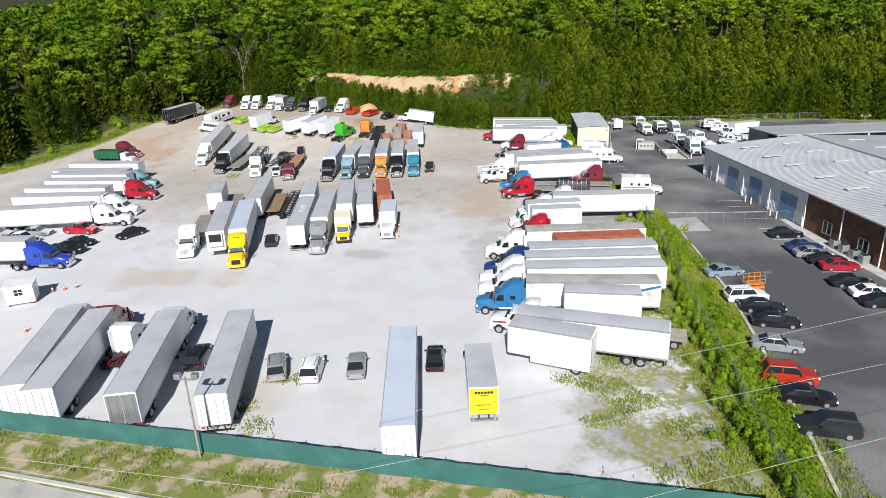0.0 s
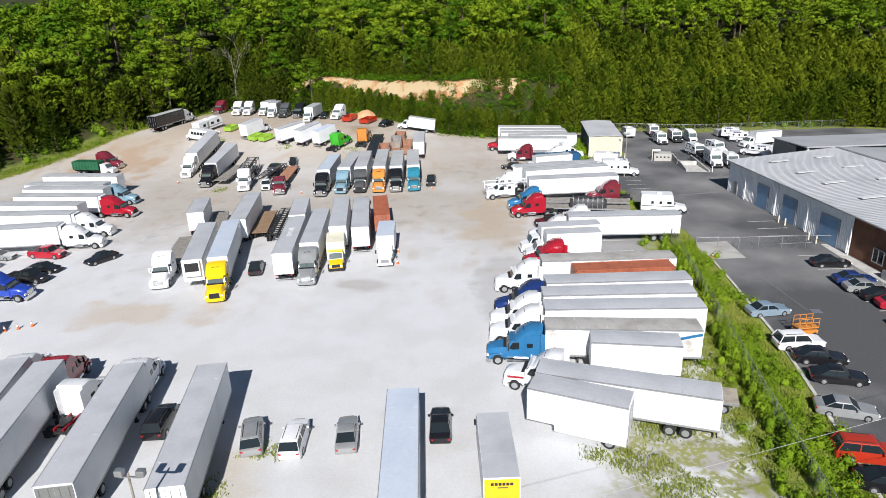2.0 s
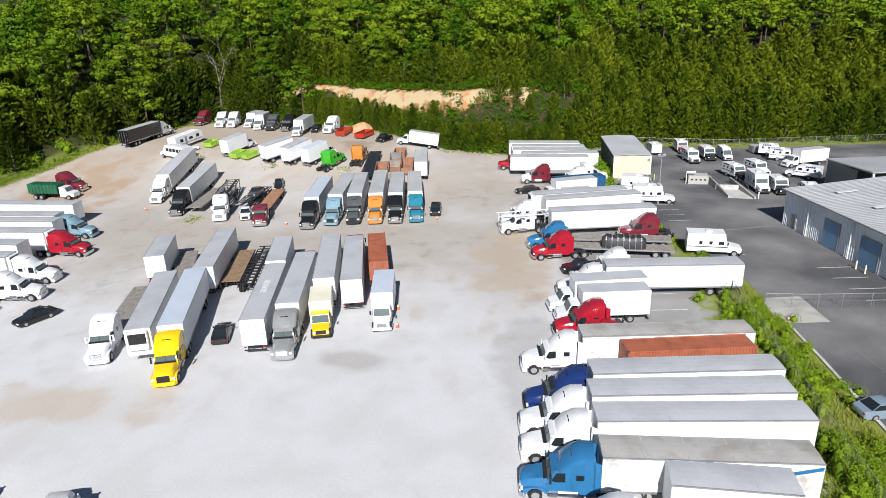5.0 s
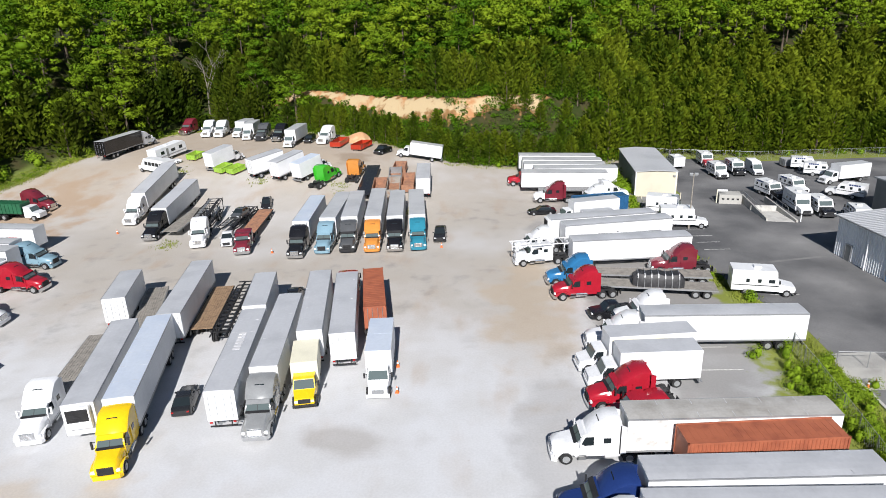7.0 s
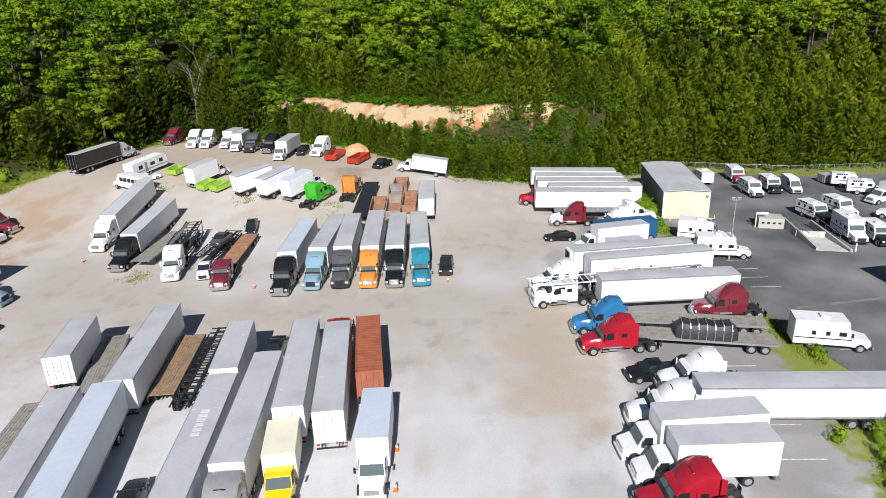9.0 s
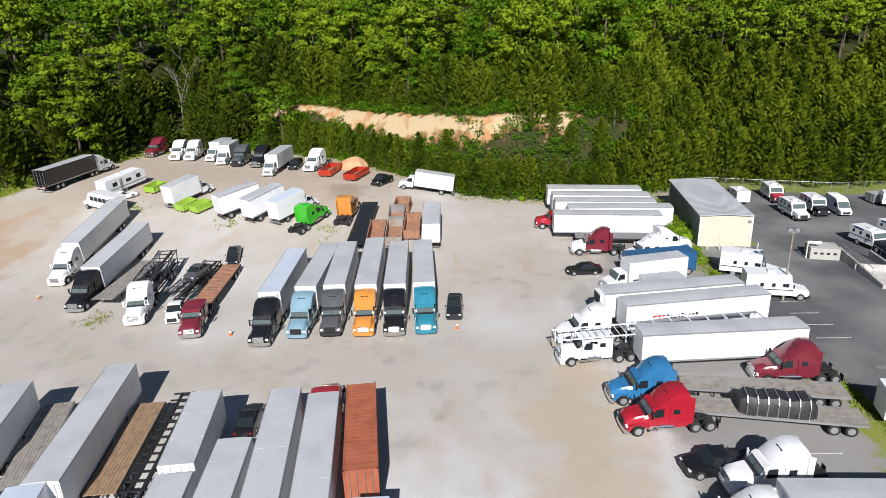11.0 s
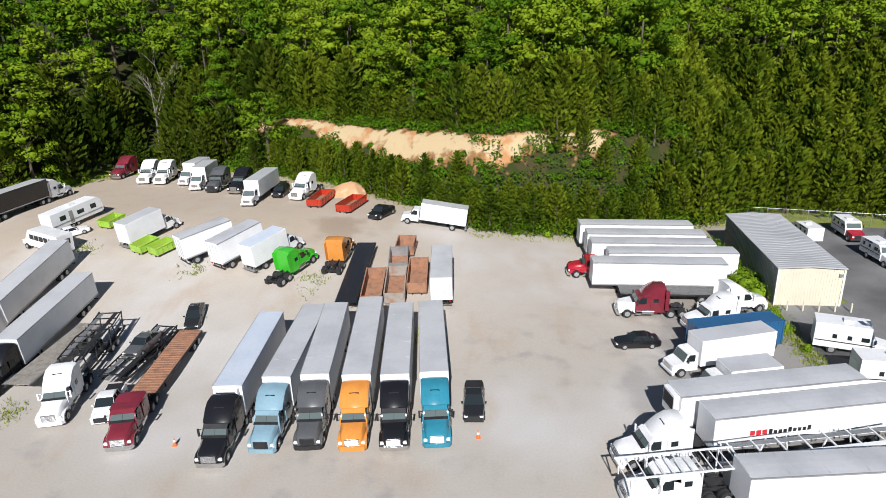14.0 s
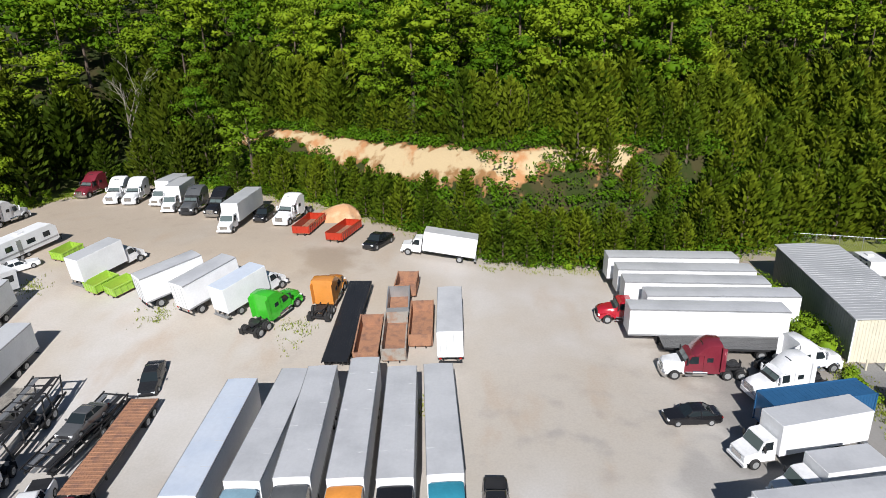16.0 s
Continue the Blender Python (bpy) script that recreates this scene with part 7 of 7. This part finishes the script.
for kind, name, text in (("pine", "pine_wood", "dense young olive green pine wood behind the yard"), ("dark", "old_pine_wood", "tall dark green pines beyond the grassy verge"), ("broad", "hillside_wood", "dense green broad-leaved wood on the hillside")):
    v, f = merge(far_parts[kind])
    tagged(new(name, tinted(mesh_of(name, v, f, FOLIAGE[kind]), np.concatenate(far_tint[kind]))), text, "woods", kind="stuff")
v, f = merge(stems)
tagged(new("wood_trunks", mesh_of("wood_trunks", v, f, M["bark"])), "grey-brown trunks standing inside the hillside wood", "woods", kind="stuff")

# undergrowth between the trunks
pieces, nr, r = [], np.random.default_rng(9), random.Random(9)
for i in range(650):
    x, d = r.uniform(-150, 60), r.uniform(6.8, 60)
    if -58 < x < 20 and d < 20:
        continue
    y, q = edge(x) + d, r.uniform(0.9, 2.3)
    pieces.append(cards(nr, [(x, y, height(x, y) + q * 0.5)], [(q * 1.2, q * 1.2, q * 0.9)], 56, 0.3, 0.2, 0.5, 0.3))
v, f = merge(pieces)
tagged(new("undergrowth", mesh_of("undergrowth", v, f, LEAF)), "leafy green undergrowth between the trees", "bush", kind="stuff")

# a bare grey tree among the leaves
bare = part("bare_tree", bmesh.new(), M["pole"], None)
bm = bmesh.new()
r = random.Random(5)


def limb(p, d, length, rad, level):
    e = p + d * length
    s = d.cross(Vector((0.3, 0.9, 0.2))).normalized()
    t = d.cross(s)
    loft(bm, [[tuple(q + (s * math.cos(k) + t * math.sin(k)) * w) for k in (0, 2.1, 4.2)] for q, w in ((p, rad), (e, rad * 0.55))])
    if level:
        for _ in range(3):
            limb(p + d * length * r.uniform(0.5, 1.0), (d + Vector((r.uniform(-0.7, 0.7), r.uniform(-0.7, 0.7), r.uniform(-0.1, 0.4)))).normalized(), length * r.uniform(0.5, 0.75), rad * 0.5, level - 1)


limb(Vector((0, 0, -0.5)), Vector((0.05, 0, 1)).normalized(), 8.0, 0.25, 4)
bm.to_mesh(bare.data)
bm.free()
bare.matrix_basis = pose(-77, 209, height(-77, 209)) @ Matrix.Scale(1.2, 4)
tagged(bare, "bare grey dead tree standing among green trees", "tree")

# ---- vines on the hedge, weeds and grass ----
def scatter(name, pts, size, mat, label, tall=0.6, n=4, seed=1):
    """Tufts of upright pointed blades."""
    r = np.random.default_rng(seed)
    p = np.repeat(np.array(pts), n, 0)
    k = len(p)
    base = p + np.c_[r.normal(scale=size, size=(k, 2)), np.zeros(k)]
    a = r.uniform(0, 6.28, k)
    w = 0.05 * r.uniform(0.5, 1.4, k)
    h = tall * r.uniform(0.4, 1.2, k)
    side = np.c_[np.cos(a) * w, np.sin(a) * w, np.zeros(k)]
    lean = np.c_[r.normal(scale=0.35, size=(k, 2)) * h[:, None], h]
    quad = np.stack([base - side, base + side, base + lean + side * 0.25, base + lean - side * 0.25], 1)
    tagged(new(name, mesh_of(name, quad.reshape(-1, 3), np.arange(k * 4).reshape(-1, 4), mat)), label, "grass", kind="stuff")


HEDGE = [(26.2, 13), (26.6, 25.4), (27.3, 35.3), (28.4, 49), (29.7, 62), (30.8, 76), (31.2, 86)]
r = random.Random(3)
pieces = []
nr = np.random.default_rng(5)
for i in range(600):
    u = i / 599 * (len(HEDGE) - 1.001)
    k = int(u)
    x = HEDGE[k][0] + (HEDGE[k + 1][0] - HEDGE[k][0]) * (u - k) + r.gauss(0.25, 1.0 if u < 1.3 else 1.55)
    y = HEDGE[k][1] + (HEDGE[k + 1][1] - HEDGE[k][1]) * (u - k) + r.uniform(-0.8, 0.8)
    if noise.noise((x * 0.4, y * 0.22, 7.0)) < -0.22:
        continue
    mid = max(0.2, 1 - abs(x - HEDGE[k][0] + 0.6) / 2.6)
    h = (0.7 + 1.5 * mid) * r.uniform(0.75, 1.2)
    pieces.append(cards(nr, [(x, y, h * 0.45)], [(r.uniform(0.4, 0.85), r.uniform(0.45, 0.95), h * 0.6)], 150, 0.08))
    pieces.append(blob((x, y, h * 0.36), (0.42, 0.45, h * 0.42), r, 6, 4))
v, f = merge(pieces)
tagged(new("vine_hedge", mesh_of("vine_hedge", v, f, VINE)), "bright green vines and bushes overgrowing the fence line", "hedge", kind="stuff")
pts = []
for i in range(8200):
    zone = r.random()
    if zone < 0.34:
        y = r.uniform(14, 90)
        x = 30.2 + r.uniform(-2.4, 1.7) + (y - 30) * 0.035
    elif zone < 0.62:
        x, y = r.uniform(11, 27), r.uniform(21.5, 44)
        if noise.noise((x * 0.16, y * 0.3, 1.0)) < 0.02 + (20 - x) * 0.045:
            continue
    elif zone < 0.78:
        x, y = r.uniform(20, 28), r.uniform(43, 62)
    elif zone < 0.92:
        x = r.uniform(-60, 30)
        y = 30.2 - (x + 36) * 0.147 - r.uniform(0.3, 4.2)
        if noise.noise((x * 0.2, y * 0.4, 4.0)) < -0.02:
            continue
    else:
        x = r.uniform(-112, -76)
        y = edge(x) - abs(r.gauss(0, 1.6)) - 0.5
    pts.append((x, y, height(x, y)))
for i in range(2600):
    x = r.uniform(-118, -72)
    y = edge(x) + r.uniform(-1.6, 6.0)
    pts.append((x, y, height(x, y)))
for i in range(420):
    x = r.choice((r.uniform(-52, -21), r.uniform(10, 24)))
    pts.append((x, float(np.interp(x, [q[0] for q in FENCE], [q[1] for q in FENCE])) + abs(r.gauss(0.2, 0.8)) + 0.15, 0))
for i in range(900):
    y = r.uniform(98, 146)
    x = float(np.interp(y, (98, 112, 128, 146), (31.5, 28.4, 26.6, 26.6))) + r.gauss(0, 0.7)
    pts.append((x, y, 0))
for i in range(700):
    x = r.uniform(-60, 36)
    y = edge(x) + r.uniform(-1.5, 5)
    pts.append((x, y, height(x, y)))
for cx, cy in ((-27.5, 147.5), (-44, 150), (-62, 155), (-50, 121), (-13.5, 136), (-36, 31.2), (-27, 29.8), (-31, 30.5), (-17, 34), (-14, 38.5), (-15, 31)):
    for i in range(34):
        x, y = cx + r.gauss(0, 0.9), cy + r.gauss(0, 0.6 if cy < 40 else 1.3)
        pts.append((x, y, height(x, y)))
scatter("grass_tufts", pts, 0.3, GRASS, "ragged tufts of yellow-green grass and weeds", 0.26, 8)
# bushes by the shed and along the wood's edge
pieces = []
for i in range(150):
    if i < 26:
        x, y, s = 26.6 + r.gauss(0, 0.5), 147 + i * 0.75, r.uniform(0.7, 1.5)
    elif i < 50:
        y = r.uniform(98, 144)
        x, s = float(np.interp(y, (98, 112, 128, 146), (31.8, 28.4, 26.6, 26.6))) + r.gauss(0, 0.4), r.uniform(0.3, 0.75)
    else:
        x = r.uniform(-90, 100)
        y, s = edge(x) + r.uniform(0.5, 6), r.uniform(0.5, 1.2)
    z = height(x, y)
    pieces.append(cards(nr, [(x, y, z + s * 0.6)], [(s, s, s * 0.9)], 130, 0.14))
    pieces.append(blob((x, y, z + s * 0.5), (s * 0.8, s * 0.8, s * 0.7), r, 6, 4))
for i in range(46):
    x = r.uniform(-128, -76)
    y, s = edge(x) + r.uniform(4.5, 10), r.uniform(0.6, 1.7)
    z = height(x, y)
    pieces.append(cards(nr, [(x, y, z + s * 0.6)], [(s, s, s * 1.1)], 90, 0.28))
    pieces.append(blob((x, y, z + s * 0.5), (s * 0.7, s * 0.7, s * 0.7), r, 6, 4))
for i in range(420):
    x = r.uniform(-122, -72)
    y, s = edge(x) + r.uniform(-1.0, 6.5), r.uniform(0.2, 0.55)
    pieces.append(cards(nr, [(x, y, height(x, y) + s * 0.3)], [(s * 1.5, s * 1.5, s * 0.8)], 40, 0.12, 0.3, 0.7, 0.4))
v, f = merge(pieces)
tagged(new("bushes", mesh_of("bushes", v, f, VINE)), "low green bushes along the wood's edge", "bush", kind="stuff")


# scrub over the foot of the cut bank and round its torn edges
pieces = []
for i in range(1300):
    x = r.uniform(-58, 40)
    d = r.uniform(1.5, 12.4 if x < -8 else 15.0) if i % 4 else r.uniform(14.8, 18.5)
    y, s = edge(x) + d, r.uniform(0.5, 1.5) * (1 if d < 10 else 0.75)
    if soil_at(x, y) > 0.5 and r.random() < 0.85:
        continue
    if x > -6:
        s *= 1.5
    z = height(x, y)
    pieces.append(cards(nr, [(x, y, z + s * 0.45)], [(s * 1.2, s, s * r.uniform(0.6, 1.0))], 80, 0.25, 0.3, 0.6, 0.45))
v, f = merge(pieces)
tagged(new("bank_scrub", mesh_of("bank_scrub", v, f, LEAF)), "green scrub growing over the orange earth bank", "bush", kind="stuff")
